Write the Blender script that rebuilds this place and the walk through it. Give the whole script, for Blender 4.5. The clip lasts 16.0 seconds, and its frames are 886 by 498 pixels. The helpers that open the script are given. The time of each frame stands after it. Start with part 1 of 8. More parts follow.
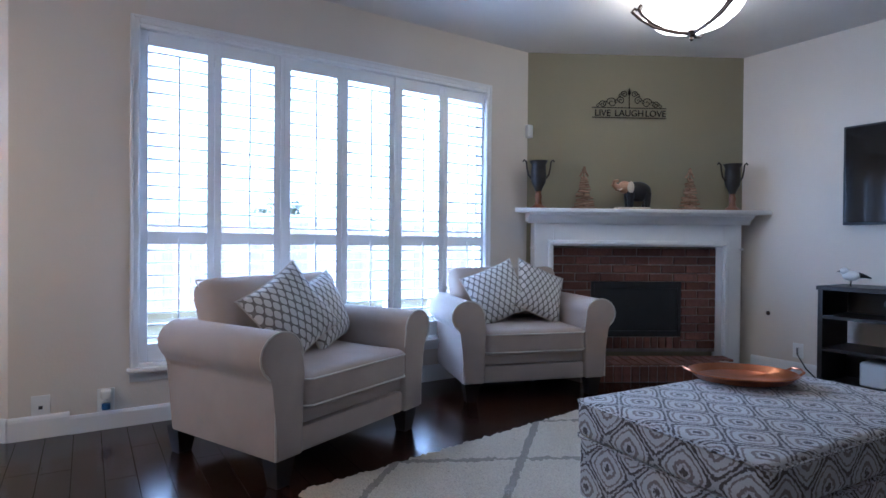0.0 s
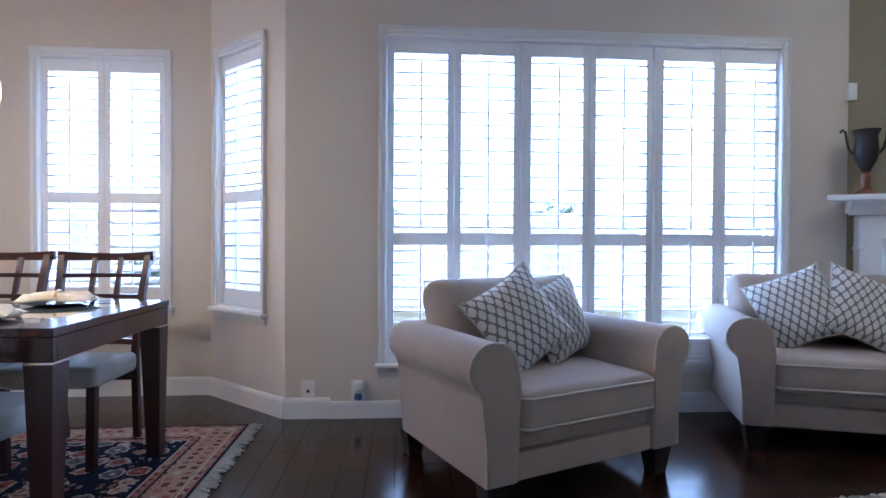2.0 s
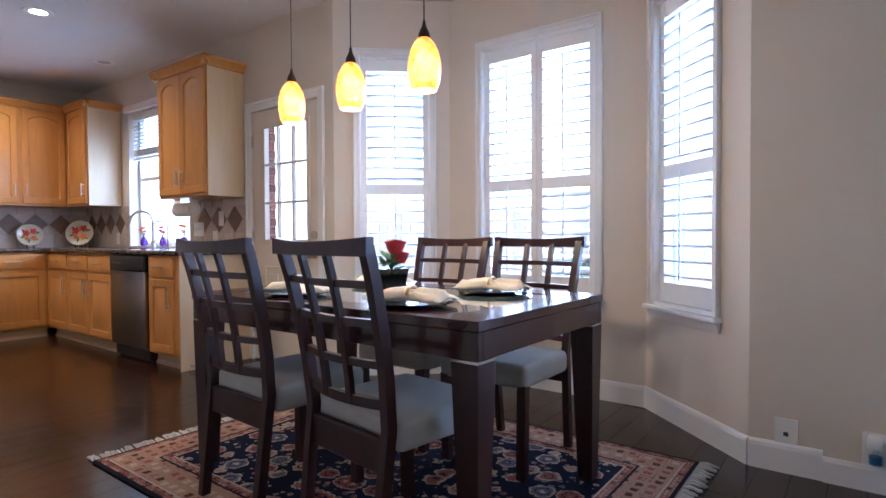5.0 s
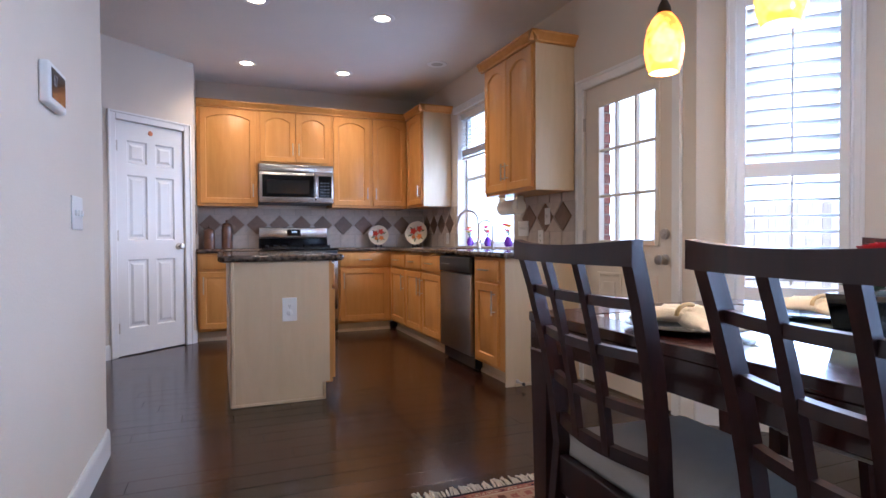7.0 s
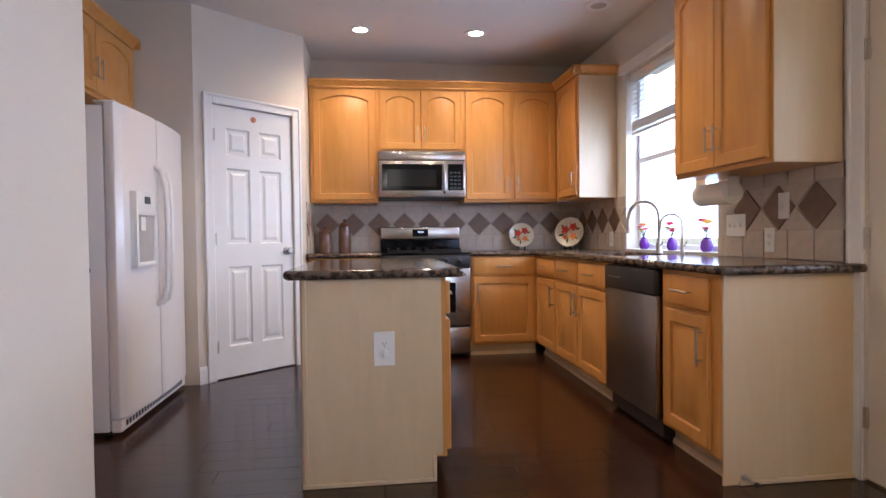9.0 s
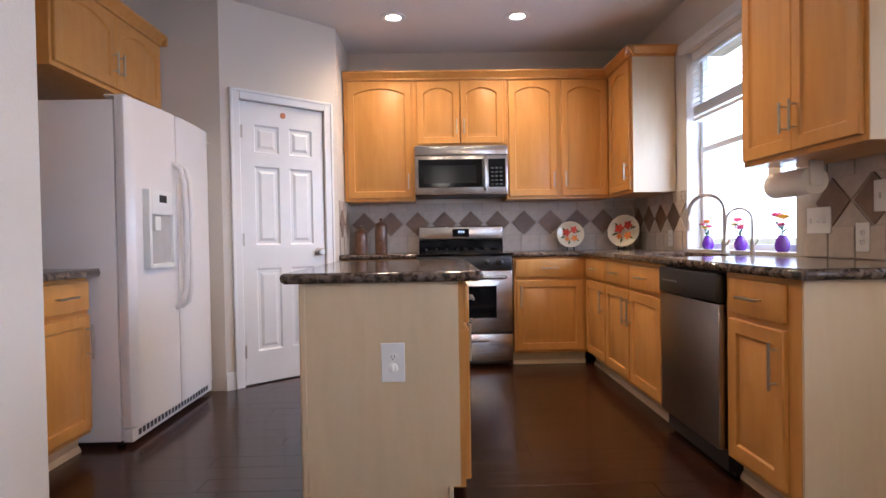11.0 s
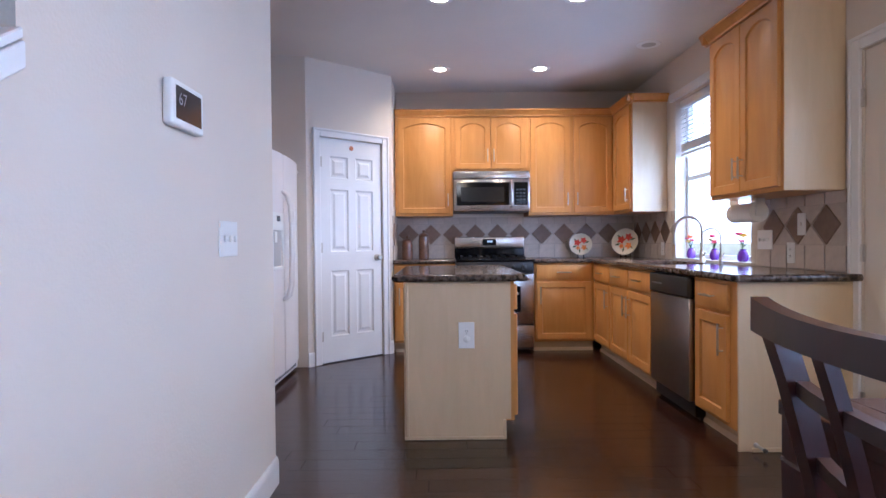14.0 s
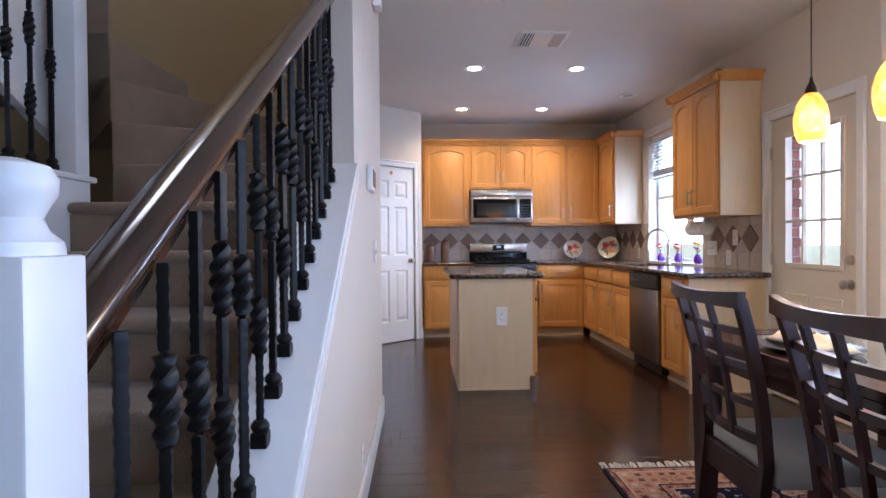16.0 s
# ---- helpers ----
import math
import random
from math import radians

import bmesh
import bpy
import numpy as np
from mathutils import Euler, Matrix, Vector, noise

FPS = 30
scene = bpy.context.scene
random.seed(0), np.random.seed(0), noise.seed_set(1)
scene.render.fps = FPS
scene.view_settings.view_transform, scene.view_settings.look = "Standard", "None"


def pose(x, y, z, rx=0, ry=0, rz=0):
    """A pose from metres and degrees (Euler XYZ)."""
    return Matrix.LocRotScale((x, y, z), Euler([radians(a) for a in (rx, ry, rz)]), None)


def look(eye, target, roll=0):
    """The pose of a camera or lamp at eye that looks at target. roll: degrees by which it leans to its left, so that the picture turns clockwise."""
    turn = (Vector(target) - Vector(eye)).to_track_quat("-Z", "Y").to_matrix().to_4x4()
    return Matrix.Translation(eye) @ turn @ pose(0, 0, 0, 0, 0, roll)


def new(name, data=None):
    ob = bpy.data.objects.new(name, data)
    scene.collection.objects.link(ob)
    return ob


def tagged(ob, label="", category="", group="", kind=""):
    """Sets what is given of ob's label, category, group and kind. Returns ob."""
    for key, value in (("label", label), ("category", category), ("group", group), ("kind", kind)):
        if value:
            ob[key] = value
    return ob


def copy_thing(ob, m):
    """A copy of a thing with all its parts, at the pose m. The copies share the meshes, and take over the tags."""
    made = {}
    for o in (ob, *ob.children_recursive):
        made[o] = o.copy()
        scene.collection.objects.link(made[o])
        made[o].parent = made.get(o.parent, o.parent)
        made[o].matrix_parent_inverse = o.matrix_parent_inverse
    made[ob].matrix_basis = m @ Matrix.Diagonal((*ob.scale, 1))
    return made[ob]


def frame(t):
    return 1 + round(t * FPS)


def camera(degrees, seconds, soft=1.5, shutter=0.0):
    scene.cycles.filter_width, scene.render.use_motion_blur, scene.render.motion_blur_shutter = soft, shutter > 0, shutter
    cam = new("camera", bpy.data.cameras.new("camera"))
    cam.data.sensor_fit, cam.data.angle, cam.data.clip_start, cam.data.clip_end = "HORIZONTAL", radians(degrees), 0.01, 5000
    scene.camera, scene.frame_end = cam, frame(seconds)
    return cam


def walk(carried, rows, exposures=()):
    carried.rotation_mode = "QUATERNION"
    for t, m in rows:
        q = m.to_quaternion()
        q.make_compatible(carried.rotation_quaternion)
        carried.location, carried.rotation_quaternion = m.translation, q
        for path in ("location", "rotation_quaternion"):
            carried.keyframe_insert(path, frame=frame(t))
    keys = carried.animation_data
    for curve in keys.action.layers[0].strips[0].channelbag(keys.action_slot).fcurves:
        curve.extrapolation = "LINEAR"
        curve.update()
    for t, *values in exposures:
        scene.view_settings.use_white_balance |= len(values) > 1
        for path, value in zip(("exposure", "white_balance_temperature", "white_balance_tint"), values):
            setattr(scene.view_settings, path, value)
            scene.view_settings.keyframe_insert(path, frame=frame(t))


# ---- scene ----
cam = camera(77.0, 16.0)
PATH = [
    (0, (2.347, 3.369, 1.065), (3.425, 5.054, 1.046), 0.5),
    (0.5, (2.426, 3.402, 1.064), (3.318, 5.191, 1.047), 0.5),
    (1, (2.53, 3.404, 1.066), (3.149, 5.306, 1.048), 0.5),
    (1.5, (2.649, 3.474, 1.06), (3.048, 5.433, 1.032), 0.4),
    (2, (2.699, 3.656, 1.059), (2.846, 5.65, 1.038), 0.3),
    (2.5, (2.737, 3.854, 1.047), (2.52, 5.842, 1.017), 0.1),
    (3, (2.74, 4.016, 1.047), (2.079, 5.903, 1.013), -0.1),
    (3.5, (2.695, 4.124, 1.029), (1.761, 5.892, 0.994), -0.2),
    (3.7, (2.648, 4.158, 1.03), (1.641, 5.885, 0.994), -0.3),
    (5.8, (2.172, 4.436, 0.992), (0.746, 5.837, 0.952), -0.2),
    (6, (2.096, 4.484, 0.998), (0.576, 5.783, 0.961), -0.2),
    (6.5, (1.915, 4.589, 1.005), (0.182, 5.586, 0.965), -0.3),
    (7, (1.622, 4.644, 1.011), (-0.231, 5.396, 0.973), -0.3),
    (7.5, (1.327, 4.726, 1.007), (-0.59, 5.296, 0.966), -0.3),
    (8, (0.994, 4.833, 1.03), (-0.965, 5.233, 0.987), -0.5),
    (8.5, (0.688, 4.924, 1.038), (-1.292, 5.205, 0.992), -0.6),
    (9, (0.439, 5.024, 1.047), (-1.545, 5.265, 1.003), -0.7),
    (9.5, (0.283, 5.122, 1.047), (-1.709, 5.297, 1.004), -0.7),
    (12, (0.132, 5.224, 1.023), (-1.867, 5.221, 0.992), -0.9),
    (12.5, (0.297, 5.179, 1.044), (-1.703, 5.176, 1.014), -0.7),
    (13, (0.583, 5.074, 1.053), (-1.417, 5.074, 1.025), -0.7),
    (13.5, (0.87, 4.99, 1.078), (-1.13, 4.997, 1.051), -0.5),
    (14, (1.153, 4.908, 1.097), (-0.847, 4.922, 1.07), -0.5),
    (14.5, (1.433, 4.782, 1.106), (-0.567, 4.811, 1.079), -0.4),
    (15, (1.77, 4.681, 1.137), (-0.229, 4.726, 1.112), -0.5),
    (15.5, (2.116, 4.562, 1.156), (0.118, 4.629, 1.131), -0.5),
    (16, (2.415, 4.415, 1.164), (0.417, 4.5, 1.139), -0.5),
]
walk(cam, [(t, look(eye, target, roll)) for t, eye, target, roll in PATH], [(0.0, 0.82, 4550.0, 15.0), (3.5, 0.82, 4650.0, 16.5), (6.0, 0.64, 4900.0, 18.0), (8.0, 0.66, 5000.0, 19.0), (9.5, 0.73, 5450.0, 19.0), (12.2, 0.75, 5200.0, 20.0), (13.5, 0.79, 4700.0, 20.0), (16.0, 0.80, 5020.0, 18.0)])

# ---- world and light ----
world = bpy.data.worlds.new("world")
scene.world = world
world.use_nodes = True
wn = world.node_tree.nodes
sky = wn.new("ShaderNodeTexSky")
sky.sky_type = "NISHITA"
sky.sun_disc = False
sky.sun_elevation = radians(46)
sky.sun_rotation = radians(200)
wn["Background"].inputs["Strength"].default_value = 0.15
world.node_tree.links.new(sky.outputs[0], wn["Background"].inputs[0])
sun_data = bpy.data.lights.new("sun", "SUN")
sun_data.energy, sun_data.angle, sun_data.color = 5.0, radians(0.6), (1.0, 0.95, 0.88)
sun = new("sun", sun_data)
sun.matrix_world = look((0, 0, 20), (4, 11, 8))


def area_light(name, m, w, h, power, color):
    d = bpy.data.lights.new(name, "AREA")
    d.shape, d.size, d.size_y, d.energy, d.color = "RECTANGLE", w, h, power, color
    ob = new(name, d)
    ob.matrix_world = m
    return ob


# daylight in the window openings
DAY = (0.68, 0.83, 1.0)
area_light("daylight_living", look((3.84, 7.32, 1.40), (3.84, 0, 1.35)), 2.4, 1.95, 125, DAY)
area_light("daylight_bay", look((0.66, 7.88, 1.55), (0.66, 0, 1.4)), 0.8, 1.6, 32, DAY)
area_light("daylight_bay_east", look((1.85, 7.52, 1.55), (0.85, 6.45, 1.4)), 0.48, 1.6, 16, DAY)
area_light("daylight_bay_west", look((-0.51, 7.52, 1.55), (0.49, 6.45, 1.4)), 0.48, 1.6, 16, DAY)
area_light("daylight_sink", look((-3.25, 7.30, 1.6), (-3.25, 0, 1.2)), 1.1, 0.75, 22, DAY)
# added warm fill from above the stairs; no window is known there
area_light("fill_stairwell", look((-0.1, 2.95, 5.42), (-0.1, 2.951, 0)), 0.9, 0.9, 15, (1.0, 0.88, 0.70))


# ---- mesh helpers ----
I4 = Matrix.Identity(4)


def shade(me, smooth):
    if smooth:
        me.polygons.foreach_set("use_smooth", [True] * len(me.polygons))
        if smooth != "all":
            me.set_sharp_from_angle(angle=radians(38))


def mesh_of(name, bm, mat, smooth=False):
    me = bpy.data.meshes.new(name)
    bmesh.ops.recalc_face_normals(bm, faces=bm.faces)
    bm.to_mesh(me)
    bm.free()
    for m in mat if isinstance(mat, (list, tuple)) else [mat]:
        me.materials.append(m)
    shade(me, smooth)
    return me


def part(name, bm, mat, parent, label="", smooth=True, m=None):
    """One mesh object under a thing or part; bm may be a ready mesh."""
    me = bm if isinstance(bm, bpy.types.Mesh) else mesh_of(name, bm, mat, smooth)
    ob = new(name, me)
    ob.parent = parent
    if m is not None:
        ob.matrix_basis = m
    if label:
        ob["label"] = label
    return ob


def thing(name, m, label, category, group=""):
    ob = new(name)
    ob.empty_display_size = 0.1
    ob.matrix_basis = m
    return tagged(ob, label, category, group)


def solo(name, bm, mat, m, label, category, group="", smooth=True):
    ob = new(name, mesh_of(name, bm, mat, smooth))
    ob.matrix_basis = m
    return tagged(ob, label, category, group)


def structure(name, bm, mat, label="", smooth=False, m=None):
    ob = new(name, mesh_of(name, bm, mat, smooth))
    if m is not None:
        ob.matrix_basis = m
    return tagged(ob, label, kind="structure")


def box(bm, x0, x1, y0, y1, z0, z1, bevel=0.0, seg=1, m=None, mi=0):
    sub = bmesh.new()
    vs = [sub.verts.new((x, y, z)) for z in (z0, z1) for y in (y0, y1) for x in (x0, x1)]
    for f in ((0, 2, 3, 1), (4, 5, 7, 6), (0, 1, 5, 4), (2, 6, 7, 3), (0, 4, 6, 2), (1, 3, 7, 5)):
        sub.faces.new([vs[i] for i in f])
    if bevel:
        bmesh.ops.bevel(sub, geom=sub.edges[:], offset=bevel, segments=seg, profile=0.5, affect="EDGES")
    merge(bm, sub, m, mi)


def merge(bm, sub, m=None, mi=0):
    if m is not None:
        sub.transform(m)
    made = {}
    for v in sub.verts:
        made[v] = bm.verts.new(v.co)
    for f in sub.faces:
        g = bm.faces.new([made[v] for v in f.verts])
        g.material_index = mi or f.material_index
        g.smooth = f.smooth
    sub.free()


def lathe(bm, profile, segs=24, m=None, caps=True, mi=0):
    """profile: (r, z) from below up, turned about z."""
    sub = bmesh.new()
    rings = []
    for r, z in profile:
        rings.append([sub.verts.new((r * math.cos(2 * math.pi * i / segs), r * math.sin(2 * math.pi * i / segs), z)) for i in range(segs)])
    for a, b in zip(rings, rings[1:]):
        for i in range(segs):
            j = (i + 1) % segs
            sub.faces.new((a[i], a[j], b[j], b[i]))
    if caps:
        sub.faces.new(rings[0][::-1])
        sub.faces.new(rings[-1])
    merge(bm, sub, m, mi)


def sweep(bm, pts, radius, segs=8, m=None, closed=False, mi=0):
    """A tube along points; radius a number or one per point."""
    pts = [Vector(p) for p in pts]
    n = len(pts)
    rad = radius if isinstance(radius, (list, tuple)) else [radius] * n
    sub = bmesh.new()
    rings, side = [], None
    for i, p in enumerate(pts):
        a = pts[(i - 1) % n] if closed or i else p
        b = pts[(i + 1) % n] if closed or i < n - 1 else p
        d = (b - a).normalized()
        if side is None:
            side = d.orthogonal().normalized()
        side = (side - d * side.dot(d)).normalized()
        up = d.cross(side)
        rings.append([sub.verts.new(p + rad[i] * (math.cos(2 * math.pi * k / segs) * side + math.sin(2 * math.pi * k / segs) * up)) for k in range(segs)])
    for i in range(n if closed else n - 1):
        a, b = rings[i], rings[(i + 1) % n]
        for k in range(segs):
            j = (k + 1) % segs
            sub.faces.new((a[k], a[j], b[j], b[k]))
    if not closed:
        sub.faces.new(rings[0][::-1])
        sub.faces.new(rings[-1])
    merge(bm, sub, m, mi)


def prism(bm, poly, z0, z1, m=None, bevel=0.0, mi=0, seg=2):
    """A flat outline (x, y) drawn up from z0 to z1."""
    sub = bmesh.new()
    a = [sub.verts.new((x, y, z0)) for x, y in poly]
    b = [sub.verts.new((x, y, z1)) for x, y in poly]
    sub.faces.new(a[::-1])
    sub.faces.new(b)
    n = len(poly)
    for i in range(n):
        j = (i + 1) % n
        sub.faces.new((a[i], a[j], b[j], b[i]))
    if bevel:
        bmesh.ops.bevel(sub, geom=sub.edges[:], offset=bevel, segments=seg, profile=0.5, affect="EDGES")
    merge(bm, sub, m, mi)


def moulding(bm, profile, p0, p1, m=None):
    """A profile (out, up) drawn along the level line p0-p1; out is to the left of the line."""
    p0, p1 = Vector(p0), Vector(p1)
    d = (p1 - p0).normalized()
    out = Vector((-d.y, d.x, 0))
    sub = bmesh.new()
    ends = [[sub.verts.new(p + out * o + Vector((0, 0, u))) for o, u in profile] for p in (p0, p1)]
    n = len(profile)
    for i in range(n):
        j = (i + 1) % n
        sub.faces.new((ends[0][i], ends[0][j], ends[1][j], ends[1][i]))
    sub.faces.new(ends[0][::-1])
    sub.faces.new(ends[1])
    merge(bm, sub, m)


def along(p0, p1, z=0.0):
    """The pose whose x axis runs from p0 to p1, with y to the left of it."""
    a = math.degrees(math.atan2(p1[1] - p0[1], p1[0] - p0[0]))
    return pose(p0[0], p0[1], z, 0, 0, a)


def wall_boxes(bm, length, y0, y1, z0, z1, openings=()):
    """A wall along x from 0 to length with openings (s0, s1, z0, z1), which do not overlap in s."""
    s = 0.0
    for a, b, c, d in sorted(openings):
        if a > s:
            box(bm, s, a, y0, y1, z0, z1)
        if c > z0:
            box(bm, a, b, y0, y1, z0, c)
        if d < z1:
            box(bm, a, b, y0, y1, d, z1)
        s = b
    if s < length:
        box(bm, s, length, y0, y1, z0, z1)


# ---- materials ----
def material(name, base, rough=0.5, metal=0.0, scale=8.0, vary=0.08, bump=0.0, bscale=60.0, coat=0.0, spec=0.5, sheen=0.0, trans=0.0, detail=6.0, random_obj=0.0):
    """Principled surface with broad and fine variation and a fine relief."""
    mat = bpy.data.materials.new(name)
    mat.use_nodes = True
    nt = mat.node_tree
    b = nt.nodes["Principled BSDF"]
    b.inputs["Roughness"].default_value = rough
    b.inputs["Metallic"].default_value = metal
    b.inputs["Coat Weight"].default_value = coat
    b.inputs["Specular IOR Level"].default_value = spec
    b.inputs["Sheen Weight"].default_value = sheen
    b.inputs["Transmission Weight"].default_value = trans
    b.inputs["Base Color"].default_value = (*base, 1)
    tc = nt.nodes.new("ShaderNodeTexCoord")
    if vary:
        n1 = nt.nodes.new("ShaderNodeTexNoise")
        n1.inputs["Scale"].default_value = scale
        n1.inputs["Detail"].default_value = detail
        nt.links.new(tc.outputs["Object"], n1.inputs["Vector"])
        ramp = nt.nodes.new("ShaderNodeMapRange")
        ramp.inputs[1].default_value, ramp.inputs[2].default_value = 0.3, 0.7
        ramp.inputs[3].default_value, ramp.inputs[4].default_value = 1 - vary, 1 + vary
        nt.links.new(n1.outputs["Fac"], ramp.inputs[0])
        mix = nt.nodes.new("ShaderNodeVectorMath")
        mix.operation = "SCALE"
        mix.inputs[0].default_value = base
        nt.links.new(ramp.outputs[0], mix.inputs["Scale"])
        out = mix.outputs[0]
        if random_obj:
            oi = nt.nodes.new("ShaderNodeObjectInfo")
            r2 = nt.nodes.new("ShaderNodeMapRange")
            r2.inputs[3].default_value, r2.inputs[4].default_value = 1 - random_obj, 1 + random_obj
            nt.links.new(oi.outputs["Random"], r2.inputs[0])
            m2 = nt.nodes.new("ShaderNodeVectorMath")
            m2.operation = "SCALE"
            nt.links.new(out, m2.inputs[0])
            nt.links.new(r2.outputs[0], m2.inputs["Scale"])
            out = m2.outputs[0]
        nt.links.new(out, b.inputs["Base Color"])
    if bump:
        n2 = nt.nodes.new("ShaderNodeTexNoise")
        n2.inputs["Scale"].default_value = bscale
        n2.inputs["Detail"].default_value = 4
        nt.links.new(tc.outputs["Object"], n2.inputs["Vector"])
        bp = nt.nodes.new("ShaderNodeBump")
        bp.inputs["Strength"].default_value = bump
        bp.inputs["Distance"].default_value = 0.004
        nt.links.new(n2.outputs["Fac"], bp.inputs["Height"])
        nt.links.new(bp.outputs[0], b.inputs["Normal"])
    return mat


def wood_material(name, dark, light, rough=0.4, axis="Z", coat=0.0, stretch=14.0, scale=3.0, random_obj=0.12, space="Object"):
    """Grain drawn out along one axis, with a tint per object."""
    mat = bpy.data.materials.new(name)
    mat.use_nodes = True
    nt = mat.node_tree
    b = nt.nodes["Principled BSDF"]
    b.inputs["Roughness"].default_value = rough
    b.inputs["Coat Weight"].default_value = coat
    tc = nt.nodes.new("ShaderNodeTexCoord")
    mp = nt.nodes.new("ShaderNodeMapping")
    mp.inputs["Scale"].default_value = [scale * (1 if axis == a else stretch) for a in "XYZ"]
    oi = nt.nodes.new("ShaderNodeObjectInfo")
    add = nt.nodes.new("ShaderNodeVectorMath")
    add.operation = "ADD"
    sc = nt.nodes.new("ShaderNodeVectorMath")
    sc.operation = "SCALE"
    sc.inputs[0].default_value = (3.7, 5.1, 7.3)
    nt.links.new(oi.outputs["Random"], sc.inputs["Scale"])
    nt.links.new(tc.outputs[space], add.inputs[0])
    nt.links.new(sc.outputs[0], add.inputs[1])
    nt.links.new(add.outputs[0], mp.inputs["Vector"])
    n = nt.nodes.new("ShaderNodeTexNoise")
    n.inputs["Scale"].default_value = 1.0
    n.inputs["Detail"].default_value = 8
    n.inputs["Roughness"].default_value = 0.6
    n.inputs["Distortion"].default_value = 0.6
    nt.links.new(mp.outputs[0], n.inputs["Vector"])
    cr = nt.nodes.new("ShaderNodeValToRGB")
    cr.color_ramp.elements[0].position, cr.color_ramp.elements[1].position = 0.3, 0.72
    cr.color_ramp.elements[0].color = (*dark, 1)
    cr.color_ramp.elements[1].color = (*light, 1)
    nt.links.new(n.outputs["Fac"], cr.inputs[0])
    r2 = nt.nodes.new("ShaderNodeMapRange")
    r2.inputs[3].default_value, r2.inputs[4].default_value = 1 - random_obj, 1 + random_obj
    nt.links.new(oi.outputs["Random"], r2.inputs[0])
    m2 = nt.nodes.new("ShaderNodeVectorMath")
    m2.operation = "SCALE"
    nt.links.new(cr.outputs[0], m2.inputs[0])
    nt.links.new(r2.outputs[0], m2.inputs["Scale"])
    nt.links.new(m2.outputs[0], b.inputs["Base Color"])
    bp = nt.nodes.new("ShaderNodeBump")
    bp.inputs["Strength"].default_value = 0.15
    bp.inputs["Distance"].default_value = 0.001
    nt.links.new(n.outputs["Fac"], bp.inputs["Height"])
    nt.links.new(bp.outputs[0], b.inputs["Normal"])
    return mat


def glow_material(name, color, strength):
    mat = bpy.data.materials.new(name)
    mat.use_nodes = True
    b = mat.node_tree.nodes["Principled BSDF"]
    b.inputs["Base Color"].default_value = (*color, 1)
    b.inputs["Emission Color"].default_value = (*color, 1)
    b.inputs["Emission Strength"].default_value = strength
    return mat


def glass_material(name, tint=(1, 1, 1), rough=0.0):
    mat = bpy.data.materials.new(name)
    mat.use_nodes = True
    nt = mat.node_tree
    nt.nodes.remove(nt.nodes["Principled BSDF"])
    tr = nt.nodes.new("ShaderNodeBsdfTransparent")
    tr.inputs[0].default_value = (*tint, 1)
    gl = nt.nodes.new("ShaderNodeBsdfGlossy")
    gl.inputs["Roughness"].default_value = rough
    mx = nt.nodes.new("ShaderNodeMixShader")
    mx.inputs[0].default_value = 0.05
    nt.links.new(tr.outputs[0], mx.inputs[1])
    nt.links.new(gl.outputs[0], mx.inputs[2])
    nt.links.new(mx.outputs[0], nt.nodes["Material Output"].inputs[0])
    return mat


WALL = material("wall_paint", (0.66, 0.59, 0.505), 0.75, scale=1.2, vary=0.03, bump=0.25, bscale=90)
OLIVE = material("olive_wall_paint", (0.265, 0.235, 0.15), 0.8, scale=1.2, vary=0.04, bump=0.25, bscale=90)
STAIRWALL = material("stairwell_paint", (0.40, 0.31, 0.17), 0.8, scale=1.2, vary=0.03, bump=0.2, bscale=90)
CEIL = material("ceiling_paint", (0.70, 0.66, 0.61), 0.9, scale=2, vary=0.03, bump=0.5, bscale=45)
TRIM = material("white_trim_paint", (0.76, 0.75, 0.735), 0.35, scale=5, vary=0.02)
SHUT = material("shutter_paint", (0.82, 0.82, 0.82), 0.4, scale=5, vary=0.02)
FLOOR = wood_material("dark_floor_wood", (0.012, 0.005, 0.003), (0.035, 0.014, 0.008), 0.24, "X", coat=0.16, stretch=12, scale=2.5, random_obj=0.35)
MAPLE = wood_material("honey_maple", (0.53, 0.238, 0.050), (0.61, 0.295, 0.070), 0.36, "Z", coat=0.08, stretch=9, scale=2.2, random_obj=0.07)
PALE = wood_material("pale_maple_veneer", (0.585, 0.445, 0.268), (0.635, 0.495, 0.312), 0.45, "Z", stretch=6, scale=2.6, random_obj=0.05)
MAHOG = wood_material("dark_cherry_wood", (0.018, 0.0045, 0.004), (0.046, 0.011, 0.008), 0.34, "Z", coat=0.08, stretch=10, scale=3)
BLACKWOOD = material("black_wood", (0.012, 0.009, 0.008), 0.4, vary=0.15)
STEEL = material("brushed_steel", (0.60, 0.57, 0.53), 0.24, 1.0, scale=30, vary=0.05)
NICKEL = material("brushed_nickel", (0.52, 0.48, 0.43), 0.3, 1.0, scale=30, vary=0.03)
BLACKGLOSS = material("black_gloss", (0.006, 0.006, 0.007), 0.06, vary=0, spec=0.3)
BLACK = material("black_plastic", (0.015, 0.015, 0.016), 0.45, vary=0.1)
WHITEPL = material("white_plastic", (0.78, 0.77, 0.74), 0.4, vary=0.01)
APPLIANCE = material("white_enamel", (0.74, 0.70, 0.68), 0.3, scale=3, vary=0.015, coat=0.2)
IRON = material("black_iron", (0.006, 0.0055, 0.0055), 0.45, 0.0, spec=0.25, vary=0.2, bump=0.3, bscale=40)

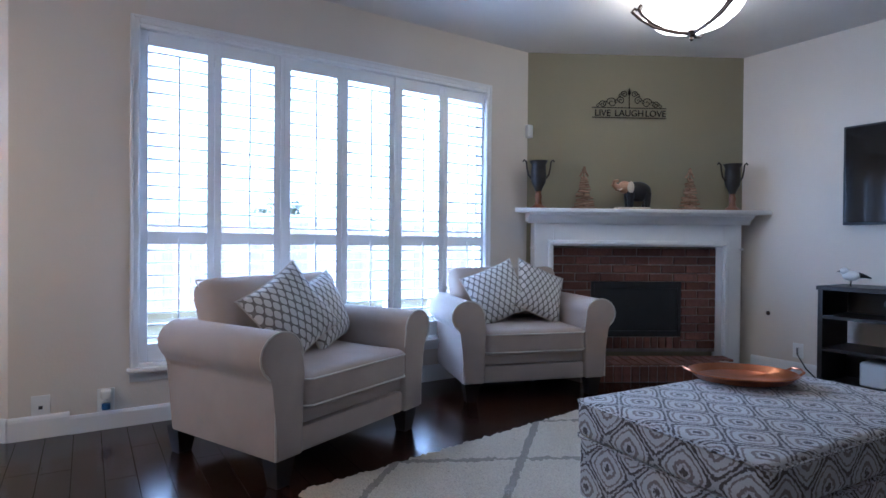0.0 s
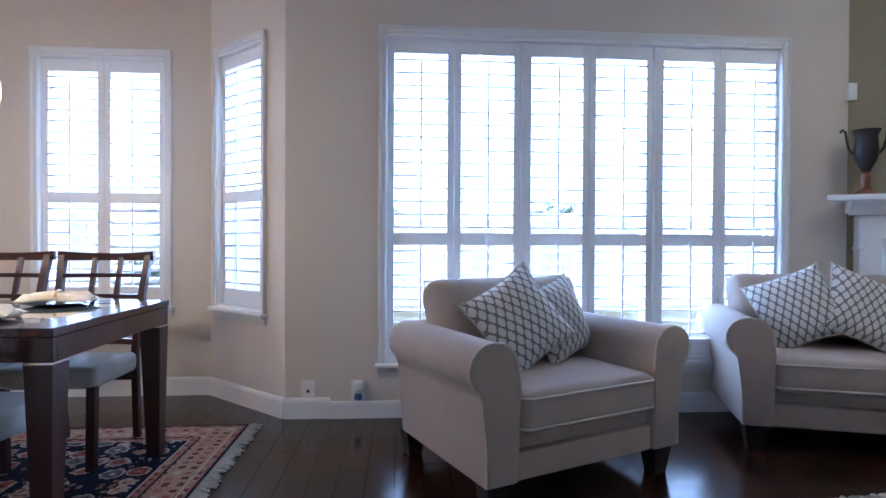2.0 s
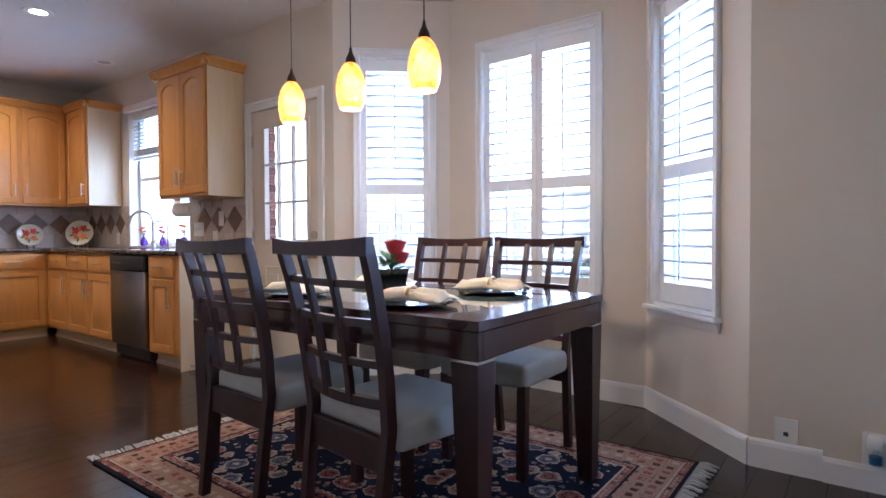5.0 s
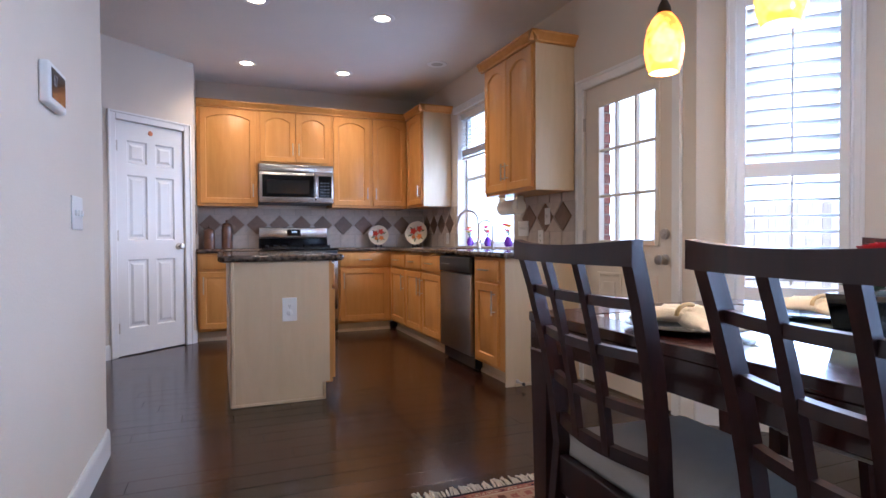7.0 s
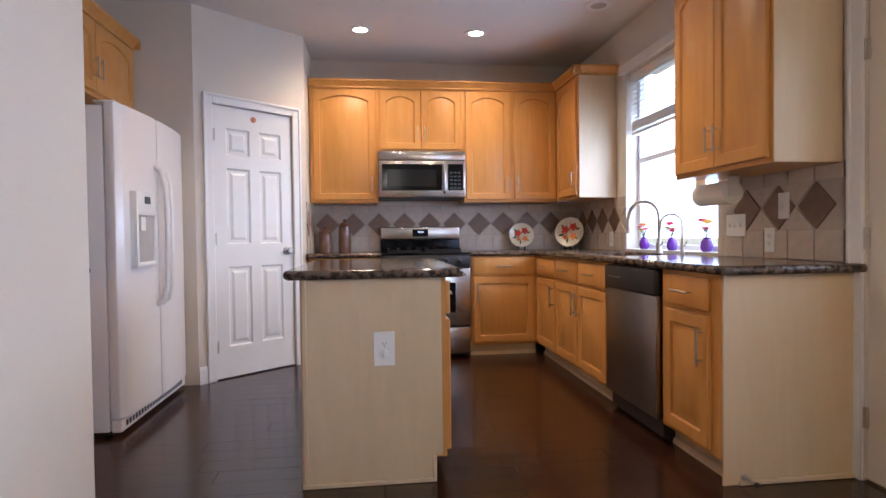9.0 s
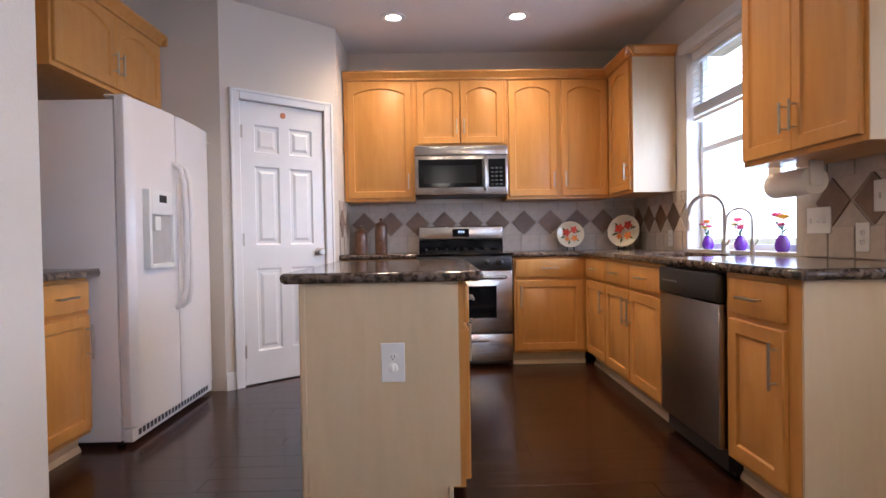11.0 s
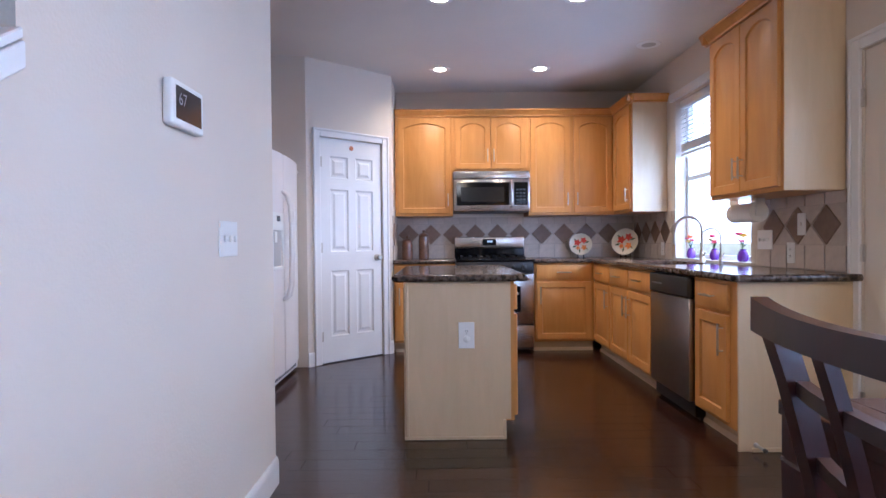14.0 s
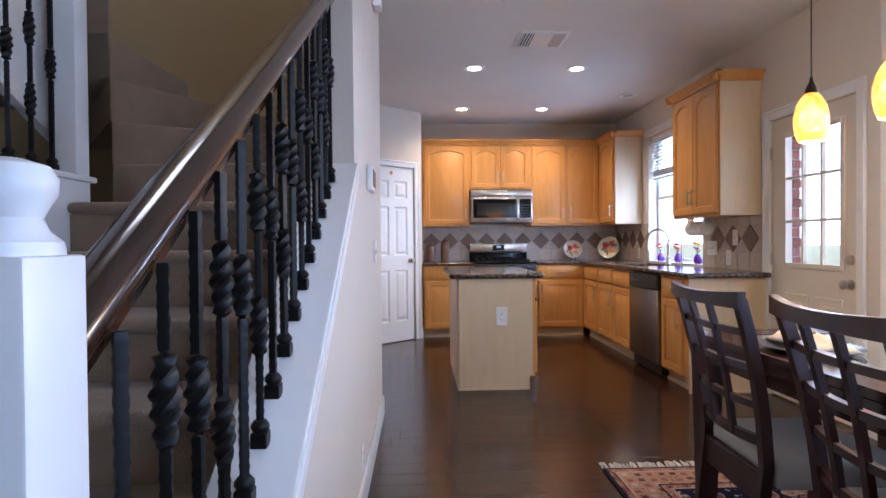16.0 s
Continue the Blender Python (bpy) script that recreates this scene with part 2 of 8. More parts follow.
# ---- structure ----
H = 2.725         # ceiling height
NY = 7.05         # inner face of the window and sink wall
T = 0.16          # outer wall thickness
KX = -4.95        # inner face of the stove wall
EX = 7.23         # inner face of the television wall
SY = 4.155         # face of the wall beside the stairs
WTOP = 2.325       # top of the window openings

bm = bmesh.new()
box(bm, KX - 0.3, EX + 0.3, 0.6, 7.9, -0.12, -0.012)
structure("floor", bm, FLOOR, "dark brown hardwood plank floor")

bm = bmesh.new()
outline = [(KX - 0.2, 4.01), (-1.4, 4.01), (0.2, 4.14), (1.95, 4.14), (1.95, 0.7), (EX + 0.2, 0.7), (EX + 0.2, 8.0), (KX - 0.2, 8.0)]
prism(bm, outline, H, H + 0.1)
box(bm, KX - 0.2, -1.38, 2.6, 4.01, H, H + 0.1)
structure("ceiling", bm, CEIL, "smooth off-white painted ceiling")


def wall(name, p0, p1, mat, openings=(), z1=H, thick=T, z0=0.0):
    """A wall whose room face runs from p0 to p1, with the room to its right."""
    bm = bmesh.new()
    wall_boxes(bm, math.dist(p0, p1), 0.0, thick, z0, z1, openings)
    bm.transform(along(p0, p1))
    return structure(name, bm, mat)


wall("wall_north_kitchen", (KX, NY), (-0.66, NY), WALL, [(1.08, 2.30, 0.93, 2.34), (3.30, 4.13, 0.0, 2.045)])
wall("wall_bay_west", (-0.66, NY), (-0.04, 7.62), WALL, [(0.185, 0.695, 0.62, WTOP)])
wall("wall_bay_north", (-0.04, 7.62), (1.38, 7.62), WALL, [(0.285, 1.115, 0.62, WTOP)])
wall("wall_bay_east", (1.38, 7.62), (2.0, NY), WALL, [(0.10, 0.61, 0.62, WTOP)])
CORNER = (5.56, NY)
wall("wall_north_living", (2.0, NY), CORNER, WALL, [(0.60, 3.11, 0.33, WTOP)])
wall("wall_fireplace", CORNER, (EX, 6.10), OLIVE)
wall("wall_east", (EX, 6.10), (EX, 0.7), WALL)
wall("wall_south", (EX, 0.7), (1.95, 0.7), WALL)
wall("wall_hall", (1.95, 0.7), (1.95, 2.0), WALL, z1=5.4)
wall("wall_west", (KX, 4.45), (KX, NY), WALL)
wall("wall_pantry_return", (-4.34, 4.45), (KX, 4.45), WALL, thick=0.12)
wall("wall_pantry", (-3.74, 3.75), (-4.34, 4.45), WALL, [(0.13, 0.80, 0.0, 2.045)], thick=0.12)
wall("wall_fridge_side", (-3.74, 2.75), (-3.74, 3.75), WALL, thick=0.12)
wall("wall_fridge_back", (-1.38, 2.75), (-3.74, 2.75), WALL)
bm = bmesh.new()
box(bm, -1.38, -1.26, 2.75, SY, 0, H)
structure("wall_fridge_return", bm, WALL)
# wall beside the stairs, full height, then a sloped knee wall
CAPZ = lambda x: 1.465 - 0.677 * (x - 0.147)
bm = bmesh.new()
prism(bm, [(-1.26, 0), (1.84, 0), (1.84, CAPZ(1.84)), (0.147, CAPZ(0.147)), (0.147, 5.4), (-1.26, 5.4)], -SY, -SY + 0.13, m=pose(0, 0, 0, 90, 0, 0))
structure("wall_stairs", bm, WALL)
wall("wall_stairwell_west", (-0.86, 1.95), (-0.86, 4.01), STAIRWALL, z1=5.4, thick=0.12)
wall("wall_stairwell_south", (1.95, 1.95), (-1.26, 1.95), STAIRWALL, z1=5.4, thick=0.12)
bm = bmesh.new()
box(bm, 0.147, 1.95, 4.01, 4.14, H, 5.4)
box(bm, 1.83, 1.95, 2.0, 4.0, H, 5.4)
structure("wall_stairwell_upper", bm, STAIRWALL)
# unseen square hole left in this ceiling for the added stairwell fill lamp
bm = bmesh.new()
for a, b, c, d in ((-1.4, -0.6, 1.8, 4.2), (0.4, 2.0, 1.8, 4.2), (-0.6, 0.4, 1.8, 2.45), (-0.6, 0.4, 3.45, 4.2)):
    box(bm, a, b, c, d, 5.4, 5.5)
structure("ceiling_stairwell", bm, CEIL)

# ---- windows with plantation shutters ----
GLASS = glass_material("window_glass", (0.97, 0.985, 1.0))
OUTFRAME = material("outer_sash_paint", (0.75, 0.75, 0.74), 0.5, vary=0.02)
LOUVER_MESHES = {}


def louver_mesh(w):
    key = round(w, 3)
    if key not in LOUVER_MESHES:
        bm = bmesh.new()
        pts = [(0.043 * math.cos(a), 0.0075 * math.sin(a)) for a in [2 * math.pi * i / 10 for i in range(10)]]
        prism(bm, pts, -w / 2, w / 2, m=pose(0, 0, 0, 0, 90, 0) @ pose(0, 0, 0, 0, 0, 90))
        LOUVER_MESHES[key] = mesh_of("louver", bm, SHUT, "all")
    return LOUVER_MESHES[key]


def shutter_panel(parent, x0, x1, z0, z1, dz0, dz1, tilts, y=0.035):
    """One hinged leaf with two tiers of louvers and a tilt rod each; the room is towards -y."""
    st, d = 0.042, 0.014
    bm = bmesh.new()
    for a, b in ((x0, x0 + st), (x1 - st, x1)):
        box(bm, a, b, y - d, y + d, z0, z1, 0.002)
    top, bot = z1 - 0.085, z0 + 0.105
    for a, b in ((z0, bot), (dz0, dz1), (top, z1)):
        box(bm, x0 + st, x1 - st, y - d, y + d, a, b, 0.002)
    leaf = part("shutter_panel", bm, SHUT, parent)
    w = x1 - x0 - 2 * st - 0.004
    xm = (x0 + x1) / 2
    for (a, b), tilt in zip(((dz1, top), (bot, dz0)), tilts):
        n = max(1, round((b - a) / 0.0765))
        for i in range(n):
            z = a + (i + 0.5) * (b - a) / n
            part("louver", louver_mesh(w), None, leaf, m=pose(xm, y, z, tilt, 0, 0))
        bm = bmesh.new()
        lift = 0.0 if tilt == tilts[0] and a == dz1 else 0.05
        c = math.cos(radians(tilt)) * 0.05
        box(bm, xm - 0.005, xm + 0.005, y - c - 0.008, y - c, a + 0.03 - lift * 0.2, b - 0.05 + lift * 1.6, 0.001)
        part("tilt_rod", bm, SHUT, leaf)
    for z in (z0 + 0.2, z1 - 0.2):
        bm = bmesh.new()
        box(bm, x0 - 0.004, x0 + 0.004, y - d - 0.006, y - d, z - 0.035, z + 0.035)
        part("hinge", bm, SHUT, leaf)
    return leaf


def shutter_window(name, m, w, z0, z1, panels, dz0, dz1, label, apron):
    """A cased opening from (0, z0) to (w, z1) with a stool, shutter leaves, sashes and glass."""
    win = new(name)
    win.matrix_basis = m
    tagged(win, label, kind="structure")
    bm = bmesh.new()
    c = 0.045
    for a, b, p, q in ((-c, 0, z0 - 0.0, z1 + c), (w, w + c, z0 - 0.0, z1 + c), (0, w, z1, z1 + c)):
        box(bm, a, b, -0.018, -0.001, p, q, 0.003)
    for a, b, p, q in ((-c, -c + 0.018, z0, z1 + c), (w + c - 0.018, w + c, z0, z1 + c), (-c + 0.018, w + c - 0.018, z1 + c - 0.018, z1 + c)):
        box(bm, a, b, -0.026, -0.018, p, q, 0.003)
    part("window_casing", bm, TRIM, win)
    bm = bmesh.new()
    for a, b, p, q in ((0, 0.006, z0, z1), (w - 0.006, w, z0, z1), (0.006, w - 0.006, z1 - 0.02, z1), (0.006, w - 0.006, z0, z0 + 0.02)):
        box(bm, a, b, -0.012, 0.05, p, q, 0.002)
    part("window_frame", bm, SHUT, win)
    bm = bmesh.new()
    box(bm, -c - 0.015, w + c + 0.015, -0.05, 0.06, z0 - 0.026, z0, 0.006, 2)
    part("window_sill", bm, TRIM, win)
    bm = bmesh.new()
    moulding(bm, [(0.001, 0), (0.012, 0), (0.016, 0.012), (0.02, 0.03), (0.03, 0.045), (0.03, 0.055), (0.001, 0.055)], (w + c, 0, z0 - 0.026 - apron), (-c, 0, z0 - 0.026 - apron))
    part("apron", bm, TRIM, win)
    for x0, x1, tilts in panels:
        shutter_panel(win, x0, x1, z0 + 0.023, z1 - 0.023, dz0, dz1, tilts)
    n = max(1, round(w / 0.85))
    for i in range(n):
        a, b = i * w / n, (i + 1) * w / n
        zm = z0 + (z1 - z0) * 0.45
        bm = bmesh.new()
        for p, q, r, s in ((a, a + 0.022, z0, z1), (b - 0.022, b, z0, z1), (a + 0.022, b - 0.022, z0, z0 + 0.04), (a + 0.022, b - 0.022, z1 - 0.04, z1), (a + 0.022, b - 0.022, zm - 0.02, zm + 0.02)):
            box(bm, p, q, 0.115, 0.15, r, s)
        part("sash", bm, OUTFRAME, win)
        bm = bmesh.new()
        box(bm, a + 0.03, b - 0.03, 0.128, 0.133, z0 + 0.03, z1 - 0.03)
        part("pane", bm, GLASS, win).visible_shadow = False
    return win


LW = 2.51
pan = []
for k in range(3):
    a = 0.007 + k * 0.848
    pan += [(a, a + 0.409, (9, -3)), (a + 0.411, a + 0.82, (9, -3))]
living_window = shutter_window("window_1", pose(2.60, NY, 0), LW, 0.33, WTOP, pan, 1.047, 1.122, "wide window with six white plantation shutter panels", 0.055)
for k in (1, 2):
    bm = bmesh.new()
    x = 0.007 + k * 0.848 - 0.014
    box(bm, x - 0.0125, x + 0.0125, 0.012, 0.075, 0.351, WTOP - 0.021, 0.003)
    part("t_post", bm, SHUT, living_window)
wb = along((-0.66, NY), (-0.04, 7.62)) @ pose(0.185, 0, 0)
shutter_window("window_2", wb, 0.51, 0.62, WTOP, [(0.008, 0.502, (-14, -3))], 1.32, 1.395, "narrow bay window with a white plantation shutter", 0.05)
shutter_window("window_3", pose(-0.04 + 0.285, 7.62, 0), 0.83, 0.62, WTOP, [(0.008, 0.414, (9, -3)), (0.416, 0.822, (8, 28))], 1.32, 1.395, "bay window with two white plantation shutter panels", 0.05)
we = along((1.38, 7.62), (2.0, NY)) @ pose(0.10, 0, 0)
shutter_window("window_4", we, 0.51, 0.62, WTOP, [(0.008, 0.502, (8, -3))], 1.32, 1.395, "narrow bay window with a white plantation shutter", 0.05)


# ---- window over the sink, with a raised blind ----
win = new("window_5")
win.matrix_basis = pose(KX + 1.08, NY, 0)
tagged(win, "kitchen window over the sink with a half raised blind", kind="structure")
W5 = 1.22
bm = bmesh.new()
for a, b, p, q in ((0, 0.04, 0.93, 2.34), (W5 - 0.04, W5, 0.93, 2.34), (0.04, W5 - 0.04, 0.93, 0.97), (0.04, W5 - 0.04, 2.30, 2.34), (0.04, W5 - 0.04, 1.62, 1.66)):
    box(bm, a, b, 0.10, 0.14, p, q, 0.003)
part("window_frame", bm, OUTFRAME, win)
bm = bmesh.new()
box(bm, 0.03, W5 - 0.03, 0.118, 0.123, 0.96, 2.31)
part("pane", bm, GLASS, win).visible_shadow = False
bm = bmesh.new()
box(bm, -0.06, W5 + 0.06, -0.035, -0.001, 2.34, 2.41, 0.006, 2)
part("header_trim", bm, TRIM, win)
bm = bmesh.new()
box(bm, -0.0, W5, 0.0, 0.1, 0.918, 0.932)
part("window_sill", bm, TRIM, win)
bm = bmesh.new()
box(bm, 0.02, W5 - 0.02, 0.03, 0.085, 2.27, 2.335, 0.004)
part("blind_headrail", bm, TRIM, win)
bm = bmesh.new()
box(bm, -(W5 - 0.06) / 2, (W5 - 0.06) / 2, -0.024, 0.024, -0.0014, 0.0014)
SLAT = mesh_of("blind_slat", bm, TRIM)
for i in range(8):
    part("blind_slat", SLAT, None, win, m=pose(W5 / 2, 0.058, 2.248 - i * 0.0385, 32, 0, 0))
for i in range(12):
    part("blind_slat", SLAT, None, win, m=pose(W5 / 2, 0.058, 1.945 - i * 0.006))
bm = bmesh.new()
box(bm, 0.03, W5 - 0.03, 0.034, 0.082, 1.84, 1.865, 0.004)
part("blind_bottom_rail", bm, TRIM, win)


# ---- doors ----
def cased(parent, w, h, c=0.07, y=-0.001):
    bm = bmesh.new()
    for a, b, p, q in ((-c, 0, 0, h + c), (w, w + c, 0, h + c), (0, w, h, h + c)):
        box(bm, a, b, y - 0.018, y, p, q, 0.004)
    for a, b, p, q in ((-c, -c + 0.02, 0, h + c), (w + c - 0.02, w + c, 0, h + c), (-c + 0.02, w + c - 0.02, h + c - 0.02, h + c)):
        box(bm, a, b, y - 0.027, y - 0.018, p, q, 0.003)
    return part("door_casing", bm, TRIM, parent)


def raised_panel(bm, x0, x1, z0, z1, y, d=0.012, mi=0):
    """A sunk field with a raised middle on a face at y looking to -y."""
    sub = bmesh.new()

    def ring(g, yy):
        return [sub.verts.new((a, yy, b)) for a, b in ((x0 + g, z0 + g), (x1 - g, z0 + g), (x1 - g, z1 - g), (x0 + g, z1 - g))]
    rs = [ring(0, y), ring(0.012, y + d), ring(0.03, y + d), ring(0.05, y + 0.002)]
    for a, b in zip(rs, rs[1:]):
        for i in range(4):
            j = (i + 1) % 4
            sub.faces.new((a[i], a[j], b[j], b[i]))
    sub.faces.new(rs[-1])
    merge(bm, sub, None, mi)


def panelled_leaf(w, h, t, fields):
    """A door leaf whose front, towards -y, has sunk fields; all other parts are solid."""
    bm = bmesh.new()
    xs = sorted({0, w, *[v for f in fields for v in f[:2]]})
    zs = sorted({0, h, *[v for f in fields for v in f[2:]]})
    for a, b in zip(xs, xs[1:]):
        for c, d in zip(zs, zs[1:]):
            if not any(f[0] <= a and b <= f[1] and f[2] <= c and d <= f[3] for f in fields):
                v = [bm.verts.new(p) for p in ((a, 0, c), (b, 0, c), (b, 0, d), (a, 0, d))]
                bm.faces.new(v)
    bmesh.ops.remove_doubles(bm, verts=bm.verts[:], dist=1e-5)
    for f in fields:
        raised_panel(bm, *f, 0.0)
    box(bm, 0, w, 0.014, t, 0, h)
    for a, b, c, d in ((0, 0.001, 0, h), (w - 0.001, w, 0, h), (0, w, 0, 0.001), (0, w, h - 0.001, h)):
        box(bm, a, b, 0.0005, 0.0138, c, d)
    return bm


def knob(parent, x, z, y=0.0, r=0.028):
    bm = bmesh.new()
    lathe(bm, [(0.032, 0), (0.032, 0.006), (0.012, 0.012), (0.011, 0.03), (0.02, 0.036), (r, 0.048), (r, 0.058), (0.018, 0.066)], 20, m=pose(x, y, z, 90, 0, 0))
    return part("door_knob", bm, NICKEL, parent, "brushed nickel knob")


def hinges(parent, x, zs, y=-0.004):
    for z in zs:
        bm = bmesh.new()
        lathe(bm, [(0.007, -0.045), (0.007, 0.045)], 10, m=pose(x, y, z))
        box(bm, x - 0.02, x + 0.02, y + 0.001, y + 0.004, z - 0.045, z + 0.045)
        part("hinge", bm, NICKEL, parent)


# pantry door: six raised panels
door = new("door_1")
door.matrix_basis = along((-3.74, 3.75), (-4.34, 4.45)) @ pose(0.13, 0, 0)
tagged(door, "white six-panel pantry door, closed, with nickel knob", kind="structure")
PW = 0.67
cased(door, PW, 2.045)
fx = ((0.105, 0.295), (0.375, 0.565))
fz = ((0.23, 0.83), (1.0, 1.57), (1.67, 1.87))
bm = panelled_leaf(PW - 0.01, 2.03, 0.035, [(a, b, c, d) for a, b in fx for c, d in fz])
part("door_leaf", bm, TRIM, door, smooth=False, m=pose(0.005, 0.008, 0.01))
knob(door, PW - 0.06, 0.95, 0.008)
hinges(door, 0.002, (0.25, 1.05, 1.82))
bm = bmesh.new()
lathe(bm, [(0.022, 0), (0.022, 0.003), (0.012, 0.0045)], 20, m=pose(0.335, 0.008, 1.97, 90, 0, 0))
part("round_sticker", bm, material("orange_sticker", (0.55, 0.2, 0.09), 0.6), door, "small round orange and white sticker")
bm = bmesh.new()
box(bm, 0, PW, 0.06, 0.11, 0, 2.045)
part("door_backing", bm, TRIM, door)

# back door with a nine-light window
door = new("door_2")
door.matrix_basis = pose(KX + 3.30, NY, 0)
tagged(door, "beige exterior door with nine glass panes", kind="structure")
DOORP = material("door_paint", (0.70, 0.62, 0.52), 0.45, scale=3, vary=0.02)
BW = 0.83
cased(door, BW, 2.045)
bm = bmesh.new()
gx0, gx1, gz0, gz1 = 0.15, 0.70, 0.98, 1.905
for a, b, c, d in ((0.004, gx0, 0.01, 2.04), (gx1, BW - 0.004, 0.01, 2.04), (gx0, gx1, 0.01, gz0), (gx0, gx1, gz1, 2.04)):
    box(bm, a, b, 0.01, 0.052, c, d)
part("door_leaf", bm, DOORP, door, smooth=False)
bm = bmesh.new()
for a, b, c, d in ((gx0 - 0.02, gx0 + 0.015, gz0 - 0.02, gz1 + 0.02), (gx1 - 0.015, gx1 + 0.02, gz0 - 0.02, gz1 + 0.02), (gx0 + 0.015, gx1 - 0.015, gz0 - 0.02, gz0 + 0.015), (gx0 + 0.015, gx1 - 0.015, gz1 - 0.015, gz1 + 0.02)):
    box(bm, a, b, -0.004, 0.01, c, d, 0.003)
part("glazing_bead", bm, DOORP, door)
for i in (1, 2):
    bm = bmesh.new()
    x = gx0 + i * (gx1 - gx0) / 3
    z = gz0 + i * (gz1 - gz0) / 3
    box(bm, x - 0.009, x + 0.009, 0.0, 0.03, gz0 + 0.015, gz1 - 0.015, 0.002)
    part("muntin", bm, DOORP, door)
    bm = bmesh.new()
    box(bm, gx0 + 0.015, gx1 - 0.015, 0.003, 0.027, z - 0.009, z + 0.009, 0.002)
    part("muntin", bm, DOORP, door)
bm = bmesh.new()
box(bm, gx0, gx1, 0.034, 0.039, gz0, gz1)
part("pane", bm, GLASS, door).visible_shadow = False
for x0, x1 in ((0.14, 0.38), (0.46, 0.70)):
    bm = bmesh.new()
    for a, b, c, d in ((x0, x0 + 0.02, 0.25, 0.78), (x1 - 0.02, x1, 0.25, 0.78), (x0 + 0.02, x1 - 0.02, 0.25, 0.27), (x0 + 0.02, x1 - 0.02, 0.76, 0.78)):
        box(bm, a, b, 0.003, 0.0095, c, d, 0.002)
    box(bm, x0 + 0.06, x1 - 0.06, 0.004, 0.0095, 0.31, 0.72, 0.004)
    part("raised_panel", bm, DOORP, door)
knob(door, BW - 0.07, 0.88, 0.01, 0.03)
bm = bmesh.new()
lathe(bm, [(0.032, 0), (0.03, 0.016), (0.012, 0.018), (0.012, 0.024)], 20, m=pose(BW - 0.07, 0.01, 1.03, 90, 0, 0))
part("deadbolt", bm, NICKEL, door)
hinges(door, 0.0, (0.27, 1.02, 1.80))
bm = bmesh.new()
box(bm, 0, BW, 0.0, 0.14, 0.0, 0.012)
part("threshold", bm, STEEL, door)


# ---- baseboards ----
BASE = [(0.001, 0), (0.014, 0), (0.014, 0.10), (0.011, 0.115), (0.006, 0.125), (0.001, 0.125)]


def baseboard(p0, p1):
    """Along a wall with the room to the right of p0-p1."""
    bm = bmesh.new()
    moulding(bm, BASE, (p1[0], p1[1], 0), (p0[0], p0[1], 0))
    structure("baseboard", bm, TRIM)


baseboard((KX + 4.20, NY), (-0.66, NY))
baseboard((-0.66, NY), (-0.04, 7.62))
baseboard((-0.04, 7.62), (1.38, 7.62))
baseboard((1.38, 7.62), (2.0, NY))
baseboard((2.0, NY), (2.27, NY))
baseboard((3.72, NY), CORNER)
baseboard((EX, 6.0), (EX, 0.7))
baseboard((EX, 0.7), (1.95, 0.7))
d = Vector((-0.6, 0.7)).normalized()
baseboard((-3.74, 3.75), (-3.74 + d.x * 0.06, 3.75 + d.y * 0.06))
baseboard((-3.74 + d.x * 0.87, 3.75 + d.y * 0.87), (-4.34, 4.45))
baseboard((1.84, SY), (-1.38, SY))
baseboard((-1.38, SY), (-1.38, 3.4))
# lower cable cover along the window wall
bm = bmesh.new()
moulding(bm, [(0.001, 0), (0.022, 0), (0.022, 0.085), (0.016, 0.10), (0.001, 0.10)], (3.72, NY, 0), (2.27, NY, 0))
structure("trim_cable_cover", bm, TRIM, "white cable cover strip along the wall foot")


# ---- outlets and switches on the walls ----
SLOT = material("outlet_slot", (0.05, 0.045, 0.04), 0.6, vary=0)


def wall_plate(m, kind, label, w=0.072, h=0.117):
    """A plate on a wall at m, facing -y."""
    name = "light_switch" if kind.startswith("switch") else "wall_outlet"
    t = thing(name, m, label, "light switch" if kind.startswith("switch") else "outlet")
    bm = bmesh.new()
    box(bm, -w / 2, w / 2, -0.006, -0.0005, -h / 2, h / 2, 0.002)
    part("plate", bm, WHITEPL, t)
    if kind == "outlet":
        for z in (-0.02, 0.02):
            bm = bmesh.new()
            lathe(bm, [(0.0165, 0.0062), (0.0165, 0.0085)], 16, m=pose(0, 0, z, 90, 0, 0))
            s = part("socket", bm, WHITEPL, t)
            bm = bmesh.new()
            for x in (-0.006, 0.006):
                box(bm, x - 0.0012, x + 0.0012, -0.0092, -0.0086, z - 0.001, z + 0.008)
            lathe(bm, [(0.0025, 0.0086), (0.0025, 0.0092)], 8, m=pose(0, 0, z - 0.007, 90, 0, 0))
            part("slots", bm, SLOT, s)
    elif kind == "jack":
        bm = bmesh.new()
        box(bm, -0.009, 0.009, -0.0085, -0.0062, -0.009, 0.009)
        part("jack", bm, SLOT, t, "dark cable jack")
    else:
        n = int(kind[6:])
        for i in range(n):
            x = (i - (n - 1) / 2) * 0.046
            bm = bmesh.new()
            box(bm, x - 0.005, x + 0.005, -0.016, -0.0062, -0.012, 0.012, 0.003, m=None)
            part("toggle", bm, WHITEPL, t)
    return t


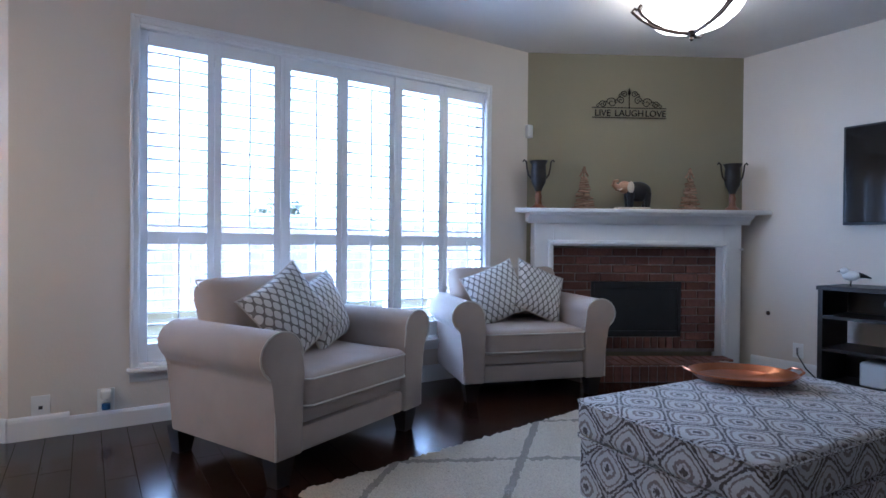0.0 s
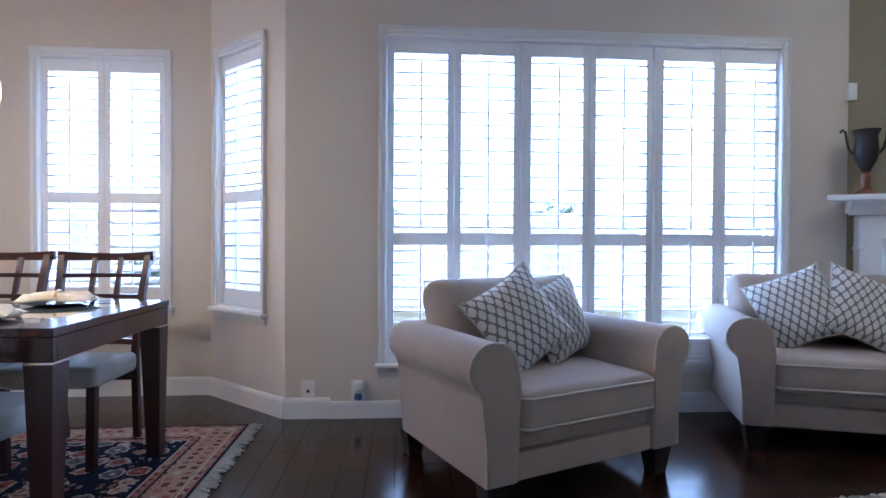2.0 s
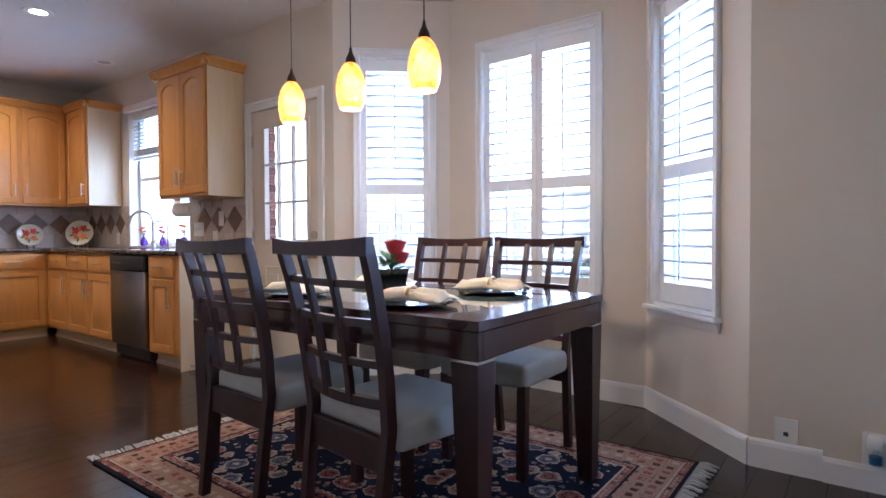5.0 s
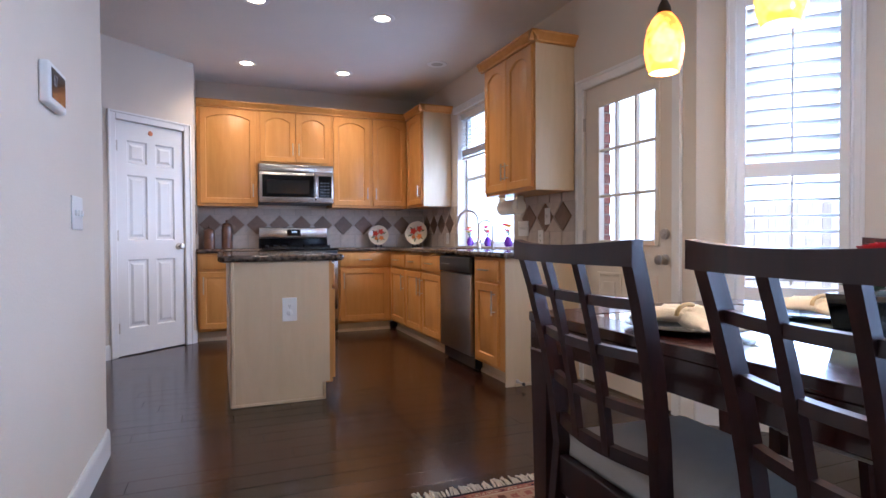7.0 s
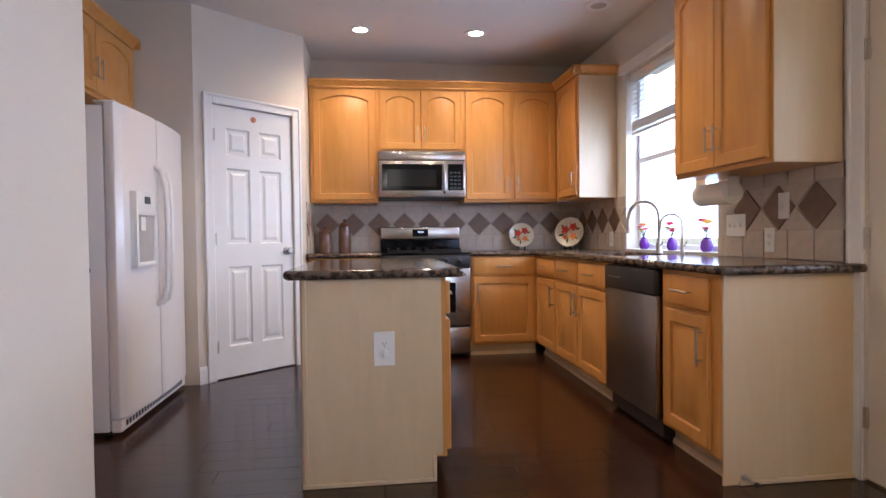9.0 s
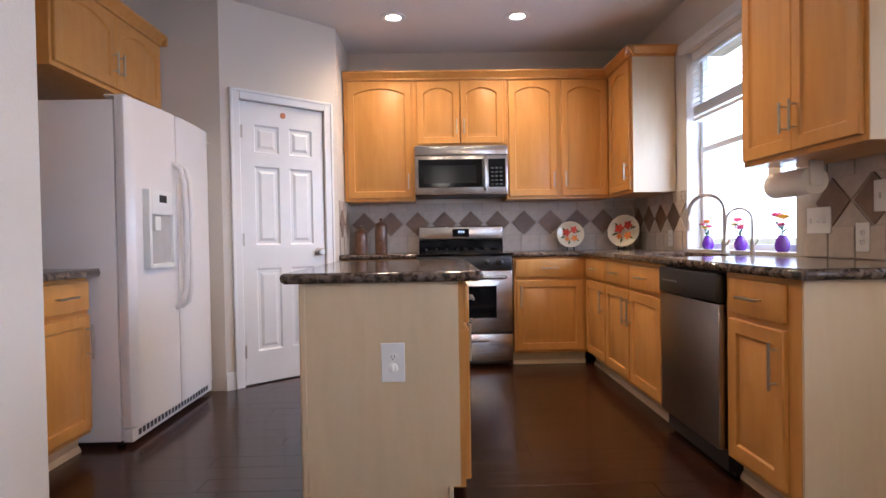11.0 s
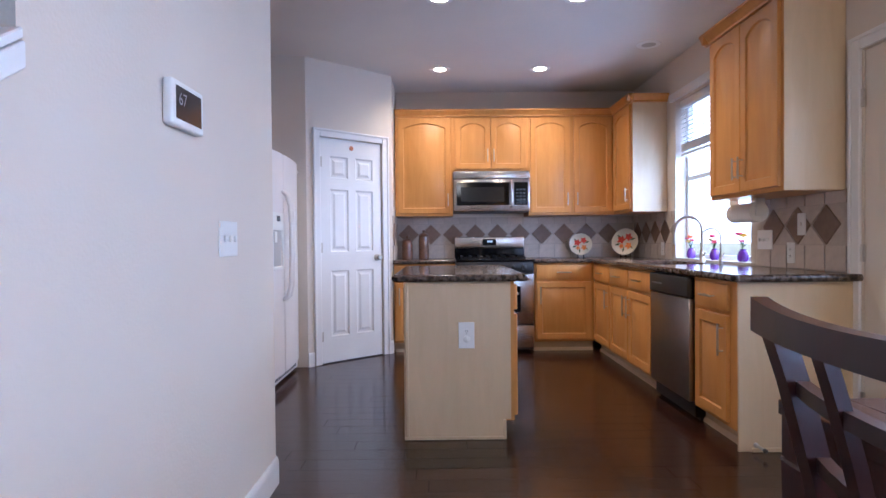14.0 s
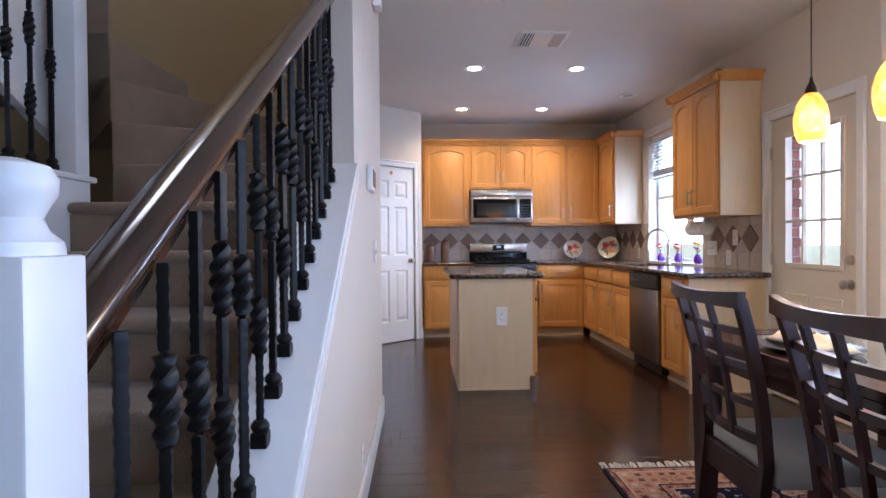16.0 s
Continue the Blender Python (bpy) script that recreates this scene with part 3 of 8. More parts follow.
wall_plate(pose(2.14, NY, 0.165), "jack", "white wall plate with a dark cable jack", 0.085, 0.13)
n_out = wall_plate(pose(2.44, NY, 0.165), "outlet", "white wall outlet behind a plug-in air freshener", 0.085, 0.13)
af = thing("air_freshener", pose(2.44, NY - 0.012, 0.165), "clear plug-in air freshener with blue liquid", "air freshener")
bm = bmesh.new()
lathe(bm, [(0.02, -0.05), (0.026, -0.045), (0.026, -0.01), (0.012, 0.0), (0.012, 0.015)], 18, m=pose(0, -0.026, 0))
part("bottle", bm, glass_material("clear_plastic", (0.9, 0.93, 0.97), 0.05), af)
bm = bmesh.new()
lathe(bm, [(0.021, -0.045), (0.021, -0.015)], 16, m=pose(0, -0.026, 0))
part("liquid", bm, material("blue_liquid", (0.06, 0.16, 0.35), 0.2, vary=0.05), af, "blue scented liquid")
bm = bmesh.new()
box(bm, -0.026, 0.026, -0.05, 0.003, 0.012, 0.062, 0.01, 2)
part("warmer", bm, WHITEPL, af)
wall_plate(pose(EX, 5.40, 0.22, 0, 0, -90), "jack", "white wall plate with a cable jack", 0.08, 0.12)
wall_plate(pose(EX, 5.62, 0.22, 0, 0, -90), "outlet", "white wall outlet with a black cord plugged in", 0.08, 0.12)

# ---- kitchen ----
def granite_material():
    mat = bpy.data.materials.new("brown_granite")
    mat.use_nodes = True
    nt = mat.node_tree
    b = nt.nodes["Principled BSDF"]
    b.inputs["Roughness"].default_value = 0.12
    tc = nt.nodes.new("ShaderNodeTexCoord")
    vo = nt.nodes.new("ShaderNodeTexVoronoi")
    vo.inputs["Scale"].default_value = 55
    no = nt.nodes.new("ShaderNodeTexNoise")
    no.inputs["Scale"].default_value = 38
    no.inputs["Detail"].default_value = 5
    cr = nt.nodes.new("ShaderNodeValToRGB")
    e = cr.color_ramp.elements
    e[0].position, e[0].color = 0.0, (0.012, 0.010, 0.009, 1)
    e[1].position, e[1].color = 1.0, (0.24, 0.18, 0.14, 1)
    for p, c in ((0.40, (0.03, 0.022, 0.018, 1)), (0.52, (0.10, 0.065, 0.045, 1)), (0.62, (0.13, 0.10, 0.08, 1))):
        k = e.new(p)
        k.color = c
    ad = nt.nodes.new("ShaderNodeMath")
    ad.operation = "ADD"
    sc = nt.nodes.new("ShaderNodeMath")
    sc.operation = "MULTIPLY"
    sc.inputs[1].default_value = 0.35
    for n in (vo, no):
        nt.links.new(tc.outputs["Object"], n.inputs["Vector"])
    nt.links.new(vo.outputs["Color"], sc.inputs[0])
    nt.links.new(sc.outputs[0], ad.inputs[0])
    nt.links.new(no.outputs["Fac"], ad.inputs[1])
    su = nt.nodes.new("ShaderNodeMath")
    su.operation = "SUBTRACT"
    su.inputs[1].default_value = 0.17
    nt.links.new(ad.outputs[0], su.inputs[0])
    nt.links.new(su.outputs[0], cr.inputs[0])
    nt.links.new(cr.outputs[0], b.inputs["Base Color"])
    return mat


GRANITE = granite_material()


def door_mesh(w, h, arch=False, t=0.02):
    """A cabinet door with a raised field; its front looks to -y at y = -t."""
    bm = bmesh.new()
    s = 0.055
    rise = min(0.05, w * 0.14) if arch else 0.0

    def ring(g, y):
        x0, x1, z0, zs = s + g, w - s - g, s + g, h - s - rise - g
        pts = [(x0, z0), (x1, z0), (x1, zs)]
        for i in range(1, 10):
            u = i / 10
            pts.append((x1 + (x0 - x1) * u, zs + rise * math.sin(math.pi * u) ** 0.8))
        pts.append((x0, zs))
        return [bm.verts.new((x, y, z)) for x, z in pts]
    r0 = ring(0, -t)
    outer = [(0.004, 0.004), (w - 0.004, 0.004), (w - 0.004, h - 0.004)]
    for i in range(1, 10):
        x = w - s + (2 * s - w) * i / 10
        outer.append((x, h - 0.004))
    outer.append((0.004, h - 0.004))
    o = [bm.verts.new((x, -t, z)) for x, z in outer]
    o2 = [bm.verts.new((min(max((x - 0.004) * w / (w - 0.008), 0), w), -t + 0.005, min(max((z - 0.004) * h / (h - 0.008), 0), h))) for x, z in outer]
    o3 = [bm.verts.new((v.co.x, 0, v.co.z)) for v in o2]
    rings = [o3, o2, o, r0, ring(0.006, -t + 0.011), ring(0.016, -t + 0.011), ring(0.042, -t + 0.001)]
    n = len(o)
    for a, b in zip(rings, rings[1:]):
        for i in range(n):
            j = (i + 1) % n
            bm.faces.new((a[i], a[j], b[j], b[i]))
    bm.faces.new(rings[-1])
    bm.faces.new(o3[::-1])
    return bm


def drawer_mesh(w, h, t=0.02):
    bm = bmesh.new()
    box(bm, 0, w, -t, 0, 0, h, 0.005, 2)
    return bm


def bar_handle(parent, x, z, length, upright, y=-0.02):
    bm = bmesh.new()
    a = pose(x, y, z) if upright else pose(x, y, z, 0, 90, 0)
    lathe(bm, [(0.006, -length / 2), (0.006, length / 2)], 10, m=a @ pose(0, -0.03, 0))
    for s in (-0.36, 0.36):
        c = pose(x, y, z + s * length, 90, 0, 0) if upright else pose(x + s * length, y, z, 90, 0, 0)
        lathe(bm, [(0.004, 0), (0.004, 0.03)], 8, m=c)
    return part("handle", bm, NICKEL, parent, "brushed nickel bar handle")


CROWN = [(0, 0), (0.018, 0), (0.018, 0.015), (0.03, 0.03), (0.048, 0.05), (0.055, 0.055), (0.055, 0.07), (0, 0.07)]


def wall_cabinet(m, w, d, z0, z1, doors, label, side="", crown=(True, False, False), h_low=True):
    """doors: (x0, x1, handle side)."""
    c = thing("wall_cabinet", m, label, "cabinet", "honey maple kitchen cabinets")
    bm = bmesh.new()
    box(bm, 0, w, 0, d - 0.002, z0, z1, 0.002)
    part("body", bm, MAPLE, c)
    for x0, x1, hs in doors:
        dr = part("door", door_mesh(x1 - x0, z1 - z0 - 0.05, True), MAPLE, c, m=pose(x0, 0, z0 + 0.025))
        bar_handle(dr, 0.03 if hs == "l" else x1 - x0 - 0.03, 0.14, 0.13, True)
    bm = bmesh.new()
    if crown[0]:
        moulding(bm, CROWN, (w + (0.055 if crown[2] else 0), 0, z1 - 0.012), (-0.055 if crown[1] else 0, 0, z1 - 0.012))
    if crown[2]:
        moulding(bm, CROWN, (w, d - 0.002, z1 - 0.012), (w, -0.055, z1 - 0.012))
    if crown[1]:
        moulding(bm, CROWN, (0, -0.055, z1 - 0.012), (0, d - 0.002, z1 - 0.012))
    part("crown_moulding", bm, MAPLE, c)
    if side:
        bm = bmesh.new()
        a, b = (w + 0.0005, w + 0.004) if side == "r" else (-0.004, -0.0005)
        box(bm, a, b, 0.003, d - 0.004, z0 + 0.002, z1 - 0.016)
        part("side_panel", bm, PALE, c, "pale maple side panel")
    return c


def base_cabinet(m, w, d, units, label, side=""):
    """units: (x0, x1, drawer, handle side)."""
    c = thing("base_cabinet", m, label, "cabinet", "honey maple kitchen cabinets")
    bm = bmesh.new()
    box(bm, 0, w, 0, d - 0.002, 0.1, 0.875, 0.002)
    part("body", bm, MAPLE, c)
    bm = bmesh.new()
    box(bm, 0, w, 0.065, d - 0.002, 0, 0.1)
    moulding(bm, [(0, 0), (0.014, 0), (0.014, 0.012), (0.004, 0.03), (0, 0.03)], (w, 0.065, 0), (0, 0.065, 0))
    part("toe_kick", bm, PALE, c)
    for x0, x1, drawer, hs in units:
        top = 0.69 if drawer else 0.85
        if drawer:
            dw = part("drawer", drawer_mesh(x1 - x0, 0.14), MAPLE, c, m=pose(x0, 0, 0.715))
            bar_handle(dw, (x1 - x0) / 2, 0.07, min(0.14, (x1 - x0) * 0.45), False)
        dr = part("door", door_mesh(x1 - x0, top - 0.125), MAPLE, c, m=pose(x0, 0, 0.125))
        bar_handle(dr, 0.035 if hs == "l" else x1 - x0 - 0.035, top - 0.125 - 0.13, 0.17, True)
    if side:
        bm = bmesh.new()
        a, b = (w + 0.0005, w + 0.012) if side == "r" else (-0.012, -0.0005)
        box(bm, a, b, 0.0, d - 0.002, 0.0, 0.875, 0.002)
        part("side_panel", bm, PALE, c, "pale maple end panel")
        bm = bmesh.new()
        a, b = (w + 0.012, w + 0.024) if side == "r" else (-0.024, -0.012)
        box(bm, a, b, 0.065, d - 0.004, 0.0, 0.022, 0.004)
        part("shoe_moulding", bm, PALE, c)
    return c


WF, NF = -4.62, 6.72
west = lambda y, z=0.0, x=WF: pose(x, y, z, 0, 0, 90)
wall_cabinet(west(4.46), 0.595, 0.33, 1.36, 2.395, [(0.03, 0.575, "r")], "honey maple wall cabinet with one arched door beside the microwave")
wall_cabinet(west(5.055), 0.785, 0.33, 1.815, 2.395, [(0.025, 0.391, "r"), (0.395, 0.76, "l")], "short honey maple wall cabinet with two arched doors above the microwave")
wall_cabinet(west(5.84), 0.88, 0.33, 1.36, 2.395, [(0.02, 0.43, "r"), (0.47, 0.865, "l")], "honey maple wall cabinet with two arched doors near the corner")
wall_cabinet(pose(WF, NF, 0), 0.57, 0.33, 1.36, 2.395, [(0.06, 0.545, "r")], "honey maple corner wall cabinet with one arched door", "r", (True, False, True))
wall_cabinet(pose(-2.54, NF, 0), 0.775, 0.33, 1.35, 2.395, [(0.02, 0.385, "r"), (0.389, 0.755, "l")], "honey maple wall cabinet with two arched doors beside the back door", "r", (True, True, True))
fz = pose(-2.62, 3.35, 0, 0, 0, 180)
wall_cabinet(fz, 1.10, 0.6, 1.92, 2.395, [(0.02, 0.545, "r"), (0.55, 1.08, "l")], "honey maple cabinet with two arched doors above the refrigerator", "", (True, False, True))
wall_cabinet(pose(-1.39, 3.08, 0, 0, 0, 180), 1.22, 0.33, 1.36, 2.395, [(0.02, 0.605, "r"), (0.61, 1.2, "l")], "honey maple wall cabinet with two arched doors beside the refrigerator")

BF, BN = -4.33, 6.44
base_cabinet(west(4.462, x=BF), 0.605, 0.62, [(0.02, 0.585, True, "l")], "honey maple base cabinet with drawer beside the range")
base_cabinet(west(5.845, x=BF), 0.59, 0.62, [(0.02, 0.555, True, "l")], "honey maple base cabinet with drawer next to the range")
base_cabinet(pose(BF, BN, 0), 1.52, 0.61, [(0.03, 0.52, True, "r"), (0.545, 1.005, True, "r"), (1.03, 1.50, True, "l")], "honey maple sink base cabinet with three doors")
base_cabinet(pose(-2.175, BN, 0), 0.475, 0.61, [(0.045, 0.405, True, "r")], "honey maple base cabinet with pale end panel", "r")
base_cabinet(pose(-1.39, 3.49, 0, 0, 0, 180), 1.25, 0.74, [(0.02, 0.6, True, "l"), (0.85, 1.235, True, "r")], "honey maple base cabinet with drawer beside the refrigerator")

ds = thing("door_stop", pose(-1.688, 6.53, 0.035, 0, 90, 0), "spring door stop with rubber tip on the cabinet end", "door stop")
bm = bmesh.new()
lathe(bm, [(0.014, 0), (0.014, 0.006), (0.008, 0.01)], 14)
part("base", bm, NICKEL, ds)
bm = bmesh.new()
sweep(bm, [(0.0065 * math.cos(k * 0.9), 0.0065 * math.sin(k * 0.9), 0.01 + k * 0.0008) for k in range(80)], 0.0018, 5)
part("spring", bm, NICKEL, ds)
bm = bmesh.new()
lathe(bm, [(0.009, 0.074), (0.011, 0.078), (0.011, 0.088), (0.007, 0.092)], 14)
part("rubber_tip", bm, BLACK, ds)

# island: pale veneered end, doors towards the sink
isl = thing("kitchen_island", pose(0, 0, 0), "kitchen island with pale maple end panel and maple doors", "kitchen island")
bm = bmesh.new()
box(bm, -3.0, -1.93, 4.72, 5.32, 0.1, 0.875)
box(bm, -3.0, -1.93, 4.72, 5.25, 0.0, 0.1)
part("body", bm, MAPLE, isl)
bm = bmesh.new()
prism(bm, [(4.735, 0), (5.262, 0), (5.262, 0.11), (5.30, 0.11), (5.30, 0.875), (4.735, 0.875)], -1.929, -1.918, m=Matrix(((0, 0, 1, 0), (1, 0, 0, 0), (0, 1, 0, 0), (0, 0, 0, 1))))
part("end_panel", bm, PALE, isl, "pale maple end panel")
bm = bmesh.new()
box(bm, -1.93, -1.912, 4.715, 4.735, 0, 0.875, 0.003)
part("corner_strip", bm, PALE, isl)
bm = bmesh.new()
box(bm, -3.0, -1.93, 4.708, 4.719, 0, 0.875)
part("back_panel", bm, PALE, isl)
bm = bmesh.new()
box(bm, -1.918, -1.906, 4.71, 5.27, 0, 0.018, 0.003)
box(bm, -1.93, -1.906, 5.255, 5.272, 0.0, 0.11, 0.003)
part("shoe_moulding", bm, PALE, isl)
for x0 in (-1.945, -2.47):
    mm = pose(x0, 5.321, 0, 0, 0, 180)
    dw = part("drawer", drawer_mesh(0.5, 0.14), MAPLE, isl, m=mm @ pose(0.0, 0, 0.715))
    bar_handle(dw, 0.25, 0.07, 0.14, False)
    dr = part("door", door_mesh(0.5, 0.565), MAPLE, isl, m=mm @ pose(0, 0, 0.125))
    bar_handle(dr, 0.46, 0.43, 0.17, True)
io = wall_plate(pose(-1.918, 5.055, 0.578, 0, 0, 90), "outlet", "white outlet with child safety plug on the island", 0.088, 0.145)
bm = bmesh.new()
lathe(bm, [(0.019, 0.009), (0.019, 0.015), (0.012, 0.018)], 18, m=pose(0, 0, -0.02, 90, 0, 0))
box(bm, -0.004, 0.004, -0.026, -0.016, -0.032, -0.008, 0.002)
part("safety_plug", bm, WHITEPL, io)


def counter(name, poly, label, hole=None, edges=()):
    """A granite slab with a rounded front edge along the given line."""
    c = thing(name, I4, label, "countertop")
    bm = bmesh.new()
    if hole:
        x0, x1, y0, y1 = hole
        for q in poly:
            prism(bm, q, 0.876, 0.915)
    else:
        prism(bm, poly, 0.876, 0.915)
    part("slab", bm, GRANITE, c, smooth=False)
    for line in edges:
        bm = bmesh.new()
        sweep(bm, [(x, y, 0.8955) for x, y in line], 0.0194, 12)
        part("rounded_edge", bm, GRANITE, c)
    return c


ix0, ix1, iy0, iy1 = -3.05, -1.885, 4.665, 5.375
counter("island_countertop", [(ix0, iy0), (ix1, iy0), (ix1, iy1), (ix0, iy1)], "polished brown granite island top with rounded edge", edges=([(ix0, iy0), (ix0 + 0.6, iy0), (ix1 - 0.02, iy0), (ix1, iy0 + 0.02), (ix1, 5.0), (ix1, iy1 - 0.02), (ix1 - 0.02, iy1), (ix0, iy1)],))
counter("countertop", [(KX + 0.002, 4.453), (BF + 0.02, 4.453), (BF + 0.02, 5.065), (KX + 0.002, 5.065)], "brown granite counter with two canisters beside the range", edges=([(BF + 0.02, 4.455), (BF + 0.02, 5.064)],))
ex = -1.655
hx0, hx1, hy0, hy1 = -3.62, -2.86, 6.53, 6.92
pieces = [[(KX + 0.002, 5.84), (BF + 0.02, 5.84), (BF + 0.02, 6.42), (KX + 0.002, 6.42)],
          [(KX + 0.002, 6.42), (hx0, 6.42), (hx0, NY - 0.002), (KX + 0.002, NY - 0.002)],
          [(hx0, 6.42), (hx1, 6.42), (hx1, hy0), (hx0, hy0)], [(hx0, hy1), (hx1, hy1), (hx1, NY - 0.002), (hx0, NY - 0.002)],
          [(hx1, 6.42), (ex, 6.42), (ex, NY - 0.002), (hx1, NY - 0.002)]]
counter("countertop", pieces, "polished brown granite L-shaped counter with undermount sink", hole=(hx0, hx1, hy0, hy1),
        edges=([(BF + 0.02, 5.842), (BF + 0.02, 6.40), (BF + 0.04, 6.42), (-3, 6.42), (ex - 0.03, 6.42), (ex, 6.45), (ex, 6.7), (ex, NY - 0.004)],))
counter("countertop", [(-2.645, 2.76), (-1.385, 2.76), (-1.385, 3.55), (-2.645, 3.55)], "brown granite counter beside the refrigerator", edges=([(-1.385, 3.55), (-2.62, 3.55), (-2.645, 3.53)],))
sk = thing("kitchen_sink", I4, "stainless undermount kitchen sink", "sink")
bm = bmesh.new()
for a, b, c, d, e, f in ((hx0 - 0.01, hx0 - 0.001, hy0 - 0.01, hy1 + 0.01, 0.68, 0.875), (hx1 + 0.001, hx1 + 0.01, hy0 - 0.01, hy1 + 0.01, 0.68, 0.875), (hx0, hx1, hy0 - 0.01, hy0 - 0.001, 0.68, 0.875), (hx0, hx1, hy1 + 0.001, hy1 + 0.01, 0.68, 0.875), (hx0 - 0.01, hx1 + 0.01, hy0 - 0.01, hy1 + 0.01, 0.67, 0.68)):
    box(bm, a, b, c, d, e, f)
part("basin", bm, STEEL, sk)


def faucet(x, y, h, r, reach, label, lever):
    f = thing("faucet", pose(x, y, 0.915), label, "faucet")
    bm = bmesh.new()
    lathe(bm, [(r * 2, 0), (r * 2, 0.01), (r * 1.5, 0.02), (r * 1.5, 0.07), (r, 0.08), (r, 0.1)], 20)
    part("base", bm, NICKEL, f)
    pts = [(0, 0, 0.08), (0, 0, h - reach / 2)]
    for i in range(1, 13):
        a = math.pi * i / 12 * 0.97
        pts.append((0, -reach / 2 + reach / 2 * math.cos(a), h - reach / 2 + reach / 2 * math.sin(a)))
    pts.append((0, -reach * 1.03, h - reach / 2 - 0.05))
    bm = bmesh.new()
    sweep(bm, [(p[1] * 0.6, p[1] * 0.8, p[2]) for p in pts], r * 0.85, 12)
    part("spout", bm, NICKEL, f)
    if lever:
        bm = bmesh.new()
        e = pts[-1]
        lathe(bm, [(r * 1.3, -0.07), (r * 1.2, 0.0), (r * 0.9, 0.03)], 14, m=pose(e[1] * 0.6, e[1] * 0.8, e[2]))
        part("spray_head", bm, NICKEL, f)
    bm = bmesh.new()
    sweep(bm, [(0, 0, 0.05), (0.03, 0, 0.06), (0.075, -0.01, 0.085)], r * 0.5, 8)
    part("lever", bm, NICKEL, f)
    return f


faucet(-3.19, 6.965, 0.36, 0.014, 0.2, "brushed nickel gooseneck kitchen faucet behind the sink", True)
faucet(-2.9, 6.965, 0.26, 0.008, 0.13, "slim brushed nickel filtered water tap", False)

# ---- range ----
rg = thing("range", pose(-4.29, 5.075, 0, 0, 0, 90), "stainless steel gas range with black cooktop and oven window", "range")
bm = bmesh.new()
box(bm, 0, 0.755, 0.0, 0.64, 0.03, 0.895, 0.004)
part("body", bm, BLACK, rg)
bm = bmesh.new()
box(bm, 0.004, 0.751, -0.03, -0.001, 0.285, 0.775, 0.006, 2)
ovd = part("oven_door", bm, STEEL, rg)
bm = bmesh.new()
box(bm, 0.13, 0.625, -0.034, -0.0305, 0.40, 0.655, 0.0015)
part("oven_window", bm, BLACKGLOSS, ovd, "dark oven window")
bm = bmesh.new()
sweep(bm, [(0.05, -0.03, 0.725), (0.07, -0.065, 0.725), (0.2, -0.075, 0.725), (0.55, -0.075, 0.725), (0.685, -0.065, 0.725), (0.705, -0.03, 0.725)], 0.014, 10)
part("handle", bm, STEEL, ovd)
bm = bmesh.new()
box(bm, 0.004, 0.751, -0.03, -0.001, 0.055, 0.272, 0.006, 2)
dwr = part("storage_drawer", bm, STEEL, rg)
bm = bmesh.new()
sweep(bm, [(0.2, -0.03, 0.225), (0.22, -0.05, 0.225), (0.535, -0.05, 0.225), (0.555, -0.03, 0.225)], 0.013, 10)
part("handle", bm, STEEL, dwr)
bm = bmesh.new()
box(bm, 0.004, 0.751, -0.04, -0.001, 0.79, 0.89, 0.01, 2)
cp = part("control_panel", bm, BLACK, rg)
for x in (0.09, 0.2, 0.55, 0.66):
    bm = bmesh.new()
    lathe(bm, [(0.024, 0), (0.022, 0.02), (0.008, 0.03)], 16, m=pose(x, -0.04, 0.84, 90, 0, 0))
    part("burner_knob", bm, BLACK, cp)
bm = bmesh.new()
box(bm, 0.0, 0.755, -0.03, 0.6, 0.8955, 0.915, 0.004)
part("cooktop", bm, BLACKGLOSS, rg)
for gx in (0.06, 0.40):
    bm = bmesh.new()
    for i in range(4):
        box(bm, gx + i * 0.09, gx + i * 0.09 + 0.014, 0.04, 0.52, 0.934, 0.948)
    for i in range(3):
        box(bm, gx, gx + 0.29, 0.06 + i * 0.21, 0.075 + i * 0.21, 0.9155, 0.9335)
    part("burner_grate", bm, IRON, rg)
bm = bmesh.new()
box(bm, 0.0, 0.755, 0.575, 0.645, 0.9155, 1.02, 0.003)
part("backguard_base", bm, BLACKGLOSS, rg)
bm = bmesh.new()
box(bm, 0.0, 0.755, 0.555, 0.645, 1.021, 1.145, 0.012, 3)
bg = part("backguard", bm, STEEL, rg)
bm = bmesh.new()
box(bm, 0.30, 0.45, 0.549, 0.5545, 1.05, 1.12, 0.002)
dp = part("clock_display", bm, BLACKGLOSS, bg)
bm = bmesh.new()
for x in (0.355, 0.375, 0.395):
    box(bm, x, x + 0.01, 0.547, 0.5485, 1.085, 1.103)
part("digits", bm, glow_material("display_digits", (0.7, 0.85, 1.0), 0.6), dp)
tw = thing("dish_towel", pose(-4.29, 5.075, 0, 0, 0, 90), "white dish towel with printed leaves over the oven handle", "towel")
bm = bmesh.new()
for i, (ya, za, zb) in enumerate(((-0.093, 0.47, 0.738), (-0.058, 0.52, 0.738))):
    box(bm, 0.05, 0.25, ya, ya + 0.004, za, zb, 0.001)
box(bm, 0.05, 0.25, -0.093, -0.054, 0.739, 0.744, 0.002)
part("cloth", bm, material("towel_cotton", (0.72, 0.70, 0.66), 0.9, vary=0.05, bump=0.4, bscale=300), tw)
LEAFPRINT = material("leaf_print", (0.12, 0.16, 0.08), 0.9)
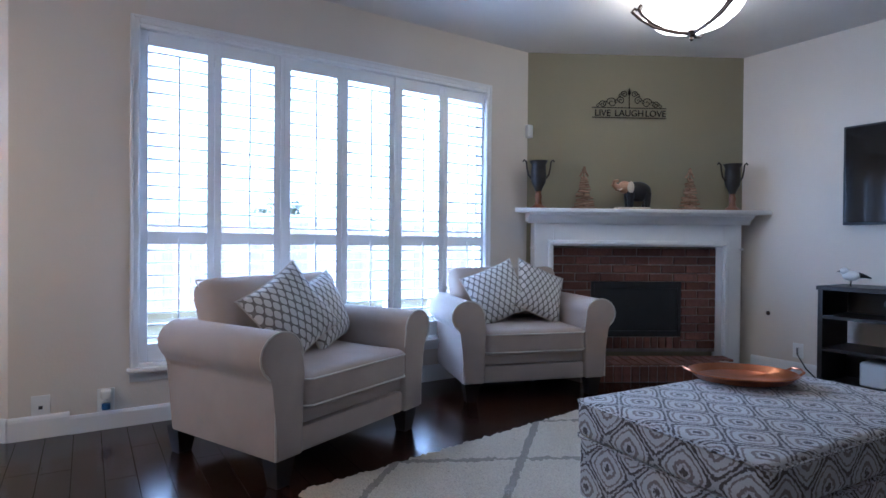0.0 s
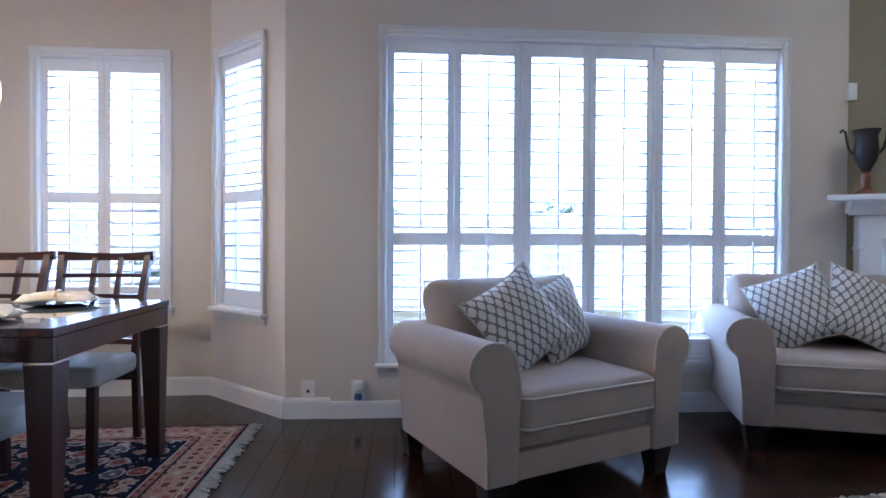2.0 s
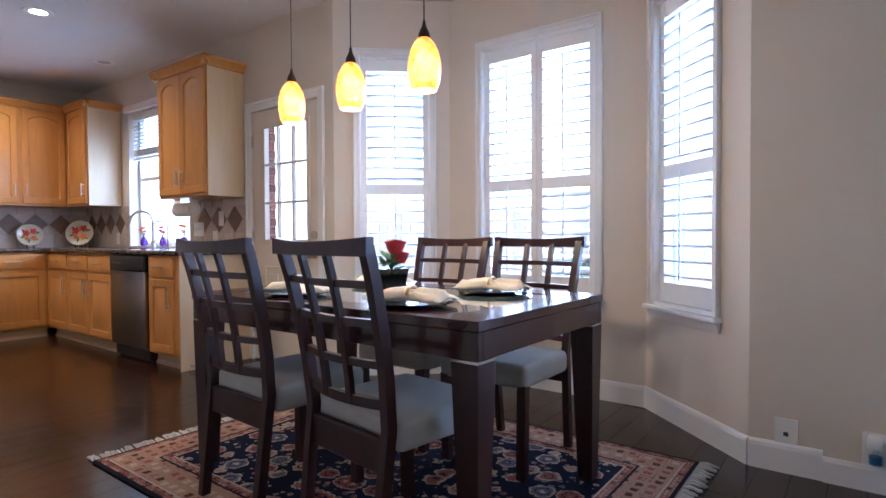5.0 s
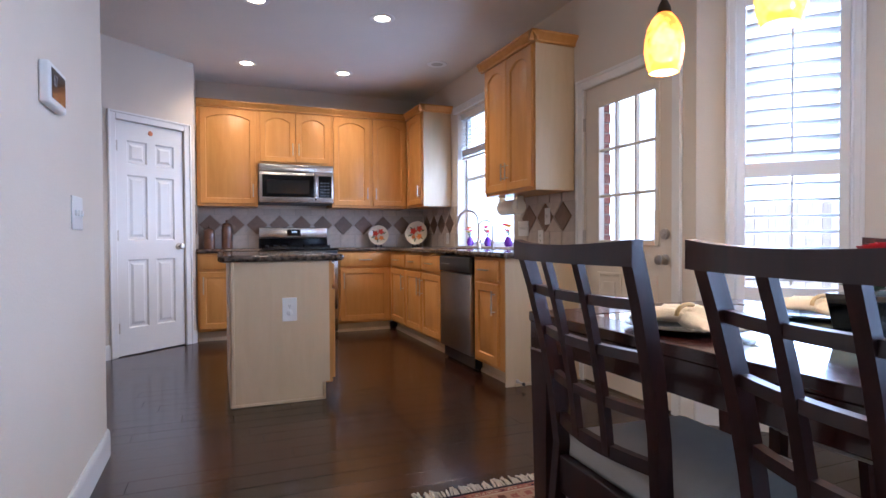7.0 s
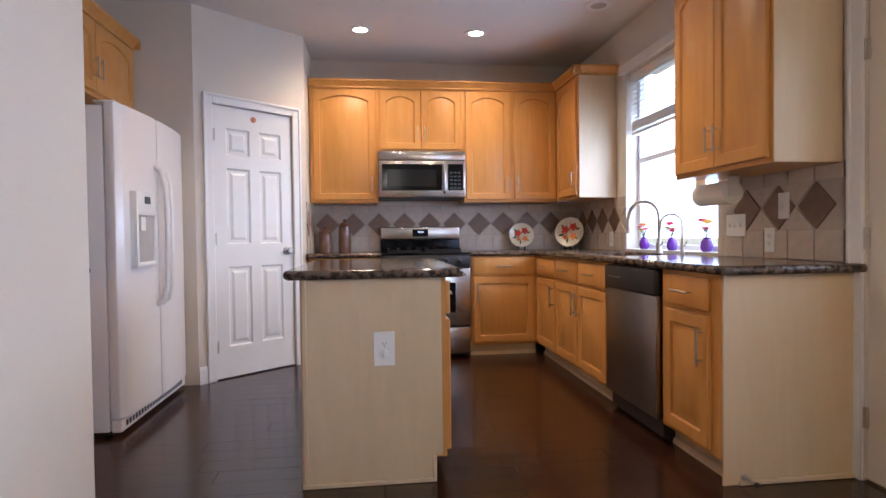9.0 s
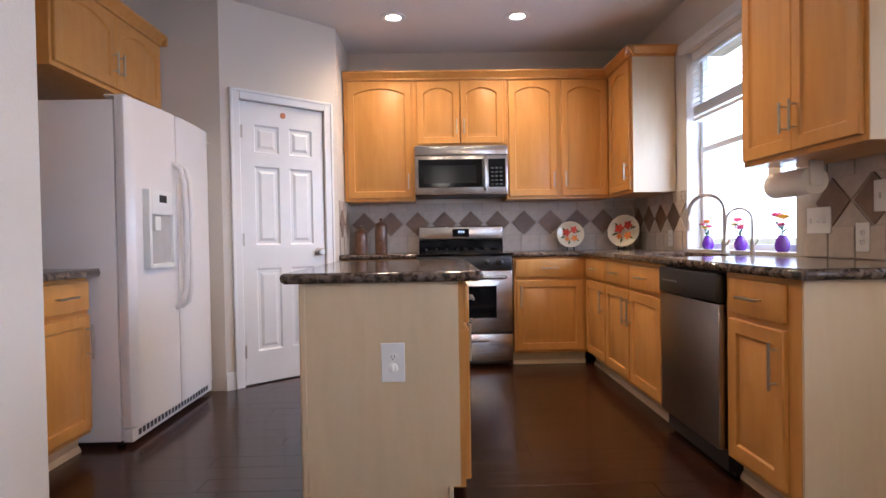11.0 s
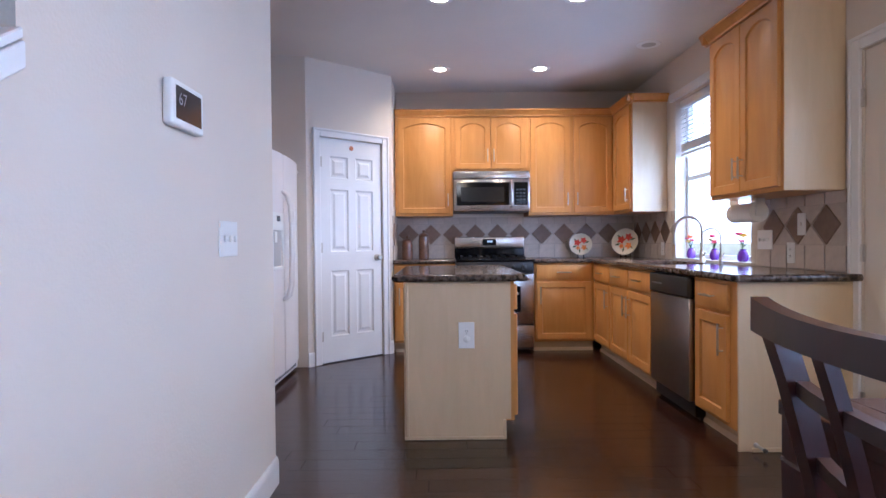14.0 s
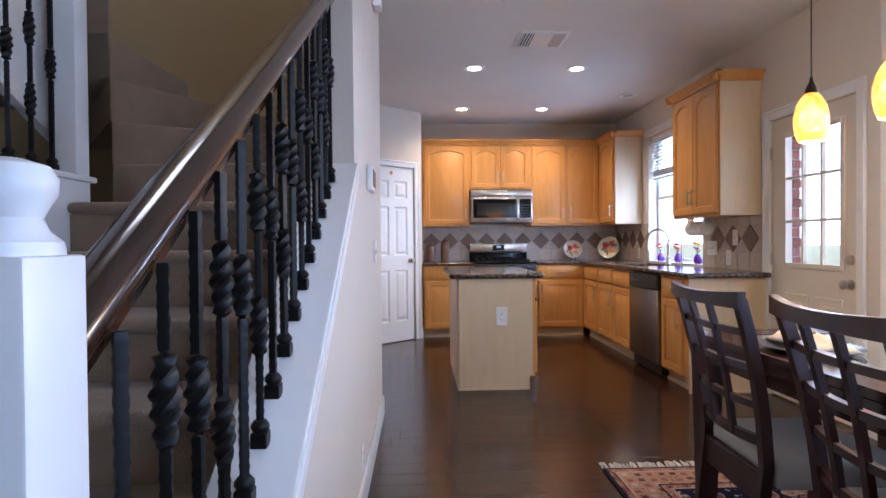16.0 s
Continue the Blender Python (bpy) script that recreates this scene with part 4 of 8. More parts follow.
for i in range(9):
    random.seed(i)
    a = random.random() * 3
    bm = bmesh.new()
    prism(bm, [(0, 0), (0.02, 0.008), (0.045, 0), (0.02, -0.008)], 0, 0.001, m=pose(0.07 + random.random() * 0.13, -0.0935, 0.49 + 0.024 * i, 90, 0, 0) @ pose(0, 0, 0, 0, 0, math.degrees(a)))
    part("leaf_print", bm, LEAFPRINT, tw, "green printed leaf")

# ---- microwave ----
mw = thing("microwave", pose(-4.52, 5.06, 0, 0, 0, 90), "stainless steel over-range microwave with black glass door", "microwave")
bm = bmesh.new()
box(bm, 0, 0.775, 0.02, 0.42, 1.395, 1.81, 0.003)
part("body", bm, BLACK, mw)
bm = bmesh.new()
box(bm, 0, 0.775, -0.01, 0.0195, 1.73, 1.81, 0.006, 2)
part("vent_panel", bm, STEEL, mw)
bm = bmesh.new()
box(bm, 0.0, 0.775, -0.012, 0.0195, 1.40, 1.727, 0.008, 2)
fr = part("front", bm, STEEL, mw)
bm = bmesh.new()
box(bm, 0.03, 0.565, -0.0155, -0.0125, 1.46, 1.695, 0.001)
part("door_glass", bm, BLACKGLOSS, fr)
bm = bmesh.new()
box(bm, 0.075, 0.515, -0.0175, -0.016, 1.495, 1.645)
part("door_screen", bm, material("dark_screen", (0.012, 0.012, 0.013), 0.12, vary=0, spec=0.25), fr)
bm = bmesh.new()
box(bm, 0.615, 0.755, -0.0155, -0.0125, 1.46, 1.695, 0.001)
kp = part("keypad", bm, BLACKGLOSS, fr)
bm = bmesh.new()
for i in range(3):
    for j in range(5):
        box(bm, 0.635 + i * 0.036, 0.658 + i * 0.036, -0.0168, -0.016, 1.475 + j * 0.034, 1.490 + j * 0.034)
part("keys", bm, material("keypad_print", (0.05, 0.055, 0.06), 0.4, vary=0), kp)
bm = bmesh.new()
sweep(bm, [(0.585, -0.012, 1.44), (0.585, -0.045, 1.455), (0.585, -0.052, 1.5), (0.585, -0.052, 1.655), (0.585, -0.045, 1.70), (0.585, -0.012, 1.715)], 0.013, 10)
part("handle", bm, STEEL, fr)

# ---- dishwasher ----
dwm = thing("dishwasher", pose(-2.80, BN - 0.01, 0), "stainless steel dishwasher with black control panel", "dishwasher")
bm = bmesh.new()
box(bm, 0.004, 0.612, 0.02, 0.58, 0.02, 0.872)
part("tub", bm, BLACK, dwm)
bm = bmesh.new()
box(bm, 0.006, 0.61, -0.02, 0.019, 0.115, 0.735, 0.006, 2)
part("door", bm, material("dark_stainless", (0.30, 0.28, 0.27), 0.3, 1.0, scale=20, vary=0.05), dwm)
bm = bmesh.new()
box(bm, 0.006, 0.61, -0.03, 0.019, 0.74, 0.868, 0.012, 2)
cpn = part("control_panel", bm, BLACK, dwm)
bm = bmesh.new()
for i in range(6):
    box(bm, 0.06 + i * 0.03, 0.078 + i * 0.03, -0.0315, -0.0302, 0.80, 0.808)
part("buttons", bm, material("panel_print", (0.25, 0.25, 0.26), 0.5, vary=0), cpn)
bm = bmesh.new()
box(bm, 0.006, 0.61, 0.05, 0.07, 0.0, 0.11)
part("kick_plate", bm, BLACK, dwm)

# ---- refrigerator ----
fg = thing("refrigerator", pose(-2.68, 3.70, 0, 0, 0, 180) @ Matrix.Diagonal((1.06, 1, 1, 1)), "white side-by-side refrigerator with ice dispenser", "refrigerator")
bm = bmesh.new()
box(bm, 0, 0.96, 0.085, 0.82, 0.03, 1.76, 0.008, 2)
part("body", bm, APPLIANCE, fg)


def fridge_door(x0, x1, left):
    bm = bmesh.new()
    w = x1 - x0
    pts = [(x0, 0.08)]
    for i in range(11):
        u = i / 10
        gx = (x0 + w * u) / 0.96
        y = 0.012 - 0.03 * math.sin(math.pi * min(max(gx, 0), 1))
        if (left and i == 0) or (not left and i == 10):
            y += 0.02
        pts.append((x0 + w * u, y))
    pts.append((x1, 0.08))
    prism(bm, pts, 0.1, 1.775, bevel=0.005)
    return part("freezer_door" if left else "fridge_door", bm, APPLIANCE, fg)


fd = fridge_door(0.002, 0.425, True)
rd = fridge_door(0.431, 0.958, False)
for px, par in ((0.395, fd), (0.462, rd)):
    bm = bmesh.new()
    sweep(bm, [(px, -0.015, 0.66), (px, -0.055, 0.69), (px, -0.075, 0.78), (px, -0.082, 1.0), (px, -0.082, 1.22), (px, -0.075, 1.38), (px, -0.055, 1.46), (px, -0.015, 1.49)], 0.016, 10)
    part("handle", bm, APPLIANCE, par)
bm = bmesh.new()
for a, b, c, d in ((0.10, 0.125, 0.90, 1.32), (0.345, 0.37, 0.90, 1.32), (0.125, 0.345, 0.90, 0.925), (0.125, 0.345, 1.19, 1.32)):
    box(bm, a, b, -0.034, 0.03, c, d, 0.004, 2)
dsp = part("dispenser_frame", bm, WHITEPL, fd)
bm = bmesh.new()
box(bm, 0.125, 0.345, -0.019, 0.0, 0.925, 1.19)
part("dispenser_recess", bm, material("recess_grey", (0.42, 0.40, 0.38), 0.5), dsp, "grey dispenser recess")
bm = bmesh.new()
box(bm, 0.20, 0.27, -0.038, -0.0345, 1.255, 1.295)
part("display", bm, BLACKGLOSS, dsp)
bm = bmesh.new()
box(bm, 0.165, 0.225, -0.03, -0.0195, 1.10, 1.18, 0.004)
part("paddle", bm, WHITEPL, dsp)
bm = bmesh.new()
box(bm, 0.01, 0.95, 0.03, 0.08, 0.025, 0.092, 0.003)
gr = part("toe_grille", bm, APPLIANCE, fg)
bm = bmesh.new()
for i in range(22):
    box(bm, 0.06 + i * 0.038, 0.085 + i * 0.038, 0.0285, 0.0298, 0.045, 0.075)
part("grille_slots", bm, BLACK, gr)
for x in (0.05, 0.91):
    bm = bmesh.new()
    box(bm, x - 0.035, x + 0.035, 0.03, 0.14, 1.776, 1.79, 0.005)
    part("hinge_cover", bm, APPLIANCE, fg)
for x in (0.06, 0.9):
    for y in (0.12, 0.75):
        bm = bmesh.new()
        lathe(bm, [(0.02, 0), (0.02, 0.03)], 12, m=pose(x, y, 0))
        part("foot", bm, BLACK, fg)
bm = bmesh.new()
lathe(bm, [(0.012, 0), (0.01, 0.003)], 14, m=pose(0.9, 0.0, 1.70, 90, 0, 0))
part("badge", bm, NICKEL, rd)

# ---- small things on the counters ----
CERAM = material("brown_ceramic", (0.16, 0.075, 0.04), 0.3, scale=14, vary=0.5, coat=0.3)
for y, h, r in ((4.57, 0.175, 0.058), (4.745, 0.235, 0.055)):
    c = thing("canister", pose(-4.77, y, 0.915), "brown glazed ceramic canister with knobbed lid", "canister", "canisters on the counter")
    bm = bmesh.new()
    lathe(bm, [(r * 0.95, 0), (r, 0.01), (r, h * 0.85), (r * 0.9, h)], 24)
    part("jar", bm, CERAM, c)
    bm = bmesh.new()
    lathe(bm, [(r * 0.98, h), (r * 1.02, h + 0.006), (r * 0.95, h + 0.014), (r * 0.72, h + 0.03), (r * 0.3, h + 0.04), (0.009, h + 0.046), (0.016, h + 0.056), (0.014, h + 0.066), (0.005, h + 0.073)], 24)
    part("lid", bm, CERAM, c)
CREAM = material("cream_glaze", (0.72, 0.64, 0.48), 0.2, scale=6, vary=0.08, coat=0.4)
POPPY = material("poppy_red", (0.60, 0.045, 0.02), 0.3, scale=60, vary=0.3)
ORANGE = material("flower_orange", (0.75, 0.22, 0.03), 0.3, scale=60, vary=0.3)
LEAFG = material("leaf_green", (0.05, 0.11, 0.035), 0.5, scale=40, vary=0.3)


def deco_plate(m, r, label):
    p = thing("decorative_plate", m, label, "plate", "painted plates on the counter")
    bm = bmesh.new()
    tilt = pose(0, 0, r + 0.02, 78, 0, 0)
    lathe(bm, [(0.005, -0.012), (r * 0.55, -0.012), (r * 0.7, -0.004), (r, 0.012), (r, 0.016), (r * 0.68, 0.0), (r * 0.5, -0.006), (0.005, -0.006)], 36, m=tilt, caps=False)
    d = part("dish", bm, CREAM, p)
    for k, (fx, fy, fr, mt) in enumerate(((-0.3, 0.15, 0.36, POPPY), (0.25, 0.35, 0.34, POPPY), (0.28, -0.3, 0.30, ORANGE), (-0.25, -0.35, 0.22, ORANGE))):
        bm = bmesh.new()
        n = 14
        pts = [(r * fr * (0.75 + 0.25 * math.cos(5 * 2 * math.pi * i / n + k)) * math.cos(2 * math.pi * i / n), r * fr * (0.75 + 0.25 * math.cos(5 * 2 * math.pi * i / n + k)) * math.sin(2 * math.pi * i / n)) for i in range(n)]
        prism(bm, pts, 0, 0.002, m=tilt @ pose(r * fx, r * fy, 0.0085 - 0.003 * (abs(fx) + abs(fy) < 0.5)))
        part("painted_flower", bm, mt, d, "red and orange painted flower")
    bm = bmesh.new()
    for a in (20, 140, 200, 260, 320):
        prism(bm, [(0, 0), (0.3 * r, 0.07 * r), (0.5 * r, 0), (0.3 * r, -0.07 * r)], 0, 0.001, m=tilt @ pose(0, 0, 0.006, 0, 0, a) @ pose(r * 0.32, 0, 0))
    part("painted_leaves", bm, LEAFG, d, "dark green painted leaves")
    bm = bmesh.new()
    for s in (-1, 1):
        sweep(bm, [(s * 0.03, -0.055, 0.03), (s * 0.03, -0.06, 0.0), (s * 0.035, -0.02, 0.006), (s * 0.03, 0.07, 0.004), (s * 0.02, 0.04, r)], 0.004, 6)
    part("stand", bm, IRON, p, "black wire stand")
    return p


deco_plate(pose(-4.82, 6.43, 0.915, 0, 0, 78), 0.118, "cream plate painted with red poppies on a stand")
deco_plate(pose(-4.73, 6.88, 0.915, 0, 0, 50), 0.142, "large cream plate painted with red and orange flowers")

PURPLE = material("purple_glass", (0.13, 0.025, 0.33), 0.15, vary=0.1, coat=0.5)
PINK = material("flower_pink", (0.75, 0.05, 0.16), 0.5, scale=60, vary=0.3)
YELLOW = material("flower_yellow", (0.80, 0.50, 0.03), 0.5, scale=60, vary=0.3)


def blossom(bm, c, r, seed):
    rnd = random.Random(seed)
    for ring, n, tilt in ((1.0, 9, 20), (0.75, 7, 45), (0.45, 5, 70)):
        for i in range(n):
            a = 360 * i / n + rnd.uniform(-12, 12)
            prism(bm, [(0, -0.1 * r), (0.5 * r * ring, -0.32 * r), (r * ring, -0.1 * r), (r * ring, 0.1 * r), (0.5 * r * ring, 0.32 * r), (0, 0.1 * r)], 0, 0.0015, m=Matrix.Translation(c) @ pose(0, 0, 0, 0, 0, a) @ pose(0, 0, 0, 0, -tilt, 0))


def flower_vase(x, flowers, seed):
    v = thing("flower_vase", pose(x, NY + 0.045, 0.932) @ Matrix.Diagonal((0.82, 0.82, 0.82, 1)), "small purple glass vase with bright artificial flowers", "vase", "vases on the window sill")
    bm = bmesh.new()
    lathe(bm, [(0.032, 0), (0.045, 0.02), (0.047, 0.05), (0.038, 0.085), (0.026, 0.10), (0.03, 0.11), (0.026, 0.11), (0.02, 0.095)], 24)
    part("vase", bm, PURPLE, v)
    rnd = random.Random(seed)
    for k, (mt, fx, fz, r) in enumerate(flowers):
        bm = bmesh.new()
        sweep(bm, [(0, 0, 0.08), (fx * 0.4, -0.01, 0.13), (fx, -0.02, fz)], 0.0025, 6)
        part("stem", bm, LEAFG, v)
        bm = bmesh.new()
        blossom(bm, Vector((fx, -0.02, fz)), r, seed + k)
        part("blossom", bm, mt, v)
    for k in range(6):
        bm = bmesh.new()
        prism(bm, [(0, 0), (0.03, 0.01), (0.075, 0), (0.03, -0.01)], 0, 0.001, m=pose(0, -0.01, 0.12 + 0.01 * k, 0, 0, 60 * k + rnd.uniform(-20, 20)) @ pose(0, 0, 0, 0, -35, 0))
        part("leaf", bm, LEAFG, v)


flower_vase(-3.66, [(YELLOW, -0.01, 0.17, 0.045), (PINK, 0.07, 0.18, 0.04), (ORANGE, 0.02, 0.215, 0.055), (PINK, -0.05, 0.20, 0.035)], 3)
flower_vase(-3.25, [(YELLOW, -0.055, 0.185, 0.04), (PINK, 0.03, 0.16, 0.045), (PINK, -0.01, 0.215, 0.055), (ORANGE, 0.05, 0.18, 0.03)], 8)
flower_vase(-2.84, [(PINK, -0.03, 0.23, 0.055), (YELLOW, 0.045, 0.215, 0.055), (PINK, 0.02, 0.17, 0.04)], 15)

pt = thing("paper_towel_holder", pose(-2.44, 6.9, 1.265), "white paper towel roll mounted under the cabinet", "paper towel")
bm = bmesh.new()
lathe(bm, [(0.02, -0.14), (0.062, -0.14), (0.062, 0.14), (0.02, 0.14)], 28, m=pose(0, 0, 0, 0, 90, 0))
part("roll", bm, material("paper_towel", (0.80, 0.78, 0.74), 0.9, vary=0.03, bump=0.4, bscale=150), pt)
for s in (-1, 1):
    bm = bmesh.new()
    box(bm, s * 0.152 - 0.008, s * 0.152 + 0.008, -0.03, 0.03, -0.025, 0.094, 0.006, 2)
    part("bracket", bm, WHITEPL, pt)

wall_plate(pose(-2.47, NY - 0.011, 1.09), "switch3", "white triple light switch on the tiled wall", 0.165, 0.125)
wall_plate(pose(-2.10, NY - 0.011, 1.18), "switch1", "white single light switch on the tiled wall", 0.075, 0.13)
wall_plate(pose(-2.2, NY - 0.011, 1.01), "outlet", "white outlet on the tiled wall", 0.075, 0.125)
wall_plate(pose(-4.13, NY - 0.011, 1.01), "outlet", "white outlet on the tiled wall", 0.075, 0.125)

# ---- ceiling fixtures ----
BULB = glow_material("warm_bulb", (1.0, 0.80, 0.52), 14.0)
for x, y, on in ((-4.13, 4.93, 1), (-4.13, 5.875, 1), (-2.593, 4.925, 1), (-2.593, 5.855, 1), (-3.5, 6.67, 0)):
    c = thing("recessed_light", pose(x, y, H), "round recessed ceiling light, " + ("lit warm white" if on else "switched off"), "recessed light", "kitchen ceiling lights")
    bm = bmesh.new()
    lathe(bm, [(0.058, -0.006), (0.095, -0.006), (0.098, -0.0005), (0.058, -0.0005)], 32, caps=False)
    part("trim_ring", bm, TRIM, c)
    bm = bmesh.new()
    lathe(bm, [(0.06, -0.003), (0.058, -0.001)], 28)
    part("lens", bm, BULB if on else material("unlit_lens", (0.45, 0.43, 0.40), 0.5), c)
    if on:
        sp = bpy.data.lights.new("kitchen_can_light", "SPOT")
        sp.energy, sp.color, sp.spot_size, sp.spot_blend, sp.shadow_soft_size = 44, (1.0, 0.74, 0.41), radians(150), 1.0, 0.06
        lo = new("kitchen_can_light", sp)
        lo.matrix_world = pose(x, y, H - 0.02)
vt = thing("ceiling_vent", pose(-1.87, 5.37, H), "white ceiling air vent with angled slats", "air vent")
bm = bmesh.new()
for a, b, c, d in ((-0.17, 0.17, -0.19, -0.16), (-0.17, 0.17, 0.16, 0.19), (-0.17, -0.14, -0.16, 0.16), (0.14, 0.17, -0.16, 0.16)):
    box(bm, a, b, c, d, -0.012, -0.0005, 0.003)
part("frame", bm, TRIM, vt)
bm = bmesh.new()
box(bm, -0.14, 0.14, -0.16, 0.16, -0.0025, -0.001)
part("backing", bm, BLACK, vt)
bm = bmesh.new()
box(bm, -0.14, 0.14, -0.075, 0.075, -0.012, -0.0028, 0.002)
part("centre_plate", bm, TRIM, vt)
bm = bmesh.new()
box(bm, -0.14, 0.14, -0.011, 0.011, -0.001, 0.001)
VSLAT = mesh_of("slat", bm, TRIM)
for sy in (-1, 1):
    for i in range(4):
        part("slat", VSLAT, None, vt, m=pose(0, sy * (0.09 + i * 0.021), -0.011, sy * -38, 0, 0))

# ---- dining nook ----
def oriental_material(hx, hy):
    """Navy field with rose and cream motifs inside several striped borders."""
    mat = bpy.data.materials.new("oriental_rug_wool")
    mat.use_nodes = True
    nt = mat.node_tree
    N, L = nt.nodes, nt.links
    b = N["Principled BSDF"]
    b.inputs["Roughness"].default_value = 0.95
    b.inputs["Specular IOR Level"].default_value = 0.1
    tc = N.new("ShaderNodeTexCoord")
    se = N.new("ShaderNodeSeparateXYZ")
    L.new(tc.outputs["Object"], se.inputs[0])

    def math_(op, a, c=None):
        n = N.new("ShaderNodeMath")
        n.operation = op
        for i, v in enumerate((a, c)):
            if v is None:
                continue
            if isinstance(v, (int, float)):
                n.inputs[i].default_value = v
            else:
                L.new(v, n.inputs[i])
        return n.outputs[0]

    def mix(f, a, c):
        n = N.new("ShaderNodeMix")
        n.data_type = "RGBA"
        for i, v in ((0, f), (6, a), (7, c)):
            if isinstance(v, tuple):
                n.inputs[i].default_value = (*v, 1)
            else:
                L.new(v, n.inputs[i])
        return n.outputs[2]

    ax, ay = math_("ABSOLUTE", se.outputs[0]), math_("ABSOLUTE", se.outputs[1])
    d = math_("MINIMUM", math_("SUBTRACT", hx, ax), math_("SUBTRACT", hy, ay))

    def step(v, e):
        return math_("GREATER_THAN", v, e)

    navy, rose, cream, tan, brown, blue = (0.012, 0.014, 0.035), (0.30, 0.105, 0.075), (0.52, 0.40, 0.28), (0.42, 0.25, 0.16), (0.12, 0.045, 0.03), (0.15, 0.14, 0.15)

    def motif(scale, cols, grid, thick):
        """Mirrored cells of flowers: a lattice of rosettes over a worm of noise."""
        mp = N.new("ShaderNodeCombineXYZ")
        L.new(ax, mp.inputs[0])
        L.new(ay, mp.inputs[1])
        vo = N.new("ShaderNodeTexVoronoi")
        vo.distance = "CHEBYCHEV"
        vo.inputs["Scale"].default_value = scale
        vo.inputs["Randomness"].default_value = grid
        L.new(mp.outputs[0], vo.inputs["Vector"])
        dist = vo.outputs["Distance"]
        sp = N.new("ShaderNodeSeparateColor")
        L.new(vo.outputs["Color"], sp.inputs[0])
        c = mix(step(sp.outputs[0], 0.35), cols[1], cols[2])
        c = mix(step(sp.outputs[0], 0.68), c, cols[3])
        ringd = math_("SINE", math_("MULTIPLY", dist, thick))
        no = N.new("ShaderNodeTexNoise")
        no.inputs["Scale"].default_value = scale * 3.2
        no.inputs["Detail"].default_value = 3
        L.new(mp.outputs[0], no.inputs["Vector"])
        mask = step(math_("ADD", ringd, math_("MULTIPLY", math_("SUBTRACT", no.outputs["Fac"], 0.5), 4.0)), 0.12)
        return mix(mask, cols[0], c)

    def rosettes(scale, rand, metric, ground, cols, size):
        """Ringed blossoms, one in each cell, on a plain ground."""
        mp = N.new("ShaderNodeCombineXYZ")
        L.new(ax, mp.inputs[0])
        L.new(ay, mp.inputs[1])
        vo = N.new("ShaderNodeTexVoronoi")
        vo.distance = metric
        vo.inputs["Scale"].default_value = scale
        vo.inputs["Randomness"].default_value = rand
        L.new(mp.outputs[0], vo.inputs["Vector"])
        no = N.new("ShaderNodeTexNoise")
        no.inputs["Scale"].default_value = scale * 4.5
        no.inputs["Detail"].default_value = 2
        L.new(mp.outputs[0], no.inputs["Vector"])
        dd = math_("ADD", vo.outputs["Distance"], math_("MULTIPLY", math_("SUBTRACT", no.outputs["Fac"], 0.5), 0.34))
        sp = N.new("ShaderNodeSeparateColor")
        L.new(vo.outputs["Color"], sp.inputs[0])
        c = mix(step(sp.outputs[0], 0.4), cols[0], cols[1])
        c = mix(step(sp.outputs[0], 0.72), c, cols[2])
        out = mix(step(dd, size * 0.22), cols[3], c)
        out = mix(step(dd, size * 0.50), out, navy)
        out = mix(step(dd, size * 0.60), out, c)
        out = mix(step(dd, size * 0.86), out, cols[3])
        return mix(step(dd, size), out, ground)

    sprigs = rosettes(24.0, 0.7, "EUCLIDEAN", navy, (blue, rose, tan, cream), 0.30)
    field = rosettes(8.0, 0.45, "EUCLIDEAN", sprigs, (rose, tan, blue, cream), 0.42)
    border = motif(17.0, (tan, rose, brown, cream), 0.25, 12.0)
    guard = motif(36.0, (rose, navy, cream, tan), 0.2, 14.0)
    col = mix(step(d, 0.018), (0.02, 0.018, 0.03), guard)
    for e, c in ((0.05, cream), (0.058, border), (0.20, navy), (0.21, guard), (0.245, cream), (0.253, field)):
        col = mix(step(d, e), col, c)
    fine = N.new("ShaderNodeTexNoise")
    fine.inputs["Scale"].default_value = 240
    L.new(tc.outputs["Object"], fine.inputs["Vector"])
    mr = N.new("ShaderNodeMapRange")
    mr.inputs[3].default_value, mr.inputs[4].default_value = 0.7, 1.3
    L.new(fine.outputs["Fac"], mr.inputs[0])
    vm = N.new("ShaderNodeVectorMath")
    vm.operation = "SCALE"
    L.new(col, vm.inputs[0])
    L.new(mr.outputs[0], vm.inputs["Scale"])
    L.new(vm.outputs[0], b.inputs["Base Color"])
    bp = N.new("ShaderNodeBump")
    bp.inputs["Strength"].default_value = 0.5
    bp.inputs["Distance"].default_value = 0.003
    L.new(fine.outputs["Fac"], bp.inputs["Height"])
    L.new(bp.outputs[0], b.inputs["Normal"])
    return mat


